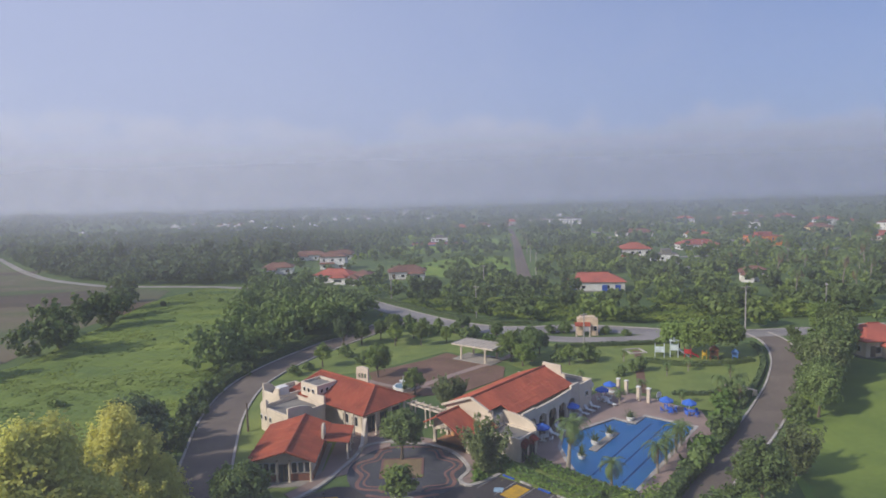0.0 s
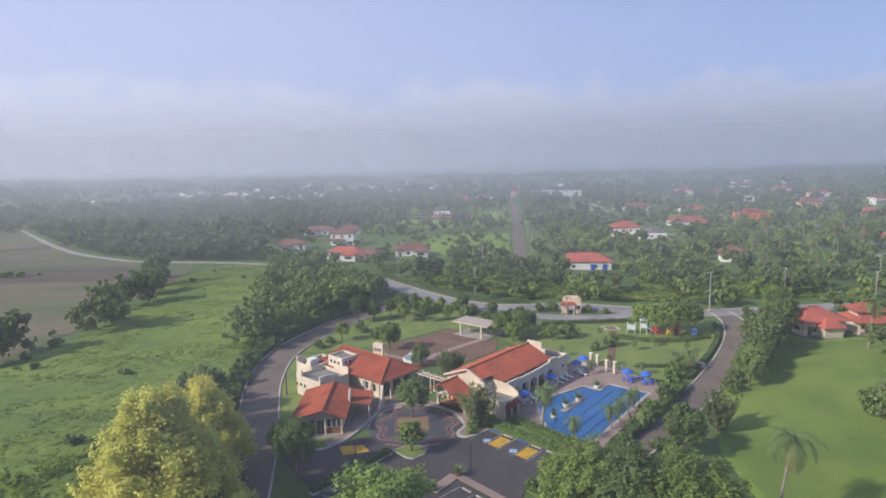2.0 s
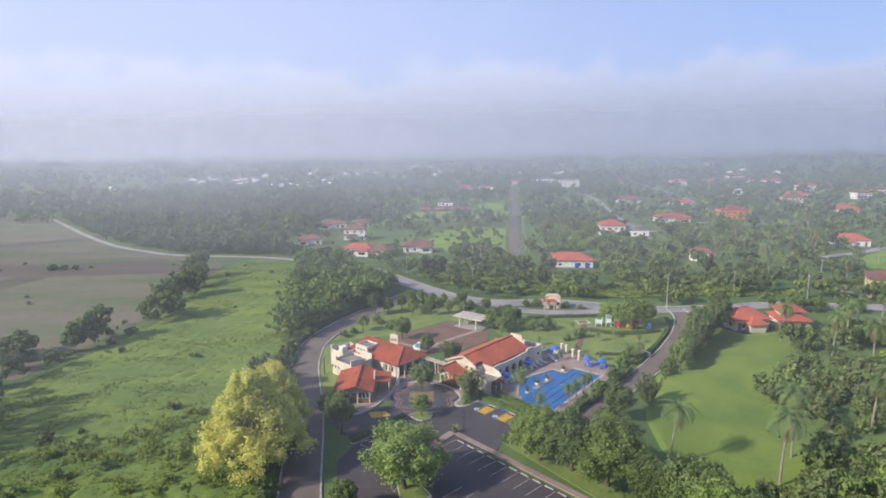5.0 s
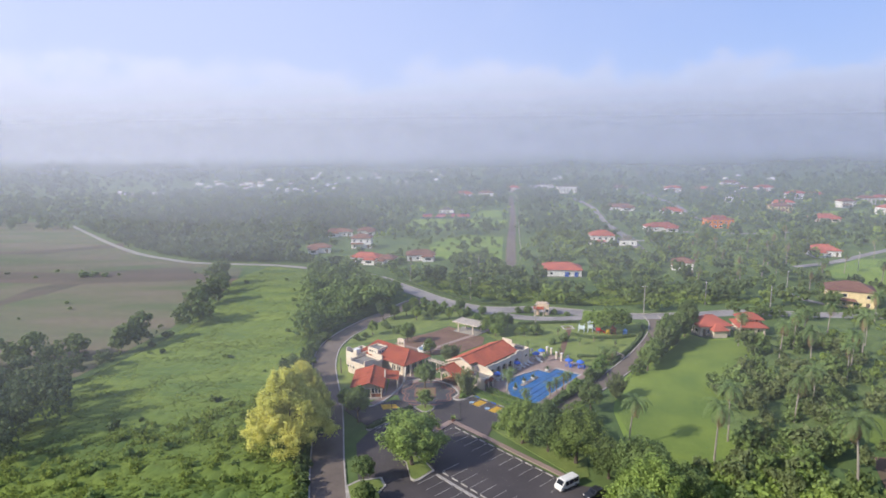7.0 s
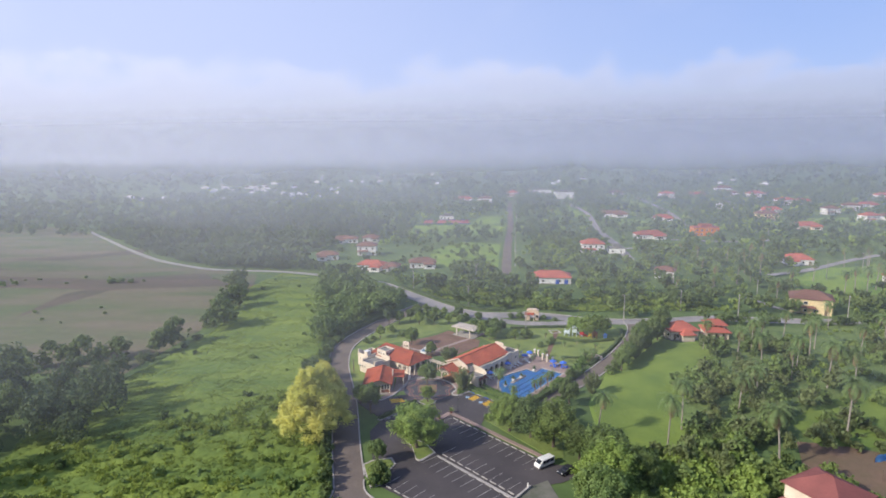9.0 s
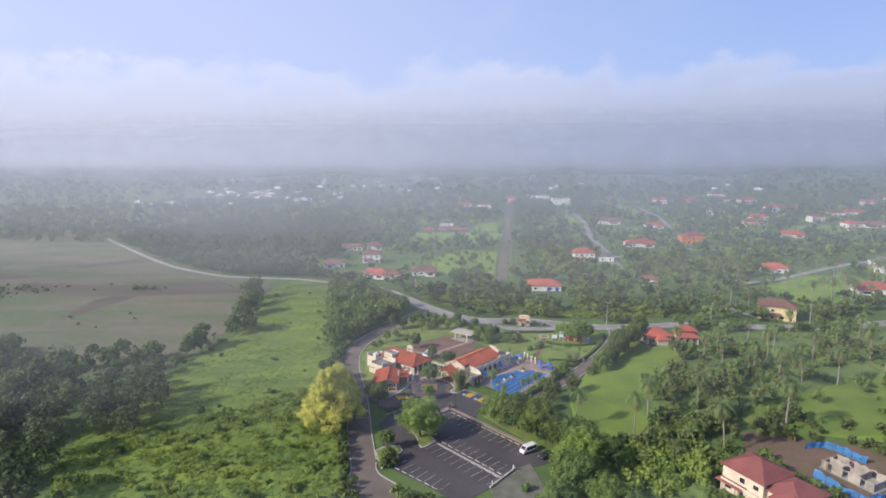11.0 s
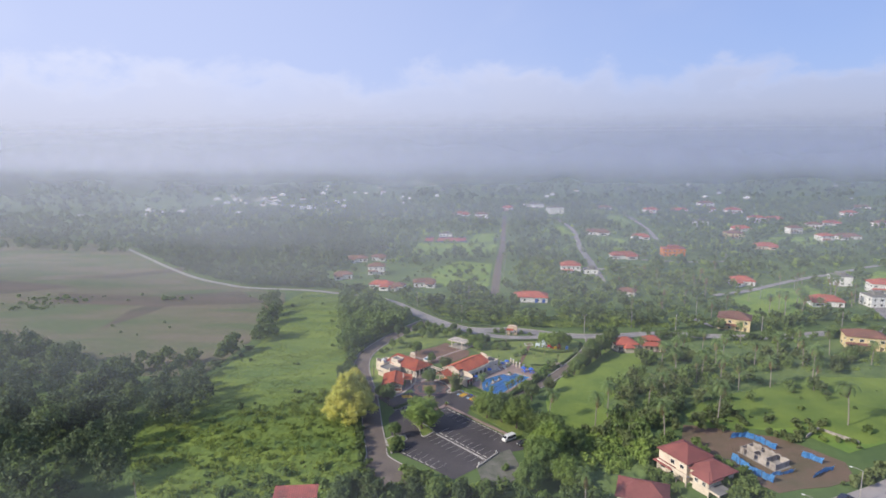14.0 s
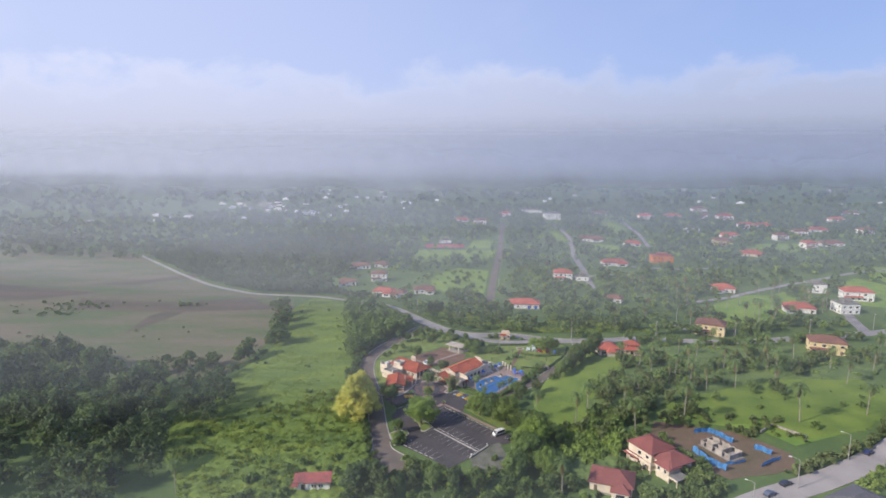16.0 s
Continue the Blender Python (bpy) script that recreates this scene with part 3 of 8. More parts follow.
GRASSFIELD = [(-42, 95), (-46, 112), (-50, 140), (-60, 180), (-70, 222), (-94, 234), (-102, 200), (-96, 165), (-92, 130), (-100, 85), (-110, 60), (-100, 20), (-80, -10), (-50, -30), (-26, -10), (-22, 10), (-29, 40), (-34, 66)]
sheet("grass_field", GRASSFIELD, M_MEADOW, "field of tall light green grass", "field", z=0.02)
sheet("field_1", [(-104, 85), (-98, 130), (-102, 165), (-100, 200), (-108, 232), (-138, 243.5), (-189, 275.5), (-230, 317), (-275, 369), (-333, 440), (-600, 600), (-1300, 680), (-1500, 200), (-480, 100), (-200, 90)], M_FIELD, "brown-green harvested field", "field", z=0.02)
sheet("field_2", [(-112, 205), (-140, 236), (-190, 222), (-260, 232), (-250, 206), (-176, 198)], M_PLOUGH, "dark ploughed strip", "field", z=0.045)
sheet("field_3", [(-106, 180), (-112, 203), (-86, 212), (-80, 196)], M_SOIL, "patch of bare reddish soil", "field", z=0.05)
sheet("field_4", [(-260, 250), (-420, 300), (-520, 280), (-420, 235), (-300, 228)], M_PLOUGH, "dark ploughed strip", "field", z=0.045)
sheet("field_5", [(-287, 279), (-240, 297), (-215, 322), (-208, 300), (-245, 276)], M_PLOUGH, "dark strip across the harvested field", "field", z=0.04)
sheet("field_6", [(-186, 150), (-190, 190), (-176, 214), (-168, 210), (-176, 180)], M_PLOUGH, "dark strip across the harvested field", "field", z=0.05)
sheet("soil_patch", [(x + 3.5, y - 1.5) for x, y in [(78, 38), (86, 37), (94, 33), (104, 30), (110, 24), (117, 14), (114, 5), (104, 1), (96, 0), (89, -2), (84, 4), (80, 16), (72, 24)]], M_SOIL, "bare brown soil of a building plot", "soil", z=0.04)
sheet("pavement_2", [(-16.2, 70.5), (-11, 73.5), (-8, 78), (-8.5, 84), (-12, 88), (-16, 86)], M_PAVE, "pink paved court between the clubhouse buildings", "pavement", z=0.05)


# ---- vegetation ----
def leaf_quads(rng, centres, normals, size, jitter=0.85):
    """Arrays of one folded leaf spray (two triangles pairs) per centre."""
    n = len(centres)
    nn = normals + rng.normal(0, jitter, (n, 3))
    nn /= np.linalg.norm(nn, axis=1)[:, None] + 1e-9
    a = np.cross(nn, rng.normal(0, 1, (n, 3)))
    a /= np.linalg.norm(a, axis=1)[:, None] + 1e-9
    b = np.cross(nn, a)
    s = (size * rng.uniform(0.6, 1.35, n))[:, None]
    w = s * rng.uniform(0.45, 0.8, n)[:, None]
    v = np.stack([centres - a * s, centres - b * w + nn * s * 0.15, centres + a * s - nn * s * 0.3, centres + b * w + nn * s * 0.15], 1)
    return v.reshape(-1, 3)


def crown_points(rng, n, lobes):
    """Points and outward normals on the shells of several lobes (x, y, z, rx, rz)."""
    L = np.array(lobes)
    area = L[:, 3] ** 2
    k = rng.choice(len(L), n, p=area / area.sum())
    d = rng.normal(0, 1, (n, 3))
    d[:, 2] = np.where(d[:, 2] < -0.4, -d[:, 2], d[:, 2])
    d /= np.linalg.norm(d, axis=1)[:, None]
    r = rng.uniform(0.35, 1.3, n) ** 0.65
    c = L[k, :3] + d * r[:, None] * np.stack([L[k, 3], L[k, 3], L[k, 4]], 1)
    return c, d


def sprig_points(rng, n, lobes, sprigs, reach):
    """Leaves gathered in sprigs that stand out and upwards from the crown, with gaps between them."""
    c, d = crown_points(rng, sprigs, lobes)
    out = d + np.array([0, 0, 0.45])
    out /= np.linalg.norm(out, axis=1)[:, None]
    k = rng.integers(0, sprigs, n)
    t = rng.uniform(-0.7, 1.0, n)
    P = c[k] + out[k] * (t * reach)[:, None] + rng.normal(0, 0.36 * reach, (n, 3)) * (1 - 0.4 * t)[:, None]
    N = (P - c[k]) / reach + d[k] * 0.8 + np.array([0, 0, 0.25])
    return P, N


def lobes_for(rng, R, base, top, count, spread=0.55):
    out = [(0, 0, base + (top - base) * 0.5, R * 0.62, (top - base) * 0.42)]
    for i in range(count):
        a, q = rng.uniform(0, 2 * math.pi), rng.uniform(0.25, 1) ** 0.6
        rr = R * rng.uniform(0.9, 1.35) * 0.95 / math.sqrt(count + 1)
        z = base + (top - base) * rng.uniform(0.22, 0.84)
        f = 1 - max(0, (z - base) / (top - base) - 0.4)
        out.append((R * spread * q * f * math.cos(a) * 1.25, R * spread * q * f * math.sin(a) * 1.25, z, rr, rr * 0.8))
    return out


def quads_mesh(name, verts, material):
    n = len(verts)
    me = bpy.data.meshes.new(name)
    me.vertices.add(n)
    me.vertices.foreach_set("co", np.asarray(verts, dtype=np.float32).ravel())
    me.loops.add(n)
    me.loops.foreach_set("vertex_index", np.arange(n, dtype=np.int32))
    me.polygons.add(n // 4)
    me.polygons.foreach_set("loop_start", np.arange(0, n, 4, dtype=np.int32))
    me.update(calc_edges=True)
    me.materials.append(material)
    return me


def trunk_bm(rng, h, r, limbs, reach, top):
    bm = bmesh.new()
    p = Vector((0, 0, -0.3))
    q = Vector((rng.uniform(-0.2, 0.2), rng.uniform(-0.2, 0.2), h))
    tube(bm, p, p.lerp(q, 0.5), r * 1.25, r * 0.9)
    tube(bm, p.lerp(q, 0.48), q, r * 0.9, r * 0.7)
    for i in range(limbs):
        a = 2 * math.pi * i / limbs + rng.uniform(-0.4, 0.4)
        s = p.lerp(q, rng.uniform(0.75, 1))
        e = Vector((reach * rng.uniform(0.5, 0.9) * math.cos(a), reach * rng.uniform(0.5, 0.9) * math.sin(a), top * rng.uniform(0.6, 0.85)))
        m = s.lerp(e, 0.5) + Vector((0, 0, -0.3))
        tube(bm, s, m, r * 0.5, r * 0.32, 6)
        tube(bm, m, e, r * 0.32, r * 0.1, 6)
    return bm


TREE_MESH = {}


def tree_kind(kind, R, h, n, leaf, material, seed, bare=0.28, count=9, limbs=5):
    rng = np.random.default_rng(seed)
    c, d = sprig_points(rng, n, lobes_for(rng, R, h * bare, h, count), int(16 + 24 * R), 0.3 + 0.16 * R)
    crown = quads_mesh("crown", leaf_quads(rng, c, d, leaf), material)
    trunk = mesh_of("trunk", trunk_bm(rng, h * (bare + 0.12), 0.045 * R + 0.06, limbs, R * 0.75, h), M_BARK)
    TREE_MESH[kind] = (trunk, crown)


def put_tree(kind, x, y, s=1.0, label="", category="tree", name="tree", group="", z=None, rot=None, sz=None):
    rng = random.Random(round(x * 31 + y * 17))
    trunk, crown = TREE_MESH[kind]
    rot = rng.uniform(0, 360) if rot is None else rot
    m = pose(x, y, H(x, y) if z is None else z, 0, 0, rot) @ Matrix.Diagonal((s, s, sz or s * rng.uniform(0.9, 1.12), 1))
    e = thing(name, m, label, category, group)
    share("trunk", trunk, e, Matrix.Identity(4))
    share("crown", crown, e, Matrix.Identity(4))
    return e


tree_kind("big", 5.6, 9.6, 25000, 0.17, M_LEAF2, 11, 0.16, 44, 7)
tree_kind("big_b", 5.0, 9.4, 21000, 0.17, M_LEAF, 12, 0.14, 38, 6)
rng = np.random.default_rng(13)
cone = [(0, 0, 5.5, 6.6, 4.4), (0, 0, 10, 4.0, 4.0), (0.3, 0.2, 14, 1.8, 2.8)]
for k in range(120):
    f, a = rng.uniform(0.05, 0.97), rng.uniform(0, 6.28)
    q = 8.9 * (1 - f) ** 0.85 * rng.uniform(0.82, 1.0)
    rr = rng.uniform(0.9, 1.6)
    cone.append((q * math.cos(a), q * math.sin(a), 2.0 + 14.4 * f, rr, rr))
c, d = sprig_points(rng, 34000, cone, 420, 1.15)
c2, d2 = crown_points(rng, 18000, cone)
c, d = np.concatenate([c, c2]), np.concatenate([d, d2])
TREE_MESH["yellow"] = (mesh_of("trunk", trunk_bm(rng, 6, 0.5, 8, 6, 14), M_BARK), quads_mesh("crown", leaf_quads(rng, c, d, 0.21, 0.6), M_LEAFY))
tree_kind("mid", 3.6, 7.5, 9500, 0.18, M_LEAF, 14, 0.22, 24)
tree_kind("mid_fresh", 3.2, 6.2, 8200, 0.175, M_LEAF2, 15, 0.22, 24)
tree_kind("mid_dark", 3.9, 8.2, 9500, 0.19, M_LEAFD, 16, 0.16, 24)
tree_kind("small", 1.7, 4.4, 1400, 0.21, M_LEAF2, 17, 0.36, 6, 4)
rng = np.random.default_rng(18)
plumes = []
for k in range(44):
    a, tilt, L = rng.uniform(0, 6.28), rng.uniform(0.05, 0.62), rng.uniform(4.0, 6.4)
    for q in np.linspace(0.22, 1, 7):
        plumes.append((L * q * math.sin(tilt) * math.cos(a), L * q * math.sin(tilt) * math.sin(a), L * q * math.cos(tilt), 0.55 - 0.3 * q * q, 0.6))
c, d = crown_points(rng, 16000, plumes)
d[:, 2] += 0.3
TREE_MESH["wispy"] = (mesh_of("trunk", trunk_bm(rng, 0.8, 0.14, 8, 2.0, 5.5), M_BARK), quads_mesh("crown", leaf_quads(rng, c, d, 0.17, 0.7), M_LEAFB))
tree_kind("flat", 4.2, 5.6, 4600, 0.27, M_LEAF2, 19, 0.42, 18, 6)
tree_kind("bush", 1.5, 1.7, 420, 0.30, M_LEAF, 20, 0.02, 5, 3)
tree_kind("bush_fresh", 1.3, 1.4, 380, 0.28, M_HEDGE, 21, 0.02, 5, 3)


def palm_kind(kind, h, r_frond, fronds, seed, droop=1.0, dry=5, r=0.16):
    rng = np.random.default_rng(seed)
    bm = bmesh.new()
    lean = Vector((rng.uniform(-0.08, 0.08) * h, rng.uniform(-0.08, 0.08) * h, 0))
    pts = [Vector((0, 0, -0.3)) + lean * (k / 5) ** 1.7 + Vector((0, 0, (h + 0.3) * k / 5)) for k in range(6)]
    for k in range(5):
        tube(bm, pts[k], pts[k + 1] + Vector((0, 0, 0.03)), r * (1.35 - 0.12 * k), r * (1.23 - 0.12 * k), 8)
    trunk = mesh_of("trunk", bm, M_PALMBARK)
    top = pts[-1]
    meshes = []
    for name, count, lo, hi, material, dr in (("crown", fronds, -0.35, 1.15, M_PALM, droop), ("dry_fronds", dry, -1.2, -0.6, M_PALMDRY, 0.5)):
        V = []
        for i in range(count):
            az = 2 * math.pi * (i + rng.uniform(-0.3, 0.3)) / max(1, count) * (1 if name != "crown" else 2.618)
            el = lo + (hi - lo) * ((i + 0.5) / count)
            L = r_frond * rng.uniform(0.85, 1.1)
            out = np.array([math.cos(az), math.sin(az), 0])
            side = np.array([-math.sin(az), math.cos(az), 0])
            p, e = np.array(top), el
            n = 9
            for k in range(n):
                step = L / n
                q = p + step * (out * math.cos(e) + np.array([0, 0, math.sin(e)]))
                w = L * 0.15 * math.sin(math.pi * min(1, 0.18 + 0.78 * (k + 0.5) / n))
                up = np.array([0, 0, 1.0])
                for s in (-1, 1):
                    for j in range(3):
                        a = p + (q - p) * (j / 3)
                        b = a + (q - p) * 0.2
                        tip = side * s * w - up * w * rng.uniform(0.15, 0.5) + (q - p) * 0.9
                        V += [a, b, b + tip * rng.uniform(0.85, 1.1), a + tip * 0.9]
                p = q
                e -= dr * 0.26 * rng.uniform(0.8, 1.2)
        meshes.append(quads_mesh(name, np.array(V), material))
    TREE_MESH[kind] = (trunk, *meshes)


def put_palm(kind, x, y, s=1.0, label="coconut palm with a slim grey trunk and feathery fronds", group="coconut palms", sz=None):
    rng = random.Random(round(x * 13 + y * 7))
    m = pose(x, y, H(x, y), 0, 0, rng.uniform(0, 360)) @ Matrix.Diagonal((s, s, sz or s, 1))
    e = thing("palm_tree", m, label, "palm tree", group)
    for nm, me in zip(("trunk", "crown", "dry_fronds"), TREE_MESH[kind]):
        share(nm, me, e, Matrix.Identity(4))
    return e


palm_kind("tall", 12.0, 4.3, 20, 31, 0.85, 6)
palm_kind("tall_b", 10.4, 4.1, 18, 32, 0.9, 5)
palm_kind("short", 3.6, 2.6, 16, 33, 1.0, 3, 0.14)
palm_kind("garden", 5.0, 2.7, 18, 34, 1.1, 2, 0.17)


def stuff_trees(name, base_n, R, h, leaf, material, spots, seed, label, category, bare=0.12, count=6):
    """Many far trees in one mesh: spots are rows x, y, scale."""
    rng = np.random.default_rng(seed)
    base_n, leaf = (int(base_n * 0.8), leaf * 0.98) if base_n >= 400 else (int(base_n * 0.55), leaf * 1.22)
    variants = []
    for k in range(4):
        c, d = sprig_points(rng, base_n, lobes_for(rng, R, h * bare, h, count), max(8, int(base_n / 11)), 0.2 + 0.17 * R)
        variants.append(leaf_quads(rng, c, d, leaf))
    V = []
    for x, y, s in spots:
        v = variants[rng.integers(4)]
        a = rng.uniform(0, 2 * math.pi)
        ca, sa = math.cos(a) * s, math.sin(a) * s
        w = np.empty_like(v)
        w[:, 0], w[:, 1], w[:, 2] = x + v[:, 0] * ca - v[:, 1] * sa, y + v[:, 0] * sa + v[:, 1] * ca, H(x, y) + v[:, 2] * s * rng.uniform(0.85, 1.2)
        V.append(w)
    return tagged(new(name, quads_mesh(name, np.concatenate(V), material)), label, category, kind="stuff")


CLEAR = [(line, w) for line, w in ((WEST_ROAD, 6.5), (MAIN_ROAD, 6.5), (FRONT_LANE, 5), (EAST_ROAD, 5.5), (FIELD_ROAD, 4.5), (LONG_ROAD, 7), (HILL_ROAD, 6), (SOUTH_ROAD, 8), (FAR_ROAD, 6), *((spline(pts, 4), w + 2) for pts, w in SIDE_ROADS))]
CLEAR_P = np.concatenate([np.array(l) for l, w in CLEAR])
CLEAR_W = np.concatenate([np.full(len(l), w) for l, w in CLEAR])
HOUSE_SPOTS = []


def inside(pts, poly):
    x, y = pts[:, 0], pts[:, 1]
    r = np.zeros(len(pts), bool)
    n = len(poly)
    for i in range(n):
        (x0, y0), (x1, y1) = poly[i], poly[(i + 1) % n]
        c = (y0 > y) != (y1 > y)
        r ^= c & (x < (x1 - x0) * (y - y0) / ((y1 - y0) or 1e-9) + x0)
    return r


def scatter(poly, n, seed, scale=(0.7, 1.2), gap=0.0, keep_out=()):
    """Random spots in an outline, off the roads and houses."""
    rng = np.random.default_rng(seed)
    P = np.array(poly)
    lo, hi = P.min(0), P.max(0)
    pts = rng.uniform(lo, hi, (n * 4, 2))
    pts = pts[inside(pts, poly)]
    for q in keep_out:
        pts = pts[~inside(pts, q)]
    if len(pts):
        d = np.linalg.norm(pts[:, None] - CLEAR_P[None], axis=2) < CLEAR_W[None]
        pts = pts[~d.any(1)]
    if HOUSE_SPOTS and len(pts):
        hs = np.array(HOUSE_SPOTS)
        d = np.linalg.norm(pts[:, None] - hs[None, :, :2], axis=2) < hs[None, :, 2]
        # keep the sight-line side of each house open
        d2 = (np.abs(pts[:, None, 0] - hs[None, :, 0]) < hs[None, :, 2] * 0.8) & (hs[None, :, 1] - pts[:, None, 1] > 0) & (hs[None, :, 1] - pts[:, None, 1] < hs[None, :, 2] * 2.6)
        pts = pts[~(d | d2).any(1)]
    out = []
    for p in pts:
        if gap and any((p[0] - o[0]) ** 2 + (p[1] - o[1]) ** 2 < gap * gap for o in out):
            continue
        out.append((p[0], p[1], rng.uniform(*scale)))
        if len(out) >= n:
            break
    return out

# ---- houses ----
def hip_roof(bm, x0, x1, y0, y1, z, rise, over=0.6, mi=0, thick=0.18):
    x0, x1, y0, y1 = x0 - over, x1 + over, y0 - over, y1 + over
    w, d = x1 - x0, y1 - y0
    lo = [bm.verts.new(p) for p in ((x0, y0, z - thick), (x1, y0, z - thick), (x1, y1, z - thick), (x0, y1, z - thick))]
    v = [bm.verts.new(p) for p in ((x0, y0, z), (x1, y0, z), (x1, y1, z), (x0, y1, z))]
    if w >= d:
        r = [bm.verts.new((x0 + d / 2 * 0.9, (y0 + y1) / 2, z + rise)), bm.verts.new((x1 - d / 2 * 0.9, (y0 + y1) / 2, z + rise))]
        fs = [(v[0], v[1], r[1], r[0]), (v[1], v[2], r[1]), (v[2], v[3], r[0], r[1]), (v[3], v[0], r[0])]
    else:
        r = [bm.verts.new(((x0 + x1) / 2, y0 + w / 2 * 0.9, z + rise)), bm.verts.new(((x0 + x1) / 2, y1 - w / 2 * 0.9, z + rise))]
        fs = [(v[0], v[1], r[0]), (v[1], v[2], r[1], r[0]), (v[2], v[3], r[1]), (v[3], v[0], r[0], r[1])]
    for f in fs:
        bm.faces.new(f).material_index = mi
    for i in range(4):
        bm.faces.new((lo[i], lo[(i + 1) % 4], v[(i + 1) % 4], v[i])).material_index = mi
    bm.faces.new(lo[::-1]).material_index = mi


def window_parts(parent, side, a, z, w, h, off, glass=M_GLASS, frame=M_TRIMW):
    """A window on the wall face 'side' (0 front -y, 1 right, 2 back, 3 left) at a along it."""
    bm = bmesh.new()
    box(bm, -w / 2, w / 2, -0.06, 0.04, -h / 2, h / 2)
    win = part("window", bm, frame, parent)
    rot = (0, 90, 180, 270)[side]
    pos = ((a, -off), (off, a), (-a, off), (-off, -a))[side]
    win.matrix_local = pose(pos[0], pos[1], z, 0, 0, rot)
    bm = bmesh.new()
    box(bm, -w / 2 + 0.1, w / 2 - 0.1, -0.09, -0.04, -h / 2 + 0.1, h / 2 - 0.1)
    part("pane", bm, glass, win)
    return win


def house(x, y, w, d, rot, storeys, roof_m, wall_m, label, rise=None, windows=True, wing=None, roof="hip", category="house", group="village houses", porch=True):
    HOUSE_SPOTS.append((x, y, max(w, d) * 0.62 + 1.5))
    z0 = H(x, y)
    e = thing("house", pose(x, y, z0, 0, 0, rot), label, category, group)
    hgt = 3.1 * storeys + 0.3
    bm = bmesh.new()
    box(bm, -w / 2, w / 2, -d / 2, d / 2, -1.0, hgt)
    if wing:
        wx, wd, wh = wing
        box(bm, wx - w * 0.22, wx + w * 0.22, -d / 2 - wd, -d / 2 + 0.2, -1.0, wh)
    part("wall", bm, wall_m, e)
    bm = bmesh.new()
    rise = rise or min(w, d) * 0.24
    if roof == "hip":
        hip_roof(bm, -w / 2, w / 2, -d / 2, d / 2, hgt + 0.06, rise)
        if storeys > 1:
            hip_roof(bm, -w / 2, w / 2 - w * 0.4, -d / 2 - 1.6, -d / 2 - 0.1, 3.2, 0.7, 0.4)
        if wing:
            hip_roof(bm, wx - w * 0.22, wx + w * 0.22, -d / 2 - wd, -d / 2 + 1.5, wh + 0.05, rise * 0.7, 0.5)
        part("roof", bm, roof_m, e)
    else:
        box(bm, -w / 2 - 0.2, w / 2 + 0.2, -d / 2 - 0.2, d / 2 + 0.2, hgt, hgt + 0.35)
        box(bm, -w * 0.2, w * 0.25, -d * 0.2, d * 0.3, hgt + 0.3, hgt + 2.4)
        part("roof", bm, roof_m, e)
    bm = bmesh.new()
    box(bm, -w / 2 - 0.06, w / 2 + 0.06, -d / 2 - 0.06, d / 2 + 0.06, -1.0, 0.35)
    part("plinth", bm, M_CONCRETE, e)
    if windows and roof == "hip":
        k = random.Random(round(x * 5 + y * 3))
        bm = bmesh.new()
        r = 0.45 * min(w, d)
        a = (w / 2 - r, 0.0) if w >= d else (0.0, d / 2 - r)
        tube(bm, (-a[0], -a[1], hgt + 0.06 + rise), (a[0], a[1], hgt + 0.06 + rise), 0.16, 0.16, 6)
        part("ridge_cap", bm, roof_m, e)
        if porch and not wing and storeys == 1:
            q, u = k.choice((-1, 1)) * w * 0.24, w * 0.2
            bm = bmesh.new()
            box(bm, q - u, q + u, -d / 2 - 2.6, -d / 2 + 0.02, -1.0, 2.7)
            part("porch_wall", bm, wall_m, e)
            bm = bmesh.new()
            hip_roof(bm, q - u, q + u, -d / 2 - 2.6, -d / 2 + 2.0, 2.76, rise * 0.62, 0.5)
            part("porch_roof", bm, roof_m, e)
            wing = (q, 2.6, 2.7)
            window_parts(e, 0, q, 1.5, u * 1.1, 1.3, d / 2 + 2.6)
        dd = part("door", bbox(-0.5, 0.5, -0.05, 0.05, 0.1, 2.2, 0), M_WOOD, e)
        dd.matrix_local = pose((-w * 0.36 if wing and wing[0] > 0 else w * 0.36), -d / 2 - 0.05, 0.25)
    if windows:
        rng = random.Random(round(x * 7 + y))
        for s in range(storeys):
            zc = 1.65 + 3.1 * s
            for side, length, off in ((0, w, d / 2), (3, d, w / 2), (1, d, w / 2)):
                n = max(2, int(length / 3.4))
                for k in range(n):
                    a = -length / 2 + length * (k + 0.5) / n
                    if wing and side == 0 and abs(a - wing[0]) < w * 0.25 and zc < wing[2]:
                        continue
                    if rng.random() < 0.86:
                        window_parts(e, side, a, zc, rng.choice((1.2, 1.5, 1.8)), rng.choice((1.2, 1.4)), off)
    return e

# ---- clubhouse ----
AX = 48.5
CL = pose(3, 80, 0, 0, 0, AX)


def cw(u, v):
    p = CL @ Vector((u, v, 0))
    return p.x, p.y


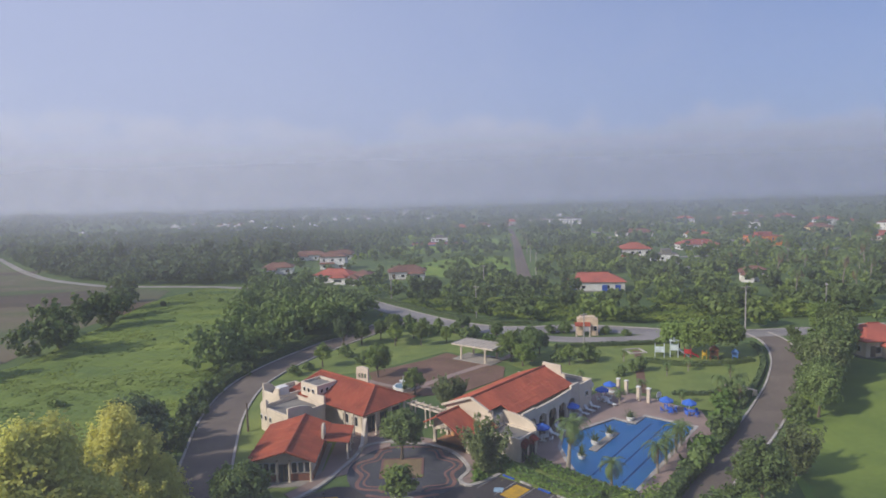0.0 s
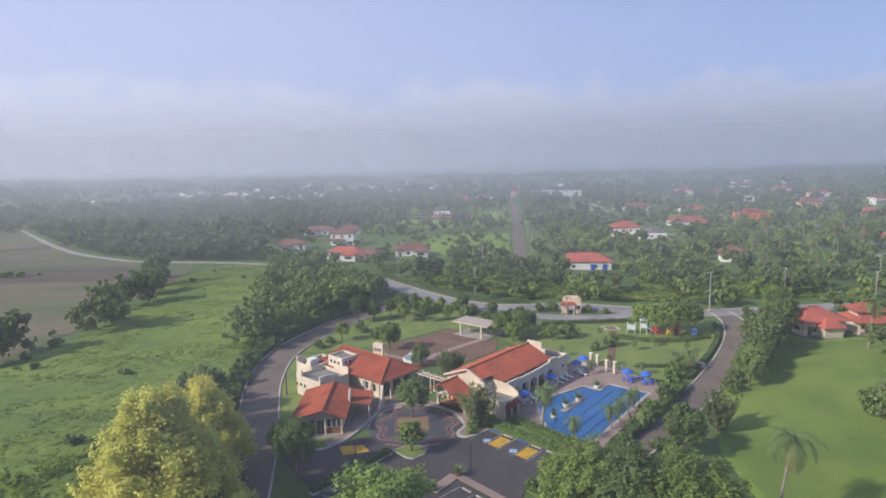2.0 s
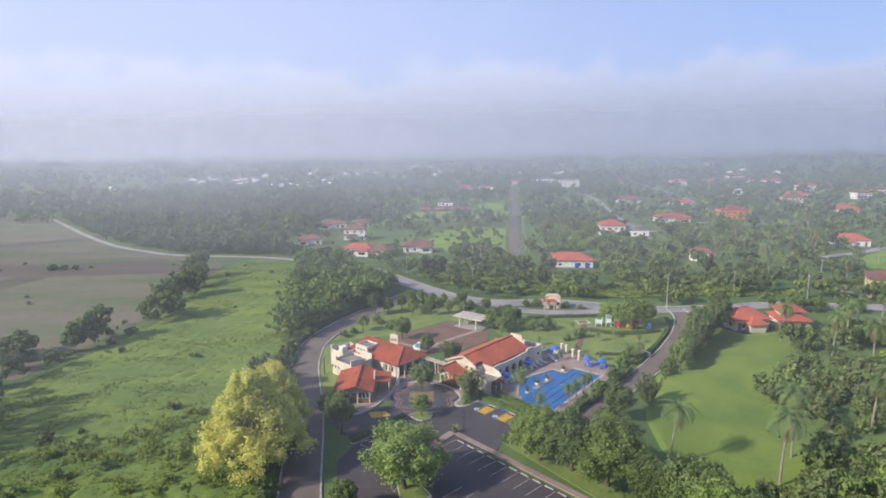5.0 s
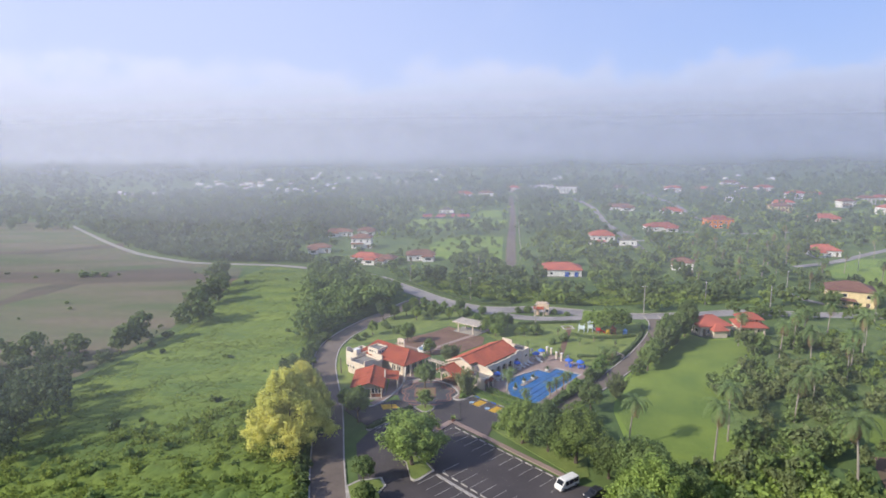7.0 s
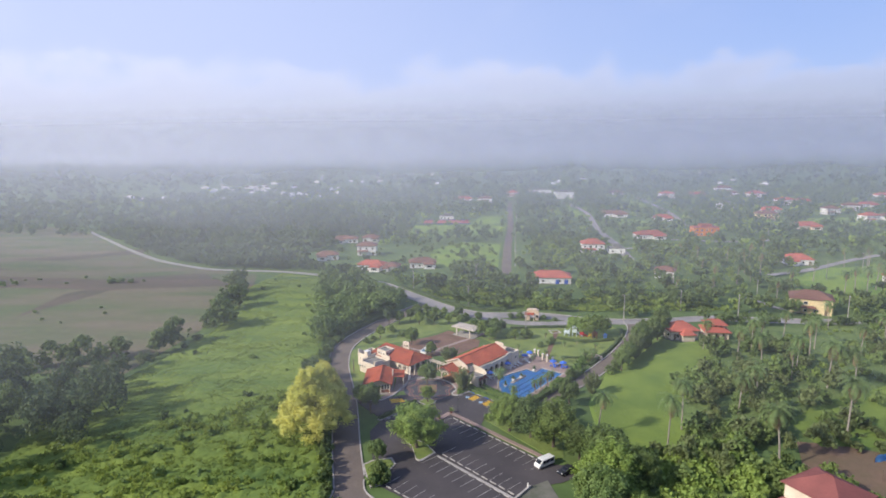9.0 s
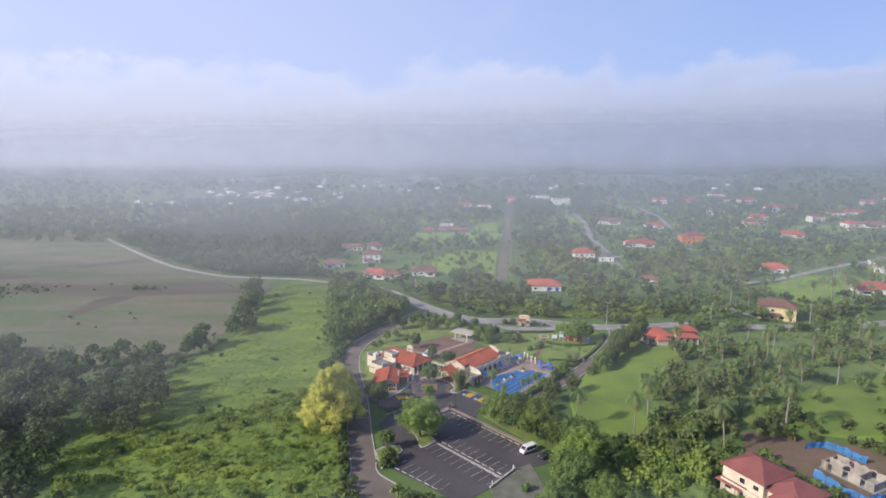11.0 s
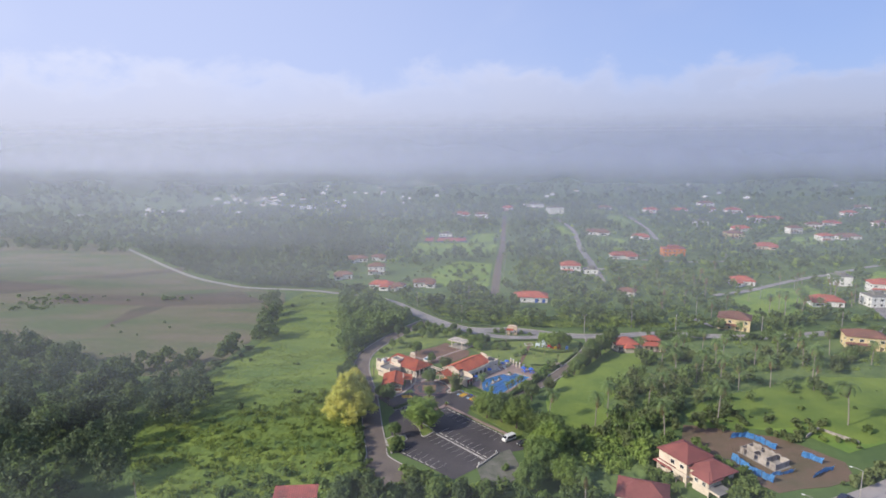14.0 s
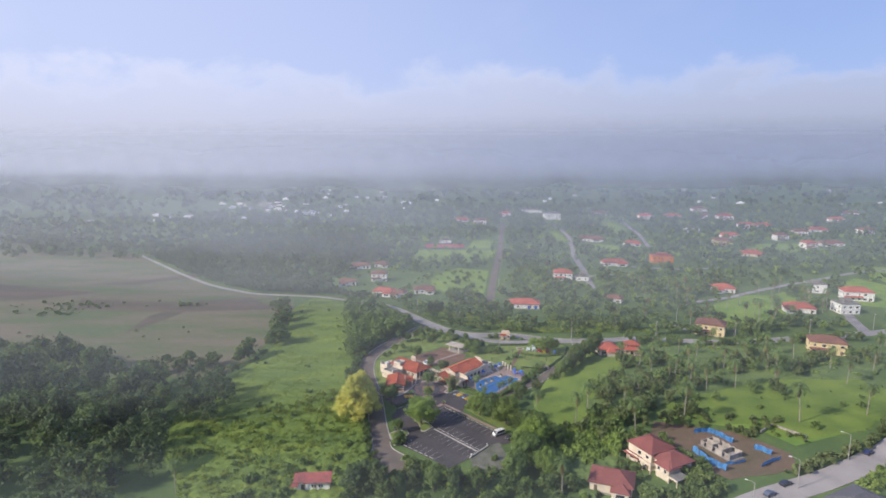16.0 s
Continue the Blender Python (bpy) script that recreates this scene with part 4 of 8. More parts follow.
def roof_plane(bm, pts, rib=0.36, thick=0.14, course=0.0):
    """A tiled slope: the first two points are the eave. Barrel rows run up the slope, cut by the outline."""
    P = [Vector(p) for p in pts]
    e = (P[1] - P[0]).normalized()
    n = e.cross(P[2] - P[0]).normalized()
    if n.z < 0:
        n = -n
    u = n.cross(e)
    if u.z < 0:
        u = -u
    hi = [bm.verts.new(p) for p in P]
    lo = [bm.verts.new(p - n * thick) for p in P]
    bm.faces.new(hi)
    bm.faces.new(lo[::-1])
    for i in range(len(P)):
        bm.faces.new((hi[i], lo[i], lo[(i + 1) % len(P)], hi[(i + 1) % len(P)]))
    st = [((p - P[0]).dot(e), (p - P[0]).dot(u)) for p in P]
    s0, s1 = min(s for s, t in st), max(s for s, t in st)
    s = s0 + rib / 2
    while s < s1:
        ts = []
        for i in range(len(st)):
            (a, ta), (b, tb) = st[i], st[(i + 1) % len(st)]
            if (a <= s) != (b <= s):
                ts.append(ta + (tb - ta) * (s - a) / (b - a))
        if len(ts) >= 2 and max(ts) - min(ts) > 0.3:
            t0, t1 = min(ts), max(ts)
            w, h = rib * 0.24, 0.05
            m = max(1, int((t1 - t0) / 1.1))
            for k in range(m):
                a, b = t0 + (t1 - t0) * k / m, t0 + (t1 - t0) * (k + 1) / m
                lift = 0.025
                rows = []
                for t, z in ((a, lift), (b, 0.0)):
                    c = P[0] + e * s + u * t
                    rows.append([bm.verts.new(c - e * w), bm.verts.new(c - e * w * 0.5 + n * (h + z)), bm.verts.new(c + e * w * 0.5 + n * (h + z)), bm.verts.new(c + e * w)])
                for i in range(3):
                    bm.faces.new((rows[0][i], rows[0][i + 1], rows[1][i + 1], rows[1][i]))
                bm.faces.new(rows[0][::-1])
        s += rib
    return n


def curve_wall(bm, x0, x1, y0, y1, top, openings=(), z0=0.0, n=40, mi=0):
    """A wall along x with a shaped top and arched openings (a, b, spring height, rise)."""
    xs = set(np.linspace(x0, x1, n))
    for a, b, s, r in openings:
        xs |= set(np.linspace(a, b, 11))
    xs = sorted(x for x in xs if x0 <= x <= x1)
    for a, b in zip(xs, xs[1:]):
        if b - a < 1e-4:
            continue
        m = (a + b) / 2
        zb = [z0, z0]
        for oa, ob, s, r in openings:
            if oa < m < ob:
                zb = [s + r * math.sqrt(max(0, 1 - ((x - (oa + ob) / 2) / ((ob - oa) / 2)) ** 2)) for x in (a, b)]
        za, zc = top(a), top(b)
        v = [bm.verts.new(p) for p in ((a, y0, zb[0]), (b, y0, zb[1]), (b, y1, zb[1]), (a, y1, zb[0]), (a, y0, za), (b, y0, zc), (b, y1, zc), (a, y1, za))]
        for q in ((0, 3, 2, 1), (4, 5, 6, 7), (0, 1, 5, 4), (1, 2, 6, 5), (2, 3, 7, 6), (3, 0, 4, 7)):
            bm.faces.new([v[i] for i in q]).material_index = mi


def caps(parent, lines, material=M_ROOF):
    for p, q in lines:
        bm = bmesh.new()
        tube(bm, p, q, 0.17, 0.17, 6)
        part("ridge_cap", bm, material, parent)


def column(parent, x, y, h, r=0.17, base=0.0):
    bm = bmesh.new()
    tube(bm, (x, y, base), (x, y, base + h), r, r * 0.9, 10)
    box(bm, x - r * 1.3, x + r * 1.3, y - r * 1.3, y + r * 1.3, base + h - 0.14, base + h)
    box(bm, x - r * 1.35, x + r * 1.35, y - r * 1.35, y + r * 1.35, base, base + 0.2)
    return part("column", bm, M_WHITE, parent)


def dark_opening(parent, name, x, y, z, w, h, face):
    """A door or window leaf set in a wall; face is the plan direction it looks to, in degrees."""
    bm = bmesh.new()
    box(bm, -w / 2, w / 2, -0.05, 0.05, -h / 2, h / 2)
    o = part(name, bm, M_TRIMW if name == "window" else M_WOOD, parent)
    o.matrix_local = pose(x, y, z, 0, 0, face + 90)
    bm = bmesh.new()
    k = 2 if w > 1.0 else 1
    for i in range(k):
        a, b = -w / 2 + w * i / k + 0.07, -w / 2 + w * (i + 1) / k - 0.07
        box(bm, a, b, -0.08, -0.03, -h / 2 + 0.08, h / 2 - 0.08)
    part("pane", bm, M_GLASS, o)
    return o


def flat_block(parent, u0, u1, v0, v1, h, para=0.55, t=0.28):
    """Rendered walls with a parapet round a flat roof slab."""
    bm = bmesh.new()
    for a in ((u0, u1, v0, v0 + t), (u0, u1, v1 - t, v1), (u0, u0 + t, v0 + t, v1 - t), (u1 - t, u1, v0 + t, v1 - t)):
        box(bm, *a, -0.4, h)
    part("wall", bm, M_WHITE, parent)
    bm = bmesh.new()
    box(bm, u0 + t, u1 - t, v0 + t, v1 - t, h - para - 0.25, h - para)
    part("roof_slab", bm, M_ROOFFLAT, parent)


# main hall
hall = thing("clubhouse_hall", CL, "cream clubhouse hall with a terracotta gabled roof and an arcade", "building", "clubhouse buildings")
bm = bmesh.new()
EV, EZ, RZ = 4.1, 4.6, 6.7
box(bm, 0.9, 19.2, -3.2, 5.2, -0.4, EZ - 0.1)
part("wall", bm, M_WHITE, hall)
for u in (0.9, 19.3):
    bm = bmesh.new()
    lo = [bm.verts.new((uu, v, z)) for uu in (u, u + 0.25) for v, z in ((-3.1 if u < 5 else -5.0, EZ - 0.3), (-3.1 if u < 5 else -5.0, EZ + 0.65 if u < 5 else EZ - 0.2), (0.3, RZ - 0.1), (5.4, EZ - 0.1), (5.4, EZ - 0.3))]
    for q in ((4, 3, 2, 1, 0), (5, 6, 7, 8, 9), (0, 1, 6, 5), (1, 2, 7, 6), (2, 3, 8, 7), (3, 4, 9, 8), (4, 0, 5, 9)):
        bm.faces.new([lo[i] for i in q])
    part("gable", bm, M_WHITE, hall)
bm = bmesh.new()
roof_plane(bm, [(3.5, -5.0, EZ), (19.6, -5.0, EZ), (19.6, 0.3, RZ), (0.5, 0.3, RZ), (0.5, -2.8, EZ + 2.2 / 5.3 * (RZ - EZ)), (3.5, -2.8, EZ + 2.2 / 5.3 * (RZ - EZ))])
part("roof_slope", bm, M_ROOF, hall)
bm = bmesh.new()
roof_plane(bm, [(19.6, 5.5, EZ), (0.5, 5.5, EZ), (0.5, 0.3, RZ), (19.6, 0.3, RZ)])
part("roof_slope", bm, M_ROOF, hall)
caps(hall, [((0.4, 0.3, RZ + 0.03), (19.6, 0.3, RZ + 0.03))])
# raked verge of the front gable
for a, b in (((0.45, -2.9, EZ + 0.95), (0.45, 0.3, RZ + 0.14)), ((0.45, 5.6, EZ + 0.12), (0.45, 0.3, RZ + 0.16))):
    bm = bmesh.new()
    A, B = Vector(a), Vector(b)
    for k in range(1):
        q = [A, B, B + Vector((0, 0, -0.3)), A + Vector((0, 0, -0.3))]
        v = [bm.verts.new(p + Vector((d, 0, 0))) for d in (-0.15, 0.15) for p in q]
        for f in ((0, 1, 2, 3), (7, 6, 5, 4), (0, 4, 5, 1), (1, 5, 6, 2), (2, 6, 7, 3), (3, 7, 4, 0)):
            bm.faces.new([v[i] for i in f])
    part("verge", bm, M_WHITE, hall, "cream painted verge board")
# arcade along the pool side
arches = [(5.6 + 2.75 * k, 7.7 + 2.75 * k, 2.3, 0.85) for k in range(5)]
bm = bmesh.new()
curve_wall(bm, 4.3, 19.9, -5.75, -5.4, lambda x: 4.3 + 0.5 * (x > 17.6) + 0.25 * (smooth(12.0, 17.6, x)) + 0.2 * (x < 7.5), arches, n=60)
part("arcade", bm, M_WHITE, hall, "cream arcade wall with round arches")
for a, b, s, r in arches:
    dark_opening(hall, "door", (a + b) / 2, -3.26, 1.25, 1.7, 2.4, -90)
bm = bmesh.new()
box(bm, 4.3, 19.9, -5.4, -3.2, 0.0, 0.12)
part("arcade_floor", bm, M_PAVE, hall)
# stepped back parapet and the flat-roofed back rooms
bm = bmesh.new()
curve_wall(bm, -5.6, 5.6, 0, 0.3, lambda x: 7.25 if -2.7 < x < 0.7 else (5.9 if -3.4 < x < 2.4 else 4.7), n=60)
bmesh.ops.transform(bm, matrix=pose(19.95, 0, 0, 0, 0, 90), verts=bm.verts)
part("parapet", bm, M_WHITE, hall, "stepped cream parapet wall")
flat_block(hall, 19.95, 24.0, -5.8, 3.8, 4.6)
dark_opening(hall, "window", 22.2, -5.83, 2.7, 0.9, 0.8, -90)
# kitchen block with a curved parapet and two red awnings
flat_block(hall, -0.4, 3.3, -8.4, -3.3, 3.2, 0.25)
bm = bmesh.new()
curve_wall(bm, -8.5, -2.9, 0, 0.3, lambda x: 3.4 + 1.45 * math.sqrt(max(0.0, 1 - ((x + 3.6) / 4.95) ** 2)))
bmesh.ops.transform(bm, matrix=pose(3.6, 0, 0, 0, 0, 90), verts=bm.verts)
part("parapet", bm, M_WHITE, hall, "curved cream parapet wall")
for u in (0.6, 2.4):
    dark_opening(hall, "door", u, -8.43, 1.15, 1.2, 2.2, -90)
    bm = bmesh.new()
    for i in range(5):
        a = math.pi * i / 5
        b = math.pi * (i + 1) / 5
        q = [(u - 0.95 * math.cos(a), -8.45, 2.3 + 0.75 * math.sin(a)), (u - 0.95 * math.cos(b), -8.45, 2.3 + 0.75 * math.sin(b)), (u - 0.95 * math.cos(b), -9.3, 2.1 + 0.35 * math.sin(b)), (u - 0.95 * math.cos(a), -9.3, 2.1 + 0.35 * math.sin(a))]
        bm.faces.new([bm.verts.new(p) for p in q])
    bmesh.ops.solidify(bm, geom=bm.faces[:], thickness=0.05)
    part("awning", bm, mat("red_awning_cloth", (0.26, 0.045, 0.04), 0.85), hall, "dark red domed awning")
bm = bmesh.new()
roof_plane(bm, [(-0.5, -4.1, 3.4), (0.9, -4.1, 3.4), (0.9, -3.2, 3.9), (-0.5, -3.2, 3.9)])
part("roof_slope", bm, M_ROOF, hall)

# entrance porch
porch = thing("entrance_porch", CL, "cream entrance porch with a terracotta gable roof and arches", "porch", "clubhouse buildings")
bm = bmesh.new()
roof_plane(bm, [(-3.8, -2.2, 2.6), (0.8, -2.2, 2.6), (0.8, 2.8, 4.75), (-3.8, 2.8, 4.75)])
part("roof_slope", bm, M_ROOF, porch)
bm = bmesh.new()
roof_plane(bm, [(0.8, 5.4, 3.3), (-3.8, 5.4, 3.3), (-3.8, 2.8, 4.75), (0.8, 2.8, 4.75)])
part("roof_slope", bm, M_ROOF, porch)
caps(porch, [((-3.9, 2.8, 4.79), (0.8, 2.8, 4.79))])
bm = bmesh.new()
curve_wall(bm, -1.5, 4.8, -0.15, 0.15, lambda x: 4.5 - (0.43 * (2.8 - x) if x < 2.8 else 0.56 * (x - 2.8)), [(-1.1, 4.45, 1.75, 0.75)])
bmesh.ops.transform(bm, matrix=pose(-2.2, 0, 0, 0, 0, 90), verts=bm.verts)
part("front_arch", bm, M_WHITE, porch)
for v in (-1.5, 4.8):
    bm = bmesh.new()
    curve_wall(bm, -2.2, 0.9, v - 0.14, v + 0.14, lambda x: 2.6 if v < 0 else 3.2, [(-1.9, 0.5, 1.7, 0.6)])
    part("side_arch", bm, M_WHITE, porch)
for u in (-2.2,):
    for v in (-1.5, 4.8):
        column(porch, u, v, 2.45, 0.2)
bm = bmesh.new()
box(bm, -2.6, 0.9, -1.8, 5.1, 0.0, 0.16)
part("porch_floor", bm, mat("orange_floor_tiles", (0.42, 0.20, 0.10), 0.7), porch, "orange tiled floor")
bm = bmesh.new()
box(bm, 0.86, 0.9, 1.0, 4.4, 0.1, 2.6)
part("wall_panel", bm, mat("ochre_wall", (0.55, 0.30, 0.13), 0.8), porch, "ochre painted inner wall")

# west wing with a hipped roof
wing = thing("clubhouse_wing", CL, "cream clubhouse wing with a wide terracotta hipped roof", "building", "clubhouse buildings")
U0, U1, V0, V1, WZ, WR = -8.4, 2.2, 12.8, 31.2, 3.7, 6.2
UM, VA, VB = (U0 + U1) / 2, V0 + 3.2, V1 - 2.0
bm = bmesh.new()
box(bm, U0 + 1.6, U1 - 1.4, V0 + 2.2, V1 - 1, -0.4, WZ)
part("wall", bm, M_WHITE, wing)
for pts in ([(U0, V1, WZ), (U0, V0, WZ), (UM, VA, WR), (UM, VB, WR)], [(U0, V0, WZ), (U1, V0, WZ), (UM, VA, WR)], [(U1, V0, WZ), (U1, V1, WZ), (UM, VB, WR), (UM, VA, WR)], [(U1, V1, WZ), (U0, V1, WZ), (UM, VB, WR)]):
    bm = bmesh.new()
    roof_plane(bm, pts)
    part("roof_slope", bm, M_ROOF, wing)
caps(wing, [((UM, VA, WR + 0.03), (UM, VB, WR + 0.03)), ((U0, V0, WZ), (UM, VA, WR)), ((U1, V0, WZ), (UM, VA, WR)), ((U0, V1, WZ), (UM, VB, WR)), ((U1, V1, WZ), (UM, VB, WR))])
for u, v in ((U0 + 0.4, V0 + 0.4), (U0 + 0.4, V0 + 2.6), (U0 + 0.4, V0 + 4.6), (-5.6, V0 + 0.4), (-2.6, V0 + 0.4), (0.2, V0 + 0.4), (U1 - 0.4, V0 + 0.4), (U1 - 0.4, V0 + 3.4), (U1 - 0.4, V0 + 6.4)):
    column(wing, u, v, WZ - 0.2)
for u in (-5.0, -2.4, 0.0):
    dark_opening(wing, "door", u, V0 + 2.17, 1.2, 1.6, 2.3, -90)
for v in (16.5, 18.6):
    dark_opening(wing, "window", U0 + 1.57, v, 1.7, 1.4, 1.5, 180)
bm = bmesh.new()
box(bm, U0, U1, V0, V0 + 2.2, 0.0, 0.14)
part("veranda_floor", bm, M_PAVE, wing)
# belfry wall with three arched openings, standing at the back eave
bm = bmesh.new()
curve_wall(bm, -1.15, 1.15, -0.2, 0.2, lambda x: 7.0 - 0.25 * abs(x), [(-0.85, -0.35, 5.5, 0.3), (-0.25, 0.25, 5.5, 0.4), (0.35, 0.85, 5.5, 0.3)], z0=5.0)
box(bm, -1.15, 1.15, -0.2, 0.2, 3.0, 5.0)
bmesh.ops.transform(bm, matrix=pose(1.5, 24.2, -0.3, 0, 0, -75), verts=bm.verts)
part("belfry", bm, M_WHITE, wing, "small cream bell wall with three arches")
# swooping buttress beside the entrance court
bm = bmesh.new()
curve_wall(bm, 0, 3.4, -0.22, 0.22, lambda x: 0.6 + 2.9 * float(smooth(3.4, 0.0, x)) ** 1.5 + 0.25 * math.exp(-(x - 3.2) ** 2 * 6))
bmesh.ops.transform(bm, matrix=pose(-8.3, 12.4, 0, 0, 0, 215), verts=bm.verts)
part("buttress", bm, M_WHITE, wing, "swooping cream buttress wall")
# pergola beam towards the hall
bm = bmesh.new()
box(bm, -0.12, 0.12, 0, 7.2, 2.9, 3.15)
box(bm, 0.9, 1.14, 0, 7.2, 2.9, 3.15)
for k in range(5):
    box(bm, -0.5, 1.5, 0.5 + k * 1.5, 0.62 + k * 1.5, 3.15, 3.27)
bmesh.ops.transform(bm, matrix=pose(0.8, 5.9, 0), verts=bm.verts)
part("pergola", bm, M_WHITE, wing, "cream timber pergola beams")
for u, v in ((0.8, 6.2), (1.8, 6.2), (0.8, 12.4), (1.8, 12.4), (0.8, 9.3), (1.8, 9.3)):
    column(wing, u, v, 2.9, 0.12)

# flat-roofed service blocks
annex = thing("service_annex", CL, "white flat-roofed service block with stepped parapets", "building", "clubhouse buildings")
flat_block(annex, -15.0, -8.6, 21.4, 28.6, 3.7, 0.5)
flat_block(annex, -11.6, -5.4, 28.6, 33.6, 4.2, 0.6)
flat_block(annex, -8.2, -4.4, 23.6, 27.8, 5.9, 0.35)
for v in (26.0, 27.2, 28.3):
    dark_opening(annex, "window", -15.03, v, 2.1, 0.55, 0.8, 180)
for v in (24.6, 25.7, 26.8):
    dark_opening(annex, "window", -8.23, v, 4.9, 0.6, 0.7, 180)
for u in (-7.4, -6.4, -5.4):
    dark_opening(annex, "window", u, 23.57, 5.0, 0.6, 0.7, -90)
for v in (30.0, 32.2):
    dark_opening(annex, "window", -11.63, v, 2.4, 0.6, 0.8, 180)
for (u, v, rot, L) in ((-15.1, 21.4, 0, 4.2), (-8.5, 21.4, 90, 4.2), (-11.6, 33.3, 0, 2.0), (-11.5, 28.8, 90, 1.6), (-14.9, 27.0, 90, 1.6)):
    bm = bmesh.new()
    curve_wall(bm, 0, L, -0.16, 0.16, lambda x, L=L: 3.7 + 1.15 * math.sqrt(max(0.0, 1 - (x / L) ** 2)) + (0.45 if u > -12.5 and v > 28 else 0), z0=3.0)
    bmesh.ops.transform(bm, matrix=pose(u, v, 0, 0, 0, rot), verts=bm.verts)
    part("parapet", bm, M_WHITE, annex, "quarter-round white parapet")
bm = bmesh.new()
box(bm, -10.5, -8.8, 30.2, 31.6, 3.6, 4.9)
bmesh.ops.bevel(bm, geom=bm.edges[:], offset=0.05, segments=1, affect="EDGES")
part("roof_box", bm, M_TRIMW, annex)
bm = bmesh.new()
box(bm, -13.0, -11.6, 22.2, 24.0, 3.2, 3.9)
bmesh.ops.bevel(bm, geom=bm.edges[:], offset=0.05, segments=1, affect="EDGES")
part("roof_box", bm, M_ROOFFLAT, annex)

# front pavilion
PV = pose(-20.4, 70.4, 0, 0, 0, 2)
pav = thing("front_pavilion", PV, "small pavilion with a terracotta gable roof and a brick base", "building", "clubhouse buildings")
PD, PW = 11.2, 3.5
bm = bmesh.new()
box(bm, -PW, PW, 0.3, PD, 1.0, 2.9)
part("wall", bm, M_WHITE, pav)
bm = bmesh.new()
box(bm, -PW - 0.06, PW + 0.06, 0.24, PD, -0.4, 1.0)
part("brick_base", bm, M_BRICK, pav, "red brick base wall")
bm = bmesh.new()
v = [bm.verts.new(p) for p in ((-PW, 0.3, 2.9), (PW, 0.3, 2.9), (0.6, 0.3, 4.1), (-PW, 0.55, 2.9), (PW, 0.55, 2.9), (0.6, 0.55, 4.1))]
for q in ((0, 1, 2), (5, 4, 3), (0, 3, 4, 1), (1, 4, 5, 2), (2, 5, 3, 0)):
    bm.faces.new([v[i] for i in q])
part("gable", bm, M_WHITE, pav)
for pts in ([(-4.4, PD + 0.3, 3.05), (-4.4, -0.8, 3.05), (0.6, -1.0, 4.4), (0.6, PD + 0.3, 4.4)], [(4.2, -1.0, 2.95), (4.2, PD + 0.3, 2.95), (0.6, PD + 0.3, 4.4), (0.6, -1.0, 4.4)]):
    bm = bmesh.new()
    roof_plane(bm, pts)
    part("roof_slope", bm, M_ROOF, pav)
caps(pav, [((0.6, -1.1, 4.43), (0.6, PD + 0.3, 4.43)), ((-4.4, -0.8, 3.09), (0.6, -1.0, 4.43)), ((4.2, -1.0, 2.99), (0.6, -1.0, 4.43))])
for x in (-3.35, -0.75, 0.75, 3.35):
    column(pav, x, -0.05, 2.85, 0.14)
for x in (-2.9, -2.1, -1.3, 1.3, 2.1, 2.9):
    dark_opening(pav, "window", x, 0.22, 1.85, 0.72, 1.4, -90)
dark_opening(pav, "door", 0, 0.22, 1.15, 1.2, 2.2, -90)
bm = bmesh.new()
curve_wall(bm, -1.0, 1.0, -0.15, 0.15, lambda x: 3.1 + 1.75 * math.sqrt(max(0, 1 - (x / 1.02) ** 2)), z0=2.6)
bmesh.ops.transform(bm, matrix=pose(3.9, 6.6, 0, 0, 0, 90), verts=bm.verts)
part("round_parapet", bm, M_WHITE, pav, "rounded white parapet at the eave")
for y in (2.5, 5, 7.5):
    dark_opening(pav, "window", -PW - 0.03, y, 1.9, 1.4, 1.1, 180)
    dark_opening(pav, "window", PW + 0.03, y, 1.9, 1.4, 1.1, 0)
bm = bmesh.new()
box(bm, -4.2, 4.2, -1.2, PD, -0.3, 0.1)
part("plinth", bm, M_CONCRETE, pav)
# lean-to roof towards the wing
bm = bmesh.new()
roof_plane(bm, [(7.4, 5.6, 2.55), (7.4, 11.4, 2.55), (4.1, 11.4, 2.95), (4.1, 5.6, 2.95)])
part("lean_to_roof", bm, M_ROOF, pav)
for y in (5.9, 8.5, 11.0):
    column(pav, 7.1, y, 2.5, 0.13)


# ---- forecourt ----
KERB_LINE = spline([(-27, 66.2), (-20, 65.2), (-17, 67.4), (-15.3, 70.2), (-14.1, 73.1), (-12.8, 76.6), (-12.1, 79.4), (-10.7, 81.2), (-7, 81.7), (-3.6, 80.8), (-0.4, 78.8), (1.4, 76.2), (2.4, 72.6), (1.2, 70.0), (1.9, 68.6), (3.4, 68.9), (6.2, 71.2)], 0.6)
bm = bmesh.new()
ribbon(bm, offset(KERB_LINE, 0.26), offset(KERB_LINE, -0.26), -0.1, 0.22)
tagged(part("kerb_6", bm, M_KERB), "wavy raised kerb round the forecourt", "kerb", kind="structure")
bm = bmesh.new()
ribbon(bm, offset(KERB_LINE[14:-8], 1.9), offset(KERB_LINE[14:-8], 0.24), -0.1, 0.16)
tagged(part("pavement_2", bm, M_PAVE), "pink paved walk round the forecourt", "pavement", kind="structure")


def band(name, pts, width, z=0.10):
    line = spline(pts, 0.4)
    bm = bmesh.new()
    ribbon(bm, offset(line, width / 2), offset(line, -width / 2), 0.0, z)
    return tagged(part(name, bm, M_REDBAND), "red stamped paving band curling across the forecourt", "paving", kind="structure")


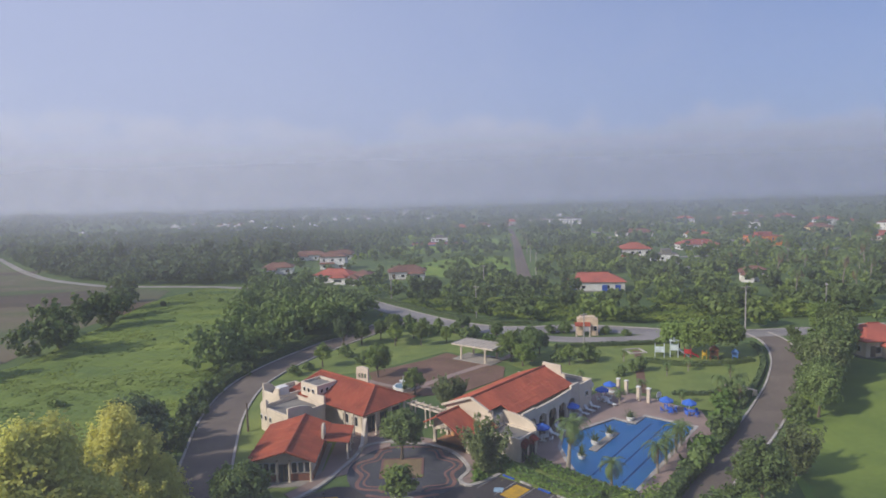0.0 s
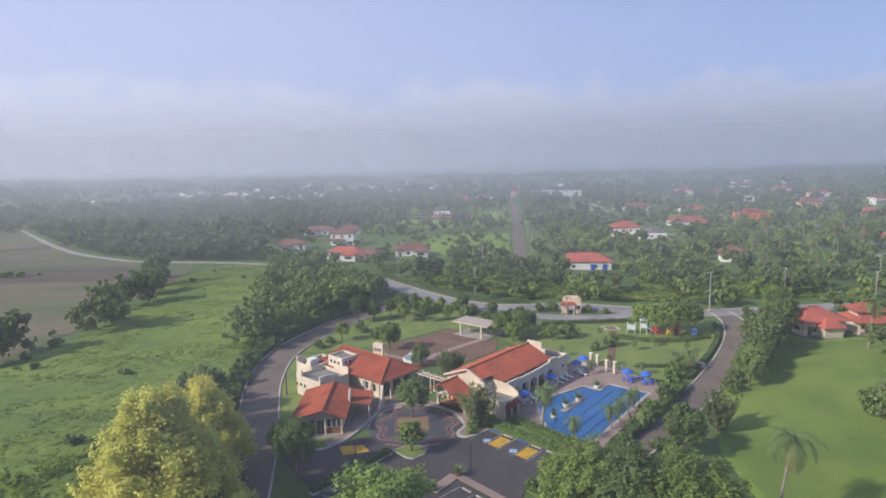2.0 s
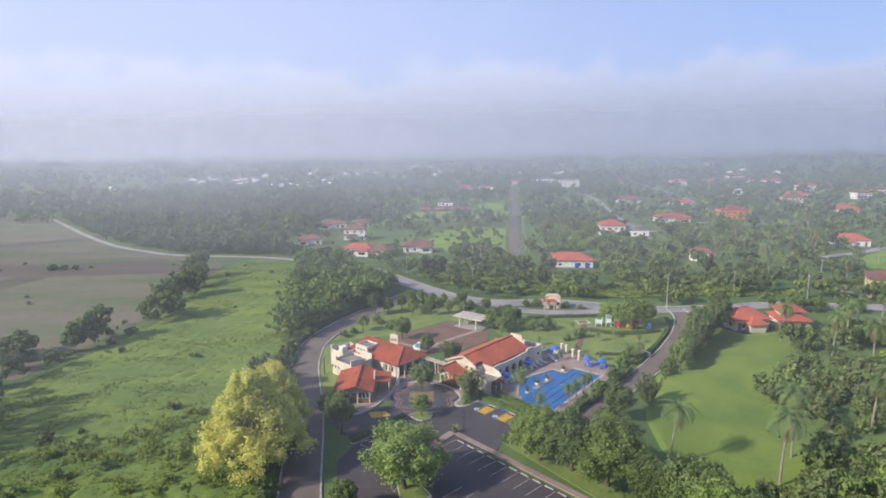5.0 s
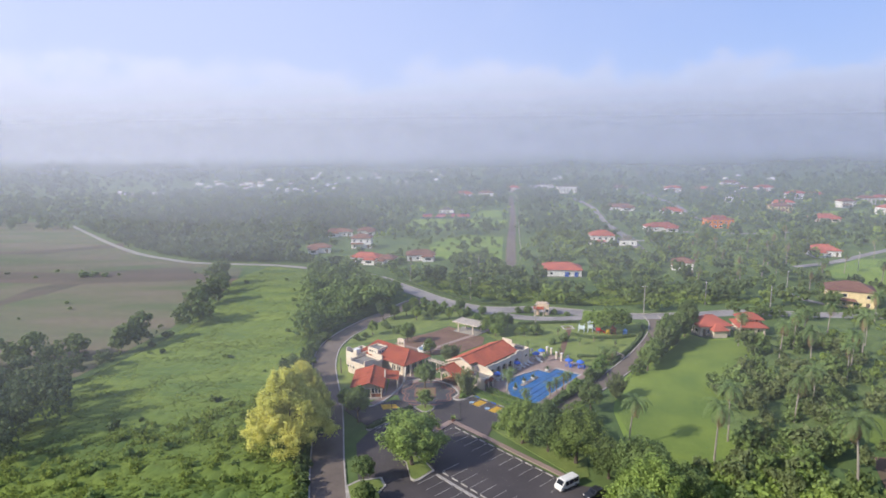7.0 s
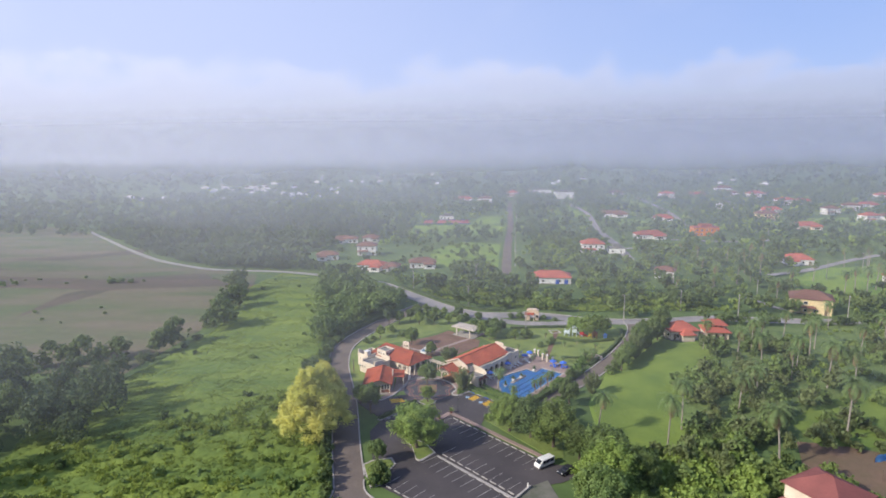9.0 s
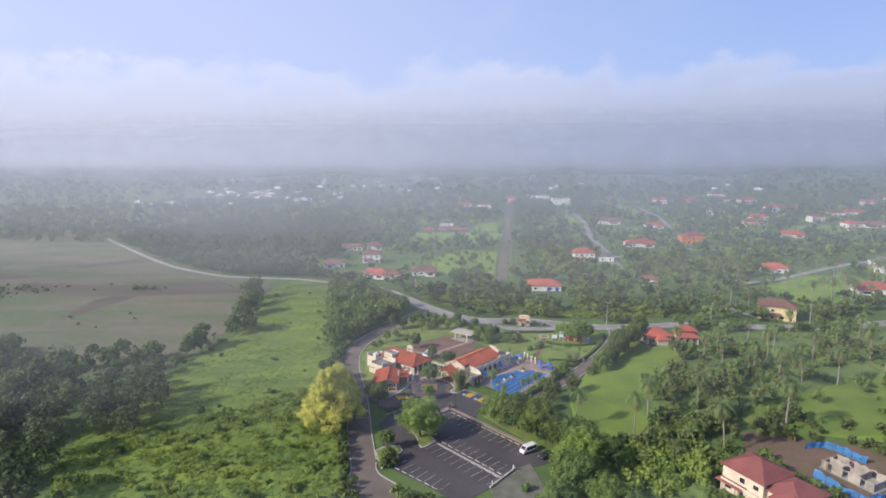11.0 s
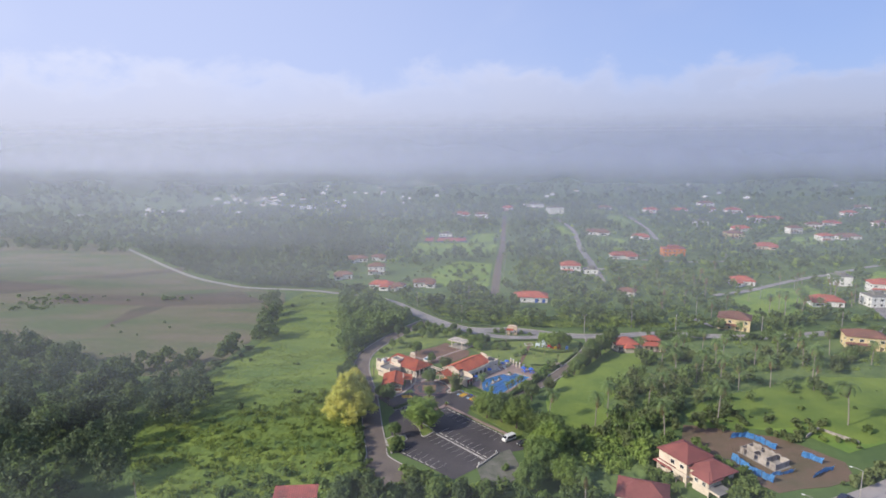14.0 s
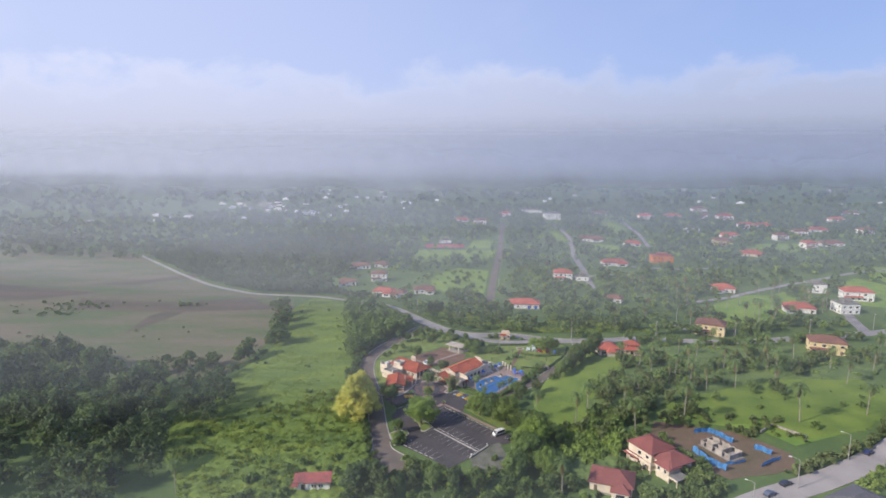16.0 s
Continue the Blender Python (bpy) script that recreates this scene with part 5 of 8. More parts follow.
cx, cy = PLAZA_C
for s in (-1, 1):
    for r, w in ((6.4, 0.5), (5.5, 0.28)):
        pts = []
        for k in range(15):
            a = -1.15 + 2.3 * k / 14
            wob = r + 0.65 * math.sin(a * 7.5)
            pts.append((cx + s * wob * math.cos(a), cy + 1.05 * wob * math.sin(a)))
        band("paving_band", pts, w)
band("paving_band", [(cx - 4.5, cy - 6.2), (cx - 2, cy - 6.9), (cx + 1, cy - 7), (cx + 4, cy - 6.4)], 0.5)
band("paving_band", [(cx - 4.2, cy + 6.3), (cx - 2, cy + 6.9), (cx + 2, cy + 6.8), (cx + 4, cy + 6.2)], 0.5)
SQ = pose(-6.1, 73.5, 0, 0, 0, 1)
square = thing("planter_square", SQ, "square of sandy stone paving with a red border", "planter")
bm = bmesh.new()
box(bm, -2.45, 2.45, -2.45, 2.45, 0.0, 0.13)
part("paving", bm, M_SAND, square)
for a in range(4):
    bm = bmesh.new()
    box(bm, -2.75, 2.45, -2.75, -2.45, 0.0, 0.15)
    part("border", bm, M_REDBAND, square).matrix_local = pose(0, 0, 0, 0, 0, 90 * a)

# ---- car park ----
D1 = Vector((0.679, -0.734))
D2 = Vector((-0.734, -0.679))
lot = bpy.data.objects["parking_lot"]
line_mesh = mesh_of("bay_line", bbox(-2.2, 2.2, -0.045, 0.045, -0.03, 0.012, 0), M_LINE)
stop_mesh = mesh_of("wheel_stop", bbox(-0.85, 0.85, -0.12, 0.12, -0.02, 0.17, 0.03), M_LINE)
stop_blue = mesh_of("wheel_stop", bbox(-0.85, 0.85, -0.12, 0.12, -0.02, 0.17, 0.03), M_BLUEMARK)


def bays(start, along, out, n, pitch, lines=True, stops=True, stop_in=0.55, blue=()):
    a = math.degrees(math.atan2(along[1], along[0]))
    o = math.degrees(math.atan2(out[1], out[0]))
    for k in range(n + 1):
        x, y = start[0] + along[0] * pitch * k, start[1] + along[1] * pitch * k
        if lines:
            ob = new("bay_line", line_mesh)
            ob.parent = lot
            ob.matrix_world = pose(x + out[0] * 2.8, y + out[1] * 2.8, 0.062, 0, 0, o)
        if stops and k < n:
            ob = new("wheel_stop", stop_blue if k in blue else stop_mesh)
            ob.matrix_world = pose(x + along[0] * pitch / 2 + out[0] * stop_in, y + along[1] * pitch / 2 + out[1] * stop_in, 0.07, 0, 0, a)
            tagged(ob, "blue painted concrete wheel stop" if k in blue else "white concrete wheel stop in a parking bay", "wheel stop", "wheel stops")


bays((1.6, 54.8), D1, D2, 12, 2.56)
bays((-2.2, 35.0), D1, D2, 9, 2.56, stop_in=0.35)
bays((-1.6, 35.6), D1, -D2, 9, 2.56, stop_in=0.35)
bays((-13.6, 22.4), Vector((0.75, -0.66)).normalized(), Vector((0.66, 0.75)).normalized(), 6, 2.6, stop_in=0.5)
bays((-17.0, 53.4), Vector((0.666, 0.746)), Vector((0.746, -0.666)), 4, 2.6, stop_in=0.5)
bays((6.6, 71.6), Vector((0.727, -0.687)), Vector((-0.687, -0.727)), 5, 2.6, stop_in=0.6, blue=(0, 2))
kw = [(1.0, 57.4), (1.6, 56.4), (8, 49.6), (14, 43), (20, 36.6), (23.6, 32.6)]
bm = bmesh.new()
kl = spline(kw, 1.5)
ribbon(bm, offset(kl, 0.6), offset(kl, -0.5), -0.1, 0.2)
kl2 = [(0.6, 57.2), (-0.8, 55.4), (-2.4, 53.4)]
tagged(part("pavement_3", bm, M_PAVE), "narrow concrete walk between the parking rows", "pavement", kind="structure")
bm = bmesh.new()
ribbon(bm, offset(kl2, 0.8), offset(kl2, -0.8), -0.1, 0.19)
tagged(part("pavement_4", bm, M_PAVE), "short concrete walk in the car park", "pavement", kind="structure")
bm = bmesh.new()
kd = [(-2.35, 35.05), (14.1, 17.6)]
ribbon(bm, offset(kd, 0.3), offset(kd, -0.3), -0.1, 0.10)
tagged(part("kerb_7", bm, M_KERB), "low kerb between two parking rows", "kerb", kind="structure")
for k, (a, b) in enumerate((((8.6, 67.9), (6.4, 65.6)), ((12.3, 64.4), (10.1, 62.1)))):
    bm = bmesh.new()
    ribbon(bm, offset([a, b], 1.0), offset([a, b], -1.0), -0.05, 0.066)
    o = part("hatched_bay", bm, M_YELLOW, lot, "yellow painted bay marking")
bm = bmesh.new()
prism(bm, [(-16.8, 66.3), (-13.2, 66.6), (-12.0, 64.6), (-15.8, 63.6)], 0.0, 0.064)
part("crossing_patch", bm, M_YELLOW, lot, "worn yellow crossing patch")
for x, y in ((5.6, 67.4), (9.2, 64.0)):
    bm = bmesh.new()
    prism(bm, [(x - 0.6, y - 0.5), (x + 0.4, y - 0.7), (x + 0.7, y + 0.4), (x - 0.4, y + 0.6)], 0.0, 0.068)
    part("wheelchair_bay_square", bm, mat("pale_blue_marking", (0.35, 0.5, 0.62), 0.8), lot, "pale blue square marking")


def island(name, pts, label, h=0.22):
    """A raised kerbed bed with grass."""
    e = thing(name, pose(0, 0, 0), label, "planter")
    c = Vector((sum(p[0] for p in pts) / len(pts), sum(p[1] for p in pts) / len(pts)))
    bm = bmesh.new()
    prism(bm, pts, -0.1, h)
    part("kerb", bm, M_KERB, e)
    bm = bmesh.new()
    prism(bm, [tuple(c + (Vector(p) - c) * 0.88) for p in pts], 0.0, h + 0.05)
    part("grass", bm, M_LAWN, e)
    return e


island("tree_island", [(-10.5, 42.5), (-8.6, 39.5), (-7.2, 33.2), (-6.4, 32.4), (-5.6, 32.8), (-2.7, 36.2), (-5.0, 40.5), (-8.5, 43.5)], "kerbed grass island in the car park")
island("tree_island", [(-8.6, 64.6), (-6.8, 65.9), (-4.6, 66.0), (-3.4, 64.8), (-3.7, 63.2), (-5.4, 61.9), (-6.4, 62.2)], "kerbed grass island beside the forecourt")
island("tree_island", [(-19.2, 31.0), (-17.2, 32.9), (-12.8, 34.0), (-11.6, 31.2), (-13.2, 27.6), (-14.0, 23.0), (-16.2, 21.8), (-18.0, 27.0)], "kerbed bed at the car park edge")
sheet("pavement_4", [(-18.5, 30.9), (-17.0, 32.5), (-13.0, 33.5), (-12.0, 31.1), (-13.3, 28.4), (-17.5, 28.4)], M_CONCRETE, "pale concrete slab on the kerbed bed", "pavement", z=0.24)
island("hedge_bed", [(-18.6, 53.6), (-9.4, 64.4), (-8.4, 63.8), (-17.6, 52.8)], "narrow hedge bed beside the drive")
sheet("lawn_4", [(9.6, 53.6), (12.4, 57.8), (16.5, 57.0), (22, 50), (28, 42), (27, 34), (24.6, 33.4)], M_LAWN, "rough grass strip beside the parking row", "lawn", z=0.08)


def hedge(pts, w, h, label, seed, material=M_HEDGE, density=16, name="hedge"):
    """A clipped hedge: many leaf sprays over a dense body."""
    rng = np.random.default_rng(seed)
    line = spline(pts, 1.0)
    P = np.array(line)
    seg = np.linalg.norm(np.diff(P, axis=0), axis=1)
    total = seg.sum()
    n = int(total * density * (w + 2 * h) * 1.1)
    t = rng.uniform(0, len(P) - 1.001, n)
    i = t.astype(int)
    c = P[i] + (P[i + 1] - P[i]) * (t - i)[:, None]
    tang = (P[i + 1] - P[i]) / (np.linalg.norm(P[i + 1] - P[i], axis=1)[:, None] + 1e-9)
    nor = np.stack([-tang[:, 1], tang[:, 0]], 1)
    q = rng.uniform(-1, 1, n)
    a = q * (0.5 * w + h)
    side = np.clip(a, -0.5 * w, 0.5 * w)
    z = np.where(np.abs(a) < 0.5 * w, h, h - (np.abs(a) - 0.5 * w)) + rng.normal(0, 0.08, n)
    gz = height(c[:, 0], c[:, 1])
    C = np.stack([c[:, 0] + nor[:, 0] * side, c[:, 1] + nor[:, 1] * side, gz + np.maximum(z, 0.02)], 1)
    N = np.stack([nor[:, 0] * np.sign(a) * (np.abs(a) > 0.5 * w), nor[:, 1] * np.sign(a) * (np.abs(a) > 0.5 * w), np.where(np.abs(a) < 0.5 * w, 1.0, 0.3)], 1)
    V = leaf_quads(rng, C, N, 0.2, 0.5)
    e = thing(name, Matrix.Identity(4), label, "hedge", "hedges")
    o = new("leaves", quads_mesh("leaves", V, material))
    o.parent = e
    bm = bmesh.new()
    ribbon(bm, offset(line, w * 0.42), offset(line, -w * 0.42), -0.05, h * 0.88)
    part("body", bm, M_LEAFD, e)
    return e


hedge([(-18.1, 53.4), (-9.0, 64.1)], 0.9, 0.9, "clipped dark green hedge beside the drive", 71, M_LEAFD)
hedge([(6.6, 72.6), (10, 69.4), (14.4, 65.2), (17, 64.6)], 1.6, 0.9, "clipped bright green hedge between car park and pool", 72)
hedge([(10.2, 74.4), (13.6, 70.4), (17.2, 66.6), (20.8, 63.6)], 1.4, 1.0, "clipped green hedge along the pool deck", 73)
hedge([(23, 62), (28, 68.5), (34, 75.5), (39.5, 82), (43, 87)], 1.7, 1.5, "tall dark hedge along the narrow road", 74, M_LEAF)
hedge([(46, 91.5), (51, 98), (56.5, 105.5), (61, 113), (64.5, 121), (65.5, 126)], 0.9, 0.8, "hedge along the garden edge by the road", 75, M_LEAFD)
hedge([(24, 130.5), (34, 131.5), (46, 132), (56, 132.6), (63, 131)], 0.9, 0.9, "long dark hedge along the garden boundary", 76, M_LEAFD)
hedge([(40, 118.6), (46, 115.2), (54, 113.8), (60, 114.5)], 1.3, 0.8, "low hedge before the playground", 77, M_LEAF)
hedge([(-40.5, 92), (-42, 106), (-40.8, 119), (-36, 131), (-30, 142), (-23, 153)], 1.4, 1.2, "rough dark hedge along the road", 78, M_LEAFD)
hedge([(-24.5, 203), (-16, 190.5), (-2, 171.6), (6, 163), (13, 157.5), (24, 155.5)], 1.3, 0.9, "row of dark shrubs along the village road", 79, M_LEAFD)
hedge([(38, 98.6), (44, 98.2), (48, 100)], 0.8, 0.6, "low hedge at the lawn edge", 80, M_LEAFD)

# ---- swimming pool ----
POOL = [(30.3, 89.0), (35.9, 84.5), (21.0, 65.8), (15.7, 70.8), (15.3, 74.5), (15.2, 78.5), (16.2, 81.8), (19.6, 84.6), (25.2, 88.3), (27.8, 86.2)]
DECK = [(8.2, 75.0), (13.9, 70.5), (20.6, 63.8), (22.5, 63.6), (38.2, 83.2), (39.5, 90.5), (36.2, 94.0), (33.5, 97.5), (28.0, 103.0), (24.0, 98.4), (12.0, 84.6)]


def holed_sheet(outer, inner, z, depth):
    bm = bmesh.new()
    es = []
    for loop in (outer, inner):
        v = [bm.verts.new((x, y, z)) for x, y in loop]
        es += [bm.edges.new((v[i], v[(i + 1) % len(v)])) for i in range(len(v))]
    bmesh.ops.triangle_fill(bm, use_beauty=True, use_dissolve=False, edges=es)
    top = bm.faces[:]
    r = bmesh.ops.extrude_face_region(bm, geom=top)
    bmesh.ops.translate(bm, vec=(0, 0, -depth), verts=[g for g in r["geom"] if isinstance(g, bmesh.types.BMVert)])
    bmesh.ops.recalc_face_normals(bm, faces=bm.faces[:])
    return bm


def grow(pts, d):
    n = len(pts)
    out = []
    for i in range(n):
        a, b, c = (Vector(pts[(i + k) % n]) for k in (-1, 0, 1))
        e1, e2 = (b - a).normalized(), (c - b).normalized()
        m = Vector((e1.y, -e1.x)) + Vector((e2.y, -e2.x))
        m = m / max(0.5, m.dot(Vector((e1.y, -e1.x))))
        out.append(tuple(b - m * d))
    return out


if sum(POOL[i][0] * POOL[(i + 1) % len(POOL)][1] - POOL[(i + 1) % len(POOL)][0] * POOL[i][1] for i in range(len(POOL))) > 0:
    POOL = POOL[::-1]
tagged(part("pool_deck", holed_sheet(DECK, grow(POOL, 0.4), 0.12, 0.4), M_PAVE), "pinkish paved deck round the pool", "deck", kind="structure")
pool = thing("swimming_pool", Matrix.Identity(4), "bright blue swimming pool with dark lane lines", "pool")
part("coping", holed_sheet(grow(POOL, 0.45), grow(POOL, -0.05), 0.17, 0.3), M_KERB, pool, "pale stone coping")
bm = bmesh.new()
prism(bm, grow(POOL, 0.02), -0.031, -0.03)
part("basin", bm, M_POOL, pool, "blue tiled basin")
PA = 51.0
pd = Vector((math.cos(radians(PA)), math.sin(radians(PA))))
pn = Vector((-pd.y, pd.x))
near = Vector((21.0, 65.8)) + pn * 0.2
for k, off in enumerate((1.8, 3.7, 5.6)):
    a = near + pn * off + pd * 1.6
    b = a + pd * (20.6 - 0.25 * k)
    bm = bmesh.new()
    w = 0.13
    prism(bm, [tuple(a - pn * w), tuple(b - pn * w), tuple(b + pn * w), tuple(a + pn * w)], -0.03, -0.022)
    part("lane_line", bm, M_POOLDARK, pool)
bm = bmesh.new()
wf = bm.faces.new([bm.verts.new((x, y, 0.05)) for x, y in grow(POOL, 0.0)])
if wf.normal.z < 0 or wf.calc_center_median() is None:
    wf.normal_flip()
wf.normal_update()
if wf.normal.z < 0:
    wf.normal_flip()
wm = bpy.data.materials.new("pool_water")
wm.use_nodes = True
n_, l_ = wm.node_tree.nodes, wm.node_tree.links
n_.remove(n_["Principled BSDF"])
t_, g_, f_, m_, no_, bp_ = (n_.new("ShaderNode" + k) for k in ("BsdfTransparent", "BsdfGlossy", "Fresnel", "MixShader", "TexNoise", "Bump"))
t_.inputs["Color"].default_value = (0.90, 0.99, 1.0, 1)
g_.inputs["Roughness"].default_value = 0.06
f_.inputs["IOR"].default_value = 1.33
no_.inputs["Scale"].default_value = 1.6
bp_.inputs["Strength"].default_value = 0.12
l_.new(no_.outputs["Fac"], bp_.inputs["Height"])
l_.new(bp_.outputs[0], g_.inputs["Normal"])
l_.new(f_.outputs[0], m_.inputs[0])
l_.new(t_.outputs[0], m_.inputs[1])
l_.new(g_.outputs[0], m_.inputs[2])
l_.new(m_.outputs[0], n_["Material Output"].inputs["Surface"])
part("water", bm, wm, pool, "clear rippled water")
bm = bmesh.new()
a, b = Vector((19.2, 77.4)), Vector((24.0, 83.2))
pp = Vector((-(b - a).y, (b - a).x)).normalized() * 0.55
prism(bm, [tuple(a - pp), tuple(b - pp), tuple(b + pp), tuple(a + pp)], -0.03, 0.15)
part("divider", bm, M_CONCRETE, pool, "tiled divider wall in the pool")


def pot_plant(x, y, z=0.12, s=1.0, red=False):
    e = thing("potted_plant", pose(x, y, z), "red flower pot with a leafy plant" if red else "round white planter with a slim palm plant", "planter", "planters")
    bm = bmesh.new()
    tube(bm, (0, 0, 0), (0, 0, 0.5 * s), 0.42 * s, 0.6 * s, 14)
    part("pot", bm, M_REDBAND if red else M_TRIMW, e)
    rng = np.random.default_rng(abs(round(x * 10)))
    V = []
    for i in range(46):
        a, el = rng.uniform(0, 6.28), rng.uniform(0.2, 1.35)
        d = np.array([math.cos(a) * math.cos(el), math.sin(a) * math.cos(el), math.sin(el)])
        sd = np.array([-math.sin(a), math.cos(a), 0]) * 0.1
        p = np.array([0, 0, 0.5 * s])
        L = rng.uniform(0.6, 1.7) * s
        V += [p - sd, p + sd, p + d * L + sd * 0.4 - [0, 0, 0.15], p + d * L - sd * 0.4 - [0, 0, 0.15]]
    o = new("leaves", quads_mesh("leaves", np.array(V), M_LEAFD if not red else M_LEAF2))
    o.parent = e
    return e


for x, y in ((20.0, 79.2), (22.7, 81.8), (17.2, 75.0), (27.4, 87.4)):
    pot_plant(x, y, 0.14)
pot_plant(1.0, 57.2, 0.2, 0.9, True)
pot_plant(-2.2, 53.6, 0.19, 0.8, True)
pot_plant(3.2, 71.9, 0.1, 0.7, True)


def umbrella(x, y, s=1.0):
    e = thing("parasol", pose(x, y, 0.12), "open blue pool parasol on a white pole", "parasol", "pool parasols")
    bm = bmesh.new()
    tube(bm, (0, 0, 0), (0, 0, 2.35), 0.035, 0.03, 8)
    part("pole", bm, M_TRIMW, e)
    bm = bmesh.new()
    tube(bm, (0, 0, 0), (0, 0, 0.12), 0.32, 0.28, 12)
    part("base", bm, M_CONCRETE, e)
    bm = bmesh.new()
    top = bm.verts.new((0, 0, 2.6))
    ring = [bm.verts.new((1.12 * s * math.cos(k * math.pi / 4), 1.12 * s * math.sin(k * math.pi / 4), 2.0)) for k in range(8)]
    low = [bm.verts.new((1.13 * s * math.cos(k * math.pi / 4), 1.13 * s * math.sin(k * math.pi / 4), 1.8)) for k in range(8)]
    for k in range(8):
        bm.faces.new((top, ring[k], ring[(k + 1) % 8]))
        bm.faces.new((ring[k], low[k], low[(k + 1) % 8], ring[(k + 1) % 8]))
    part("canopy", bm, M_BLUE, e)
    return e


def table(x, y, material, label):
    e = thing("table", pose(x, y, 0.12), label, "table", "pool tables")
    bm = bmesh.new()
    tube(bm, (0, 0, 0.70), (0, 0, 0.75), 0.6, 0.6, 16)
    part("tabletop", bm, material, e)
    bm = bmesh.new()
    tube(bm, (0, 0, 0), (0, 0, 0.7), 0.06, 0.05, 8)
    tube(bm, (0, 0, 0), (0, 0, 0.05), 0.3, 0.25, 10)
    part("pedestal", bm, material, e)


CHAIRS = {}


def chair(x, y, rot, material, label):
    if material.name not in CHAIRS:
        e = thing("chair", pose(x, y, 0.12, 0, 0, rot), label, "chair", "pool chairs")
        part("seat", bbox(-0.25, 0.25, -0.25, 0.25, 0.42, 0.47, 0.015), material, e)
        bm = bbox(-0.25, 0.25, 0.2, 0.25, 0.47, 0.95, 0.015)
        part("backrest", bm, material, e)
        for a in (-0.22, 0.22):
            for b in (-0.22, 0.22):
                bm = bmesh.new()
                tube(bm, (a, b, 0), (a, b, 0.43), 0.025, 0.025, 6)
                part("leg", bm, material, e)
            bm = bbox(a - 0.03, a + 0.03, -0.2, 0.22, 0.62, 0.66, 0)
            part("armrest", bm, material, e)
        CHAIRS[material.name] = e
        return e
    return copy_thing(CHAIRS[material.name], pose(x, y, 0.12, 0, 0, rot))


LOUNGERS = []


def lounger(x, y, rot):
    if LOUNGERS:
        return copy_thing(LOUNGERS[0], pose(x, y, 0.12, 0, 0, rot))
    e = thing("sun_lounger", pose(x, y, 0.12, 0, 0, rot), "white plastic sun lounger on the pool deck", "lounger", "sun loungers")
    part("bed", bbox(-0.33, 0.33, -1.0, 0.45, 0.3, 0.37, 0.02), M_TRIMW, e)
    bm = bbox(-0.33, 0.33, 0, 0.75, 0, 0.06, 0.02)
    bmesh.ops.transform(bm, matrix=pose(0, 0.42, 0.31, 48, 0, 0), verts=bm.verts)
    part("backrest", bm, M_TRIMW, e)
    for a in (-0.28, 0.28):
        for b in (-0.85, 0.3):
            part("leg", bbox(a - 0.03, a + 0.03, b - 0.04, b + 0.04, 0, 0.31, 0), M_TRIMW, e)
    LOUNGERS.append(e)
    return e


BLUEP = mat("blue_plastic", (0.04, 0.16, 0.72), 0.45)
for x, y, m in ((25.4, 96.0, M_TRIMW), (19.0, 88.8, M_TRIMW), (13.0, 80.9, M_TRIMW), (33.9, 90.4, BLUEP), (36.9, 89.0, BLUEP), (27.4, 98.6, M_TRIMW)):
    umbrella(x, y)
    table(x + 0.35, y - 0.1, m, "round %s pool table under a parasol" % ("blue plastic" if m is BLUEP else "white plastic"))
    for k in range(4):
        a = math.radians(90 * k + 20 + x * 10)
        chair(x + 0.35 + 0.95 * math.cos(a), y - 0.1 + 0.95 * math.sin(a), math.degrees(a) - 90, m, "%s plastic armchair at a pool table" % ("blue" if m is BLUEP else "white"))
for x, y, r in ((21.0, 90.2, 40), (22.2, 91.6, 40), (23.4, 93.0, 42), (15.0, 82.6, 40), (16.2, 84.0, 40), (26.4, 94.2, 30), (35.6, 91.6, 130)):
    lounger(x, y, r)
for x, y in ((30.4, 99.2), (31.4, 95.9), (32.7, 94.8), (29.4, 100.4)):
    e = thing("gate_pillar", pose(x, y, 0.1, 0, 0, 48), "cream garden gate pillar with a cap", "pillar", "garden pillars")
    part("shaft", bbox(-0.26, 0.26, -0.26, 0.26, 0, 2.3, 0.03), M_WHITE, e)
    part("cap", bbox(-0.34, 0.34, -0.34, 0.34, 2.3, 2.45, 0.03), M_TRIMW, e)
for x, y in ((34.6, 95.4), (24.9, 101.2)):
    e = thing("notice_board", pose(x, y, 0.1, 0, 0, 30), "white notice board with a rounded top on two posts", "board", "notice boards")
    bm = bmesh.new()
    curve_wall(bm, -0.55, 0.55, -0.04, 0.04, lambda q: 1.3 + 0.3 * math.sqrt(max(0, 1 - (q / 0.56) ** 2)), z0=0.7)
    part("panel", bm, M_TRIMW, e)
    for a in (-0.4, 0.4):
        part("post", bbox(a - 0.04, a + 0.04, -0.03, 0.03, -0.1, 0.8, 0), M_TRIMW, e)

# ---- garden features ----
e = thing("garden_shelter", pose(6.8, 123.4, 0, 0, 0, -37), "open white shelter with a flat roof on round columns", "shelter")
part("roof", bbox(-5.2, 5.2, -2.9, 2.9, 3.1, 3.4, 0.05), M_WHITE, e)
for k in range(11):
    part("roof_beam", bbox(-5.0 + k, -4.88 + k, -3.1, 3.1, 3.4, 3.52, 0), M_KERB, e)
for a in (-3.0, 3.0):
    for b in (-2.3, 2.3):
        column(e, a, b, 3.1, 0.24)
part("plinth", bbox(-4.8, 4.8, -3, 3, -0.2, 0.16, 0.03), M_CONCRETE, e)

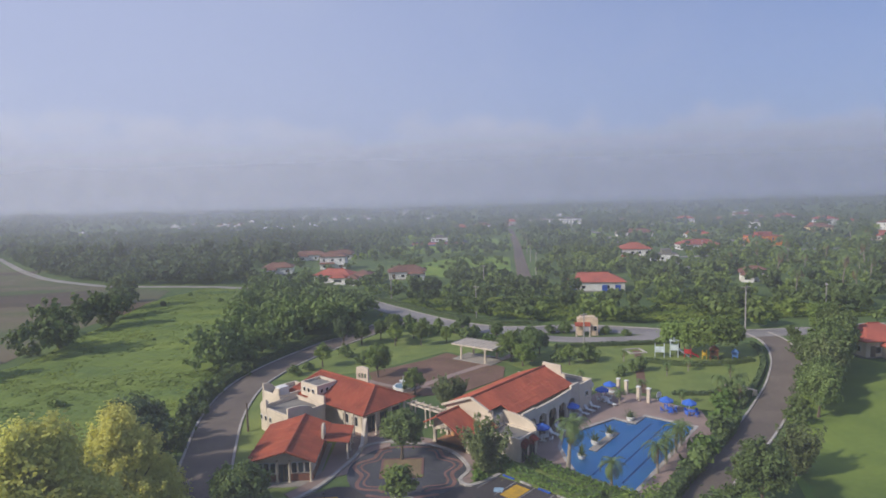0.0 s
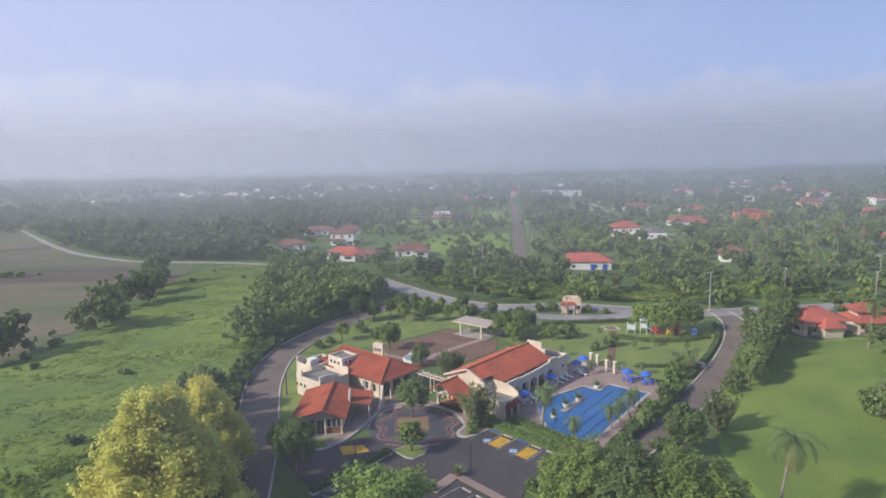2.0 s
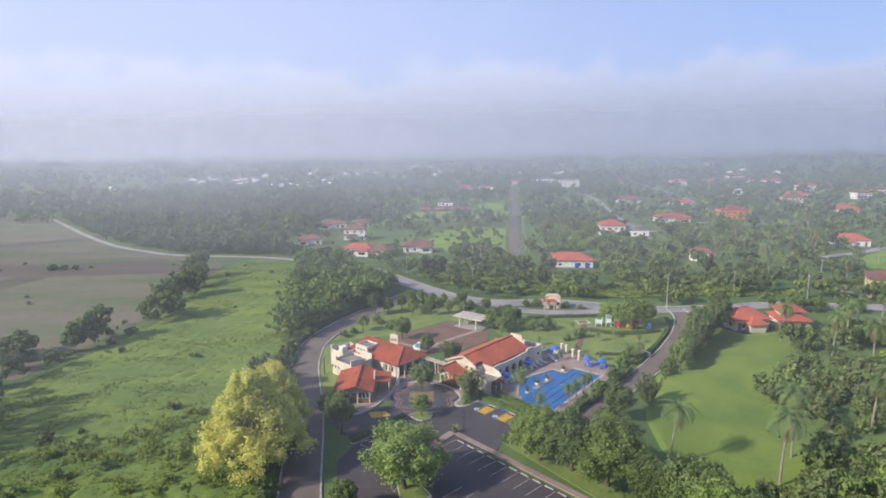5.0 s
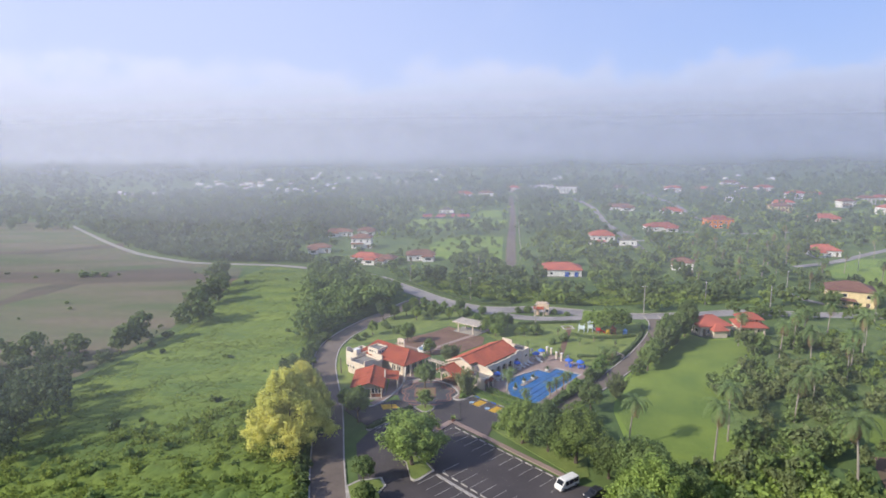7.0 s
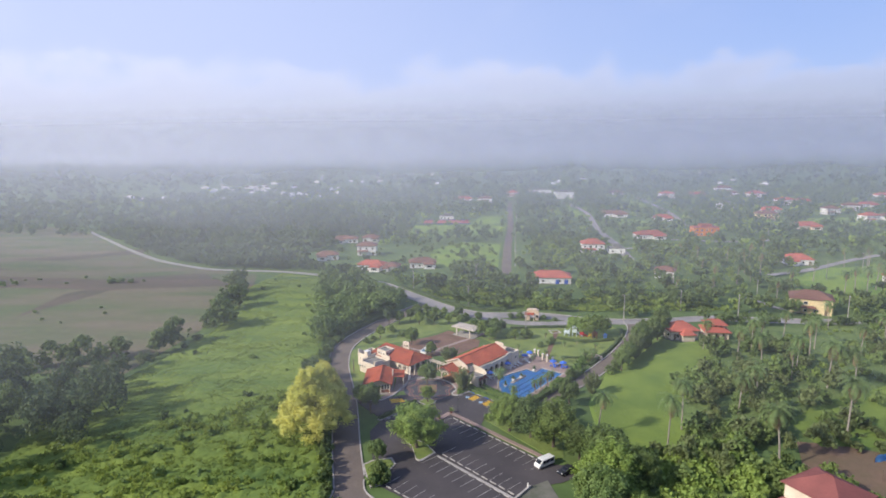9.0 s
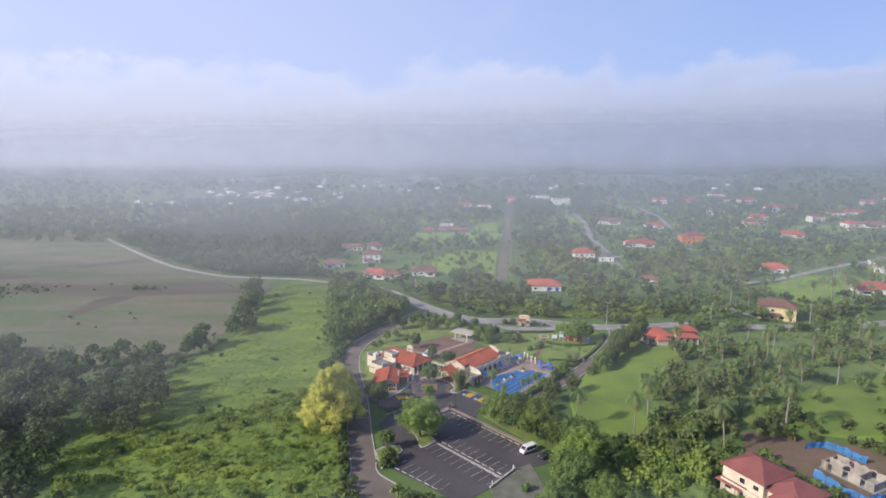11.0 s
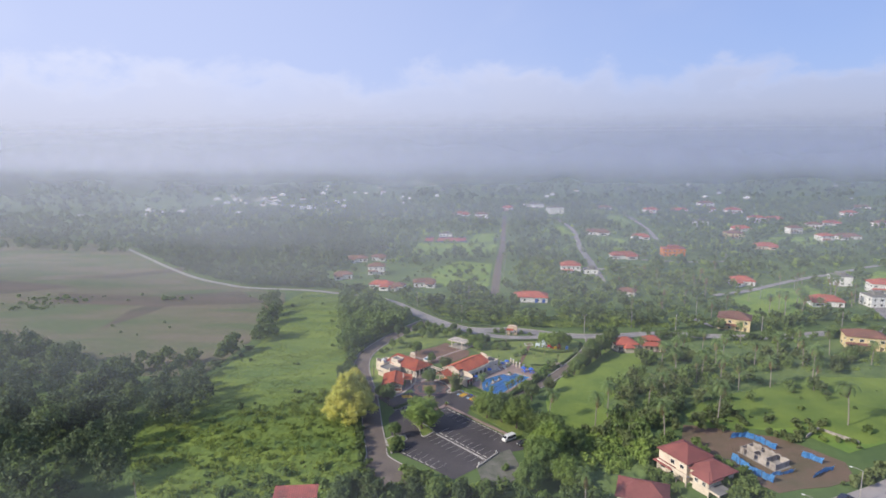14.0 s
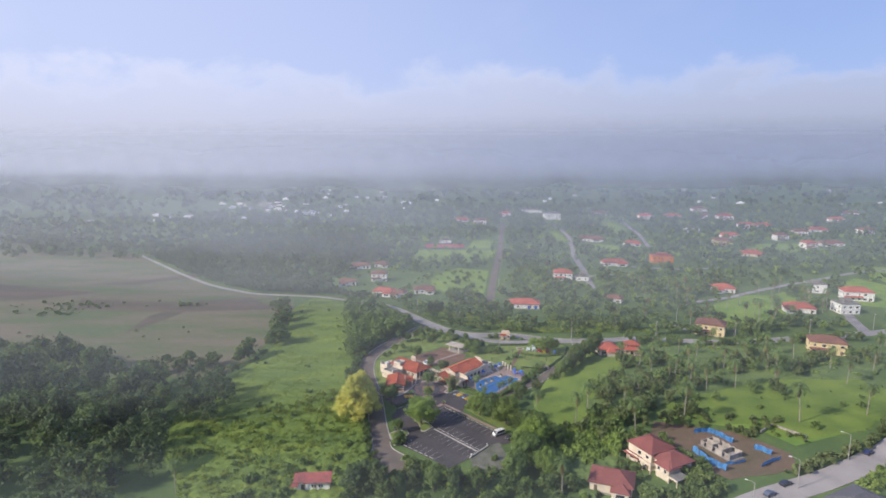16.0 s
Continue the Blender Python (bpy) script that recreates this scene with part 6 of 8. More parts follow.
e = thing("fountain", pose(-7.9, 104.7, 0.06), "tiered white stone fountain in the court", "fountain")
bm = bmesh.new()
tube(bm, (0, 0, 0), (0, 0, 0.7), 1.9, 2.0, 8)
part("basin", bm, M_TRIMW, e)
bm = bmesh.new()
tube(bm, (0, 0, 0.7), (0, 0, 0.72), 1.7, 1.7, 8)
part("water", bm, mat("dull_basin_water", (0.16, 0.26, 0.32), 0.2, (0.12, 0.20, 0.26), 1, 4, 0.0), e)
bm = bmesh.new()
tube(bm, (0, 0, 0.7), (0, 0, 1.5), 0.22, 0.18, 10)
tube(bm, (0, 0, 1.4), (0, 0, 1.6), 0.4, 0.85, 12)
tube(bm, (0, 0, 1.6), (0, 0, 2.3), 0.12, 0.08, 8)
part("tier", bm, M_TRIMW, e)

e = thing("gatehouse", pose(34.3, 143.0, 0, 0, 0, -8), "small cream gatehouse with an arch and a red tiled canopy", "gatehouse")
bm = bmesh.new()
curve_wall(bm, -2.4, 2.4, -1.3, 1.3, lambda q: 4.5 if abs(q) < 1.9 else 4.1, [(-1.0, 1.0, 2.0, 0.9)])
part("wall", bm, mat("peach_render", (0.72, 0.55, 0.38), 0.85), e)
bm = bmesh.new()
roof_plane(bm, [(-3.1, -2.6, 2.6), (0.6, -2.6, 2.6), (0.6, -1.25, 3.3), (-3.1, -1.25, 3.3)])
part("canopy", bm, M_ROOF, e)
for a in (-2.8, 0.4):
    column(e, a, -2.4, 2.5, 0.12)
dark_opening(e, "window", 1.75, -1.33, 1.8, 0.8, 1.2, -90)

PM = {k: mat(k + "_enamel", c, 0.5) for k, c in dict(red=(0.50, 0.05, 0.05), yellow=(0.72, 0.45, 0.04), blue=(0.10, 0.22, 0.50), pale=(0.66, 0.74, 0.76), brown=(0.26, 0.11, 0.06)).items()}


def play_tower(x, y, rot, m, w, h, label, roof=False, slide=0):
    """A square play tower: four posts, a deck, rails and panels, perhaps a roof and a slide."""
    e = thing("play_tower", pose(x, y, H(x, y), 0, 0, rot), label, "playground", "playground towers")
    for a in (-w, w):
        for b in (-w, w):
            bm = bmesh.new()
            tube(bm, (a, b, -0.2), (a, b, h), 0.08, 0.08, 8)
            part("post", bm, m, e)
    part("deck", bbox(-w, w, -w, w, h * 0.42, h * 0.42 + 0.12, 0.02), m, e)
    for b in (-w, w):
        part("panel", bbox(-w, w, b - 0.04, b + 0.04, h * 0.46, h * 0.72, 0.01), m, e)
    for k in range(4):
        part("rung", bbox(-w - 0.05, -w + 0.05, -w, w, 0.3 + 0.3 * k, 0.36 + 0.3 * k, 0), m, e)
    if roof:
        bm = bmesh.new()
        hip_roof(bm, -w, w, -w, w, h, 0.7, 0.2)
        part("roof", bm, m, e)
    if slide:
        bm = bmesh.new()
        z = h * 0.44
        for q in ([(w, -0.45, z), (w, 0.45, z), (w + slide, 0.45, 0.15), (w + slide, -0.45, 0.15)], [(w, -0.45, z + 0.3), (w, -0.45, z), (w + slide, -0.45, 0.15), (w + slide, -0.45, 0.4)], [(w, 0.45, z), (w, 0.45, z + 0.3), (w + slide, 0.45, 0.4), (w + slide, 0.45, 0.15)]):
            bm.faces.new([bm.verts.new(p) for p in q])
        bmesh.ops.solidify(bm, geom=bm.faces[:], thickness=0.06)
        part("slide", bm, m, e)


play_tower(44.4, 122.2, -20, PM["pale"], 0.9, 2.6, "pale blue-white climbing frame on the lawn")
play_tower(47.2, 121.6, -20, PM["pale"], 0.75, 3.6, "tall pale play tower with a slide on the lawn", True, 2.2)
play_tower(49.6, 120.6, -20, PM["red"], 0.6, 2.1, "red play tower beside the spreading tree", False, 1.6)
play_tower(52.3, 118.8, -25, PM["yellow"], 0.4, 1.7, "yellow climbing frame under the spreading tree")
play_tower(53.9, 118.0, -25, PM["brown"], 0.7, 2.1, "brown wooden play tower under the spreading tree", True)
play_tower(57.2, 116.2, -30, PM["blue"], 0.45, 1.7, "dark blue play hut under the spreading tree", True)

e = thing("garden_wall", pose(49.6, 98.6, 0.1, 0, 0, -48), "low curved cream wall at the lawn corner", "wall")
bm = bmesh.new()
curve_wall(bm, -2.6, 2.6, -0.25, 0.25, lambda q: 1.35 - 0.4 * abs(q) / 2.6)
part("wall", bm, M_WHITE, e)
part("coping", bbox(-2.2, 2.2, -0.9, -0.3, 0, 0.55, 0.03), M_WHITE, e)
e = thing("stone_frame", pose(40.6, 126.4, 0.05, 0, 0, 8), "square frame of pale stone set in the lawn", "paving")
for a in range(4):
    part("stone", bbox(-1.9, 1.5, -1.9, -1.5, 0, 0.2, 0.02), M_KERB, e).matrix_local = pose(0, 0, 0, 0, 0, 90 * a)
e = thing("barrier", pose(10.7, 13.4, 0, 0, 0, 51), "low white barrier wall across the end of the car park", "barrier")
part("wall", bbox(0, 11.2, -0.25, 0.25, -0.1, 0.5, 0.03), M_KERB, e)
for a in (1.0, 10.2):
    part("post", bbox(a - 0.12, a + 0.12, -0.12, 0.12, 0.5, 1.5, 0.02), M_TRIMW, e)


# ---- poles and lamps ----
def utility_pole(x, y, h, arm=1.0, rot=0, wood=False):
    e = thing("utility_pole", pose(x, y, H(x, y), 0, 0, rot), "%s utility pole with a cross arm" % ("weathered wooden" if wood else "grey concrete"), "utility pole", "utility poles")
    bm = bmesh.new()
    tube(bm, (0, 0, -0.5), (0, 0, h), 0.19, 0.12, 8)
    part("post", bm, M_WOOD if wood else M_POLE, e)
    if arm:
        part("cross_arm", bbox(-arm, arm, -0.06, 0.06, h - 0.45, h - 0.3, 0), M_WOOD, e)
        for a in (-arm * 0.9, -arm * 0.4, arm * 0.4, arm * 0.9):
            bm = bmesh.new()
            tube(bm, (a, 0, h - 0.3), (a, 0, h - 0.08), 0.06, 0.04, 6)
            part("insulator", bm, M_TRIMW, e)
    return e


utility_pole(70, 137.6, 10.9, 1.1, 10)
utility_pole(29.4, 125.6, 8.8, 0.7, 20)
utility_pole(8.5, 164.6, 9.2, 0.9, -30)
utility_pole(-17.8, 194.2, 9.6, 0.9, -30)
utility_pole(14, 214, 9, 0.8, 5)
utility_pole(-30.2, 87.0, 4.4, 0, 0, True)
for k in range(9):
    y = 250 + 52 * k
    i = min(range(len(LONG_ROAD)), key=lambda j: abs(LONG_ROAD[j][1] - y))
    utility_pole(LONG_ROAD[i][0] + 5.2, y, 9.5, 0.9, 0)
for x, y in ((118, 143), (160, 139.5), (205, 147), (98, 152), (248, 158), (140, 172), (196, 212), (230, 235), (250, 262), (130, 300), (175, 330), (232, 340)):
    utility_pole(x, y, 9, 0.9, 80)


def street_lamp(x, y, h, rot, reach=1.6):
    e = thing("street_lamp", pose(x, y, H(x, y), 0, 0, rot), "tall grey street lamp with a curved arm", "street lamp", "street lamps")
    bm = bmesh.new()
    tube(bm, (0, 0, -0.4), (0, 0, h), 0.15, 0.09, 8)
    part("post", bm, M_POLE, e)
    bm = bmesh.new()
    tube(bm, (0, 0, h - 0.1), (reach * 0.5, 0, h + 0.35), 0.06, 0.06, 6)
    tube(bm, (reach * 0.5, 0, h + 0.35), (reach, 0, h + 0.45), 0.06, 0.05, 6)
    part("arm", bm, M_POLE, e)
    part("lamp_head", bbox(reach - 0.1, reach + 0.7, -0.14, 0.14, h + 0.36, h + 0.54, 0.03), M_TRIMW, e)
    return e


street_lamp(110.6, -8.4, 9.5, 150, 2.4)
street_lamp(92.0, -18.6, 8.0, 150, 2.0)
street_lamp(137, 8.6, 9.0, 150, 2.2)
for x, y, h in ((2.8, 58.4, 3.6), (-13.4, 60.6, 3.4), (-9.4, 41.0, 3.8)):
    e = thing("garden_lamp", pose(x, y, 0.1), "dark slim garden lamp post with a round head", "lamp", "garden lamps")
    bm = bmesh.new()
    tube(bm, (0, 0, 0), (0, 0, h), 0.07, 0.05, 8)
    part("post", bm, M_GLASS, e)
    bm = bmesh.new()
    bmesh.ops.create_icosphere(bm, subdivisions=2, radius=0.15, matrix=pose(0, 0, h + 0.1))
    part("globe", bm, M_GLASS, e)


# ---- vehicles ----
def vehicle(x, y, rot, L, W, Hh, colour, label, category, van=False):
    paint = mat("car_paint", colour, 0.3, tuple(c * 0.9 for c in colour), 0.5, 4, 0.0, spec=0.5)
    e = thing("van" if van else "car", pose(x, y, H(x, y) + 0.07, 0, 0, rot), label, category, "parked vehicles")
    h = L / 2
    if van:
        prof = [(-h, 0.35), (h, 0.35), (h, 0.95), (h - 0.35, 1.15), (h - 0.95, Hh - 0.08), (h - 1.3, Hh), (-h + 0.15, Hh), (-h, Hh - 0.2)]
    else:
        prof = [(-h, 0.35), (h, 0.35), (h, 0.72), (h - 0.2, 0.85), (h - 1.15, 0.95), (h - 1.8, Hh), (-h + 1.0, Hh), (-h + 0.35, 1.0), (-h, 0.92)]
    bm = bmesh.new()
    a = [bm.verts.new((px, -W / 2, pz)) for px, pz in prof]
    b = [bm.verts.new((px, W / 2, pz)) for px, pz in prof]
    n = len(prof)
    bm.faces.new(a)
    bm.faces.new(b[::-1])
    for i in range(n):
        bm.faces.new((a[i], b[i], b[(i + 1) % n], a[(i + 1) % n]))
    bmesh.ops.recalc_face_normals(bm, faces=bm.faces[:])
    bmesh.ops.bevel(bm, geom=bm.edges[:], offset=0.06, segments=2, affect="EDGES")
    part("body", bm, paint, e)
    zt, zb = Hh - 0.16, 0.98
    for s in (-1, 1):
        if van:
            spans = [(h - 2.0, h - 1.15), (h - 3.2, h - 2.1), (-h + 0.25, h - 3.3)]
        else:
            spans = [(-h + 1.05, -0.15), (-0.05, h - 1.85)]
        for p, q in spans:
            part("side_window", bbox(p, q, s * W / 2 - 0.02, s * W / 2 + 0.015, zb + 0.02, zt, 0), M_GLASS, e)
        for wx in (-h + 0.8, h - 0.85):
            bm = bmesh.new()
            tube(bm, (wx, s * (W / 2 - 0.2), 0.32), (wx, s * (W / 2 + 0.02), 0.32), 0.32, 0.32, 14)
            wheel = part("wheel", bm, mat("tyre_rubber", (0.02, 0.02, 0.02), 0.9), e)
            bm = bmesh.new()
            tube(bm, (wx, s * (W / 2 + 0.0), 0.32), (wx, s * (W / 2 + 0.035), 0.32), 0.19, 0.17, 10)
            part("rim", bm, M_POLE, wheel)
        part("headlight", bbox(h - 0.08, h + 0.02, s * W * 0.36 - 0.16, s * W * 0.36 + 0.16, 0.62, 0.78, 0.01), M_TRIMW, e)
        part("tail_light", bbox(-h - 0.02, -h + 0.06, s * W * 0.4 - 0.1, s * W * 0.4 + 0.1, 0.7, 0.95, 0.01), M_REDBAND, e)
    bm = bmesh.new()
    p0, p1 = ((h - 0.40, 1.17), (h - 0.93, Hh - 0.12)) if van else ((h - 1.2, 0.98), (h - 1.78, Hh - 0.05))
    d = 0.03
    v = [bm.verts.new(p) for p in ((p0[0] + d, -W / 2 + 0.15, p0[1] + d), (p0[0] + d, W / 2 - 0.15, p0[1] + d), (p1[0] + d, W / 2 - 0.2, p1[1] + d), (p1[0] + d, -W / 2 + 0.2, p1[1] + d))]
    bm.faces.new(v)
    bmesh.ops.solidify(bm, geom=bm.faces[:], thickness=0.02)
    part("windscreen", bm, M_GLASS, e)
    part("rear_window", bbox(-h - 0.015, -h + 0.02, -W / 2 + 0.25, W / 2 - 0.25, 1.05 if van else 0.7, Hh - 0.25 if van else 0.86, 0), M_GLASS, e)
    part("bumper", bbox(h - 0.1, h + 0.06, -W / 2 + 0.05, W / 2 - 0.05, 0.32, 0.52, 0.02), M_TRIMW if van else M_GLASS, e)
    return e


vehicle(22.0, 30.6, 215, 4.7, 1.8, 2.0, (0.78, 0.76, 0.70), "white passenger van parked in the last bay", "van", True)
vehicle(26.4, 27.6, 213, 4.2, 1.7, 1.45, (0.03, 0.032, 0.04), "dark car parked beside the trees", "car")
vehicle(108.0, -6.6, 25, 4.4, 1.75, 1.5, (0.02, 0.025, 0.05), "dark blue car parked on the street", "car")
vehicle(146.4, 12.6, 30, 4.4, 1.75, 1.5, (0.02, 0.03, 0.10), "dark blue car on the street", "car")
vehicle(100.2, -12.2, 28, 4.4, 1.75, 1.5, (0.10, 0.12, 0.17), "grey-blue car parked at the street edge", "car")

# ---- village houses ----
ORANGE = mat("orange_paint", (0.72, 0.22, 0.04), 0.8)
YELLOWP = mat("pale_yellow_paint", (0.75, 0.60, 0.33), 0.8, (0.62, 0.49, 0.27))
blue_house = house(52.5, 210, 20, 11, -6, 1, M_ROOFR, M_TRIMW, "low white house with blue doors and a bright red hipped roof", rise=2.6, porch=False)
for a in (-7.6, 3.2, 7.6):
    part("door", bbox(a - 0.9, a + 0.9, -5.62, -5.5, 0.1, 2.4, 0), M_BLUEMARK, blue_house, "bright blue painted door")
house_a = house(71.2, 8.7, 10.2, 9.8, -63, 2, M_ROOFA, M_WHITE, "two-storey cream house with a dark red hipped roof", rise=2.6)
house_a.matrix_world = pose(71.2, 8.7, H(71.2, 8.7) - 0.6, 0, 0, -63)
bm = bmesh.new()
hip_roof(bm, 4.2, 12.4, -3.6, 5.6, 5.4, 2.3, 0.7)
part("rear_roof", bm, M_ROOFA, house_a)
part("rear_wall", bbox(5.1, 12.2, -3.4, 5.4, -0.6, 5.3, 0), M_WHITE, house_a)
bm = bmesh.new()
hip_roof(bm, 7.2, 12.8, -5.2, -0.4, 4.9, 1.5, 0.5)
part("corner_roof", bm, M_ROOFA, house_a)
part("corner_wall", bbox(7.4, 12.6, -5.0, -3.3, -0.6, 4.8, 0), M_WHITE, house_a)
for a in (8.6, 11.2):
    dark_opening(house_a, "window", a, -5.03, 3.6, 1.1, 1.2, -90)
for a in (6.6, 9.2):
    dark_opening(house_a, "window", a, 5.43, 3.8, 1.1, 1.2, 90)
part("balcony", bbox(-4.4, 6.4, -6.4, -4.8, 2.9, 3.15, 0.03), M_WHITE, house_a)
part("balustrade", bbox(-4.4, 6.4, -6.4, -6.25, 3.15, 3.95, 0), M_WHITE, house_a)
for a in (-4.2, -0.8, 2.8, 6.2):
    part("pillar", bbox(a - 0.15, a + 0.15, -6.35, -6.05, 0, 2.9, 0), M_WHITE, house_a)
part("canopy", bbox(12.7, 16.6, -5.6, -0.4, 3.0, 3.3, 0.03), M_ROOFFLAT, house_a, "flat grey concrete carport roof")
part("canopy_edge", bbox(12.65, 16.7, -5.7, -5.6, 2.8, 3.34, 0), M_WHITE, house_a)
for a, b in ((16.3, -5.3), (16.3, -0.8), (13.0, -5.3)):
    part("carport_post", bbox(a - 0.16, a + 0.16, b - 0.16, b + 0.16, -0.3, 3.0, 0), M_WHITE, house_a)
house(55, -4.5, 12.6, 9.6, -20, 1, M_ROOFA, M_WHITE, "small house with a brown-red hipped roof among trees", rise=2.6)
house(83.5, 115, 10, 8.4, 6, 1, M_ROOFR, M_WHITE, "cream house with a red tiled roof beside the road", rise=2.4, wing=(0.5, 2.2, 2.5))
HOUSE_SPOTS.append((95.8, 114, 7.5))
arch_house = thing("house", pose(95.8, 114, H(95.8, 114), 0, 0, -8), "cream house with an arcade and a two-tiered red tiled roof", "house", "village houses")
part("wall", bbox(-3.8, 3.8, -1.6, 4.0, -0.6, 3.0, 0), M_WHITE, arch_house)
bm = bmesh.new()
curve_wall(bm, -3.8, 3.8, -3.6, -3.3, lambda q: 3.0, [(-3.4, -1.4, 1.5, 0.9), (-1.0, 1.0, 1.5, 0.9), (1.4, 3.4, 1.5, 0.9)])
part("arcade", bm, M_WHITE, arch_house)
for v in (-3.3, 3.3):
    dark_opening(arch_house, "window", v * 0.7, -1.63, 1.5, 1.2, 1.3, -90)
dark_opening(arch_house, "door", 0, -1.63, 1.15, 1.1, 2.2, -90)
part("porch_floor", bbox(-3.8, 3.8, -3.7, -1.6, -0.4, 0.12, 0), M_PAVE, arch_house)
bm = bmesh.new()
hip_roof(bm, -3.8, 3.8, -3.6, 4.0, 3.06, 1.9, 0.8)
part("lower_roof", bm, M_ROOFR, arch_house)
part("upper_wall", bbox(-3.0, 3.0, -1.4, 2.8, 3.1, 5.0, 0), M_WHITE, arch_house)
for v in (-1.8, 0.0, 1.8):
    dark_opening(arch_house, "window", v, -1.43, 4.55, 0.9, 0.5, -90)
bm = bmesh.new()
hip_roof(bm, -3.0, 3.0, -1.4, 2.8, 5.06, 1.6, 0.9)
part("upper_roof", bm, M_ROOFR, arch_house)
house(151, 150, 15, 11, -28, 2, M_ROOFB, YELLOWP, "two-storey yellow house with a brown roof")
house(195, 116, 16, 10, -20, 2, M_ROOFB, YELLOWP, "pale yellow house half hidden by palms")
house(228, 199, 18, 11, -18, 1, M_ROOFR, M_TRIMW, "white house with an orange-red hipped roof")
house(203, 252, 15, 11, -12, 1, M_ROOFR, M_TRIMW, "white house with a red roof")
house(116, 222, 10, 8, -25, 1, M_ROOFB, M_TRIMW, "white house with a weathered red roof among trees")
house(93, 292, 14, 11, -5, 2, M_ROOFR, M_TRIMW, "two-storey white house with a red hipped roof")
house(108, 290, 10, 8, -5, 1, M_ROOFFLAT, M_TRIMW, "low white flat-roofed house", roof="flat")
house(-45, 244, 15, 9, -12, 1, M_ROOFR, M_TRIMW, "white house with a terracotta roof")
house(-33, 239, 8, 8, -12, 1, M_ROOFB, M_TRIMW, "small white house with a terracotta roof")
house(-16, 250, 15, 9, 5, 1, M_ROOFB, M_TRIMW, "white house with a grey-brown roof")
house(-54, 290, 12, 9, 0, 2, M_ROOFB, M_TRIMW, "two-storey white house with a red-brown roof")
house(-77, 275, 13, 8, 8, 1, M_ROOFB, M_TRIMW, "small white house with a red roof")
house(-78, 345, 18, 8, 5, 1, M_ROOFB, M_TRIMW, "long white house with a dull red roof")
house(-60, 352, 12, 8, 5, 1, M_ROOFB, M_TRIMW, "small white house with a dull red roof")
house(200, 374, 19, 11, -3, 2, M_ROOFR, ORANGE, "orange painted house under construction", roof="flat")
house(152, 358, 22, 11, 0, 1, M_ROOFR, M_TRIMW, "house with a broad red roof")
house(303, 414, 20, 12, -6, 1, M_ROOFR, M_WHITE, "cream house with a red roof")
house(166, 520, 30, 12, -4, 1, M_ROOFB, M_TRIMW, "long white house with a red roof")
house(206, 486, 18, 10, -4, 1, M_ROOFR, M_TRIMW, "white house with a broad dull red roof")
house(92, 800, 16, 12, 0, 2, M_ROOFR, M_TRIMW, "distant white house with a pink-red roof")
house(160, 757, 26, 14, 0, 3, M_ROOFFLAT, M_TRIMW, "three-storey white block with balconies", roof="flat")
house(141, 856, 34, 10, 0, 2, M_ROOFFLAT, M_TRIMW, "long unfinished white frame building", roof="flat")
house(304, 752, 20, 12, 0, 2, M_ROOFR, M_TRIMW, "distant white house with a red roof")
house(305, 484, 18, 12, 0, 2, M_ROOFB, YELLOWP, "two-storey yellow house with a dark red roof")
house(312, 588, 16, 12, 0, 2, M_ROOFFLAT, M_TRIMW, "distant white flat-roofed house", roof="flat")
house(433, 865, 24, 14, 0, 2, M_ROOFB, M_TRIMW, "distant white two-storey house")
house(422, 740, 22, 14, 0, 2, M_ROOFR, M_TRIMW, "distant white house with a red roof")
house(-4, 508, 14, 8, 0, 1, M_ROOFFLAT, M_TRIMW, "low white clubroom beside the sports court", roof="flat")
for x, y, w, roof_m in ((357, 780, 26, M_ROOFR), (395, 752, 16, M_ROOFB), (400, 627, 20, M_ROOFR), (341, 546, 22, M_ROOFR), (390, 522, 14, M_ROOFB), (430, 553, 16, M_ROOFB), (476, 595, 22, M_ROOFR), (518, 566, 18, M_ROOFB), (423, 480, 24, M_ROOFB), (432, 645, 22, M_ROOFR), (17, 732, 24, M_ROOFR), (45, 692, 18, M_ROOFB), (252, 830, 24, M_ROOFB), (388, 462, 14, M_ROOFR), (658, 814, 30, M_ROOFB), (560, 690, 20, M_ROOFR), (256, 196, 12, M_ROOFFLAT), (269, 250, 12, M_ROOFFLAT), (284, 228, 18, M_ROOFR)):
    house(x, y, w, 11, random.Random(x).uniform(-15, 15), 2 if w < 21 else 1, roof_m, M_TRIMW, "distant white house with a dull red roof" if roof_m is not M_ROOFFLAT else "distant unfinished white house", roof="flat" if roof_m is M_ROOFFLAT else "hip", group="distant houses")
# far village on the plain
rr = random.Random(5)
base = []
for k in range(4):
    w = (8, 11, 7, 13)[k]
    base.append(house(-300 - 40 * k, 900 + 20 * k, w, 6, rr.uniform(-20, 20), 1, (M_ROOFFLAT, M_ROOFB, M_TRIMW, M_TRIMW)[k], M_TRIMW, "tiny distant white village house", roof="flat" if k % 2 else "hip", windows=False, group="far village"))
for cx_, cy_, n, sx, sy in ((-416, 1030, 14, 60, 60), (-460, 800, 8, 60, 30), (-330, 960, 10, 60, 60), (-215, 850, 8, 60, 30), (-223, 1220, 6, 60, 40), (-150, 1440, 6, 90, 60), (-20, 1700, 4, 80, 60), (300, 1150, 8, 200, 100), (620, 1000, 10, 180, 120), (-80, 1050, 5, 90, 80)):
    for k in range(n):
        x, y = rr.gauss(cx_, sx), rr.gauss(cy_, sy)
        HOUSE_SPOTS.append((x, y, 14))
        copy_thing(rr.choice(base), pose(x, y, H(x, y), 0, 0, rr.uniform(-30, 30)))

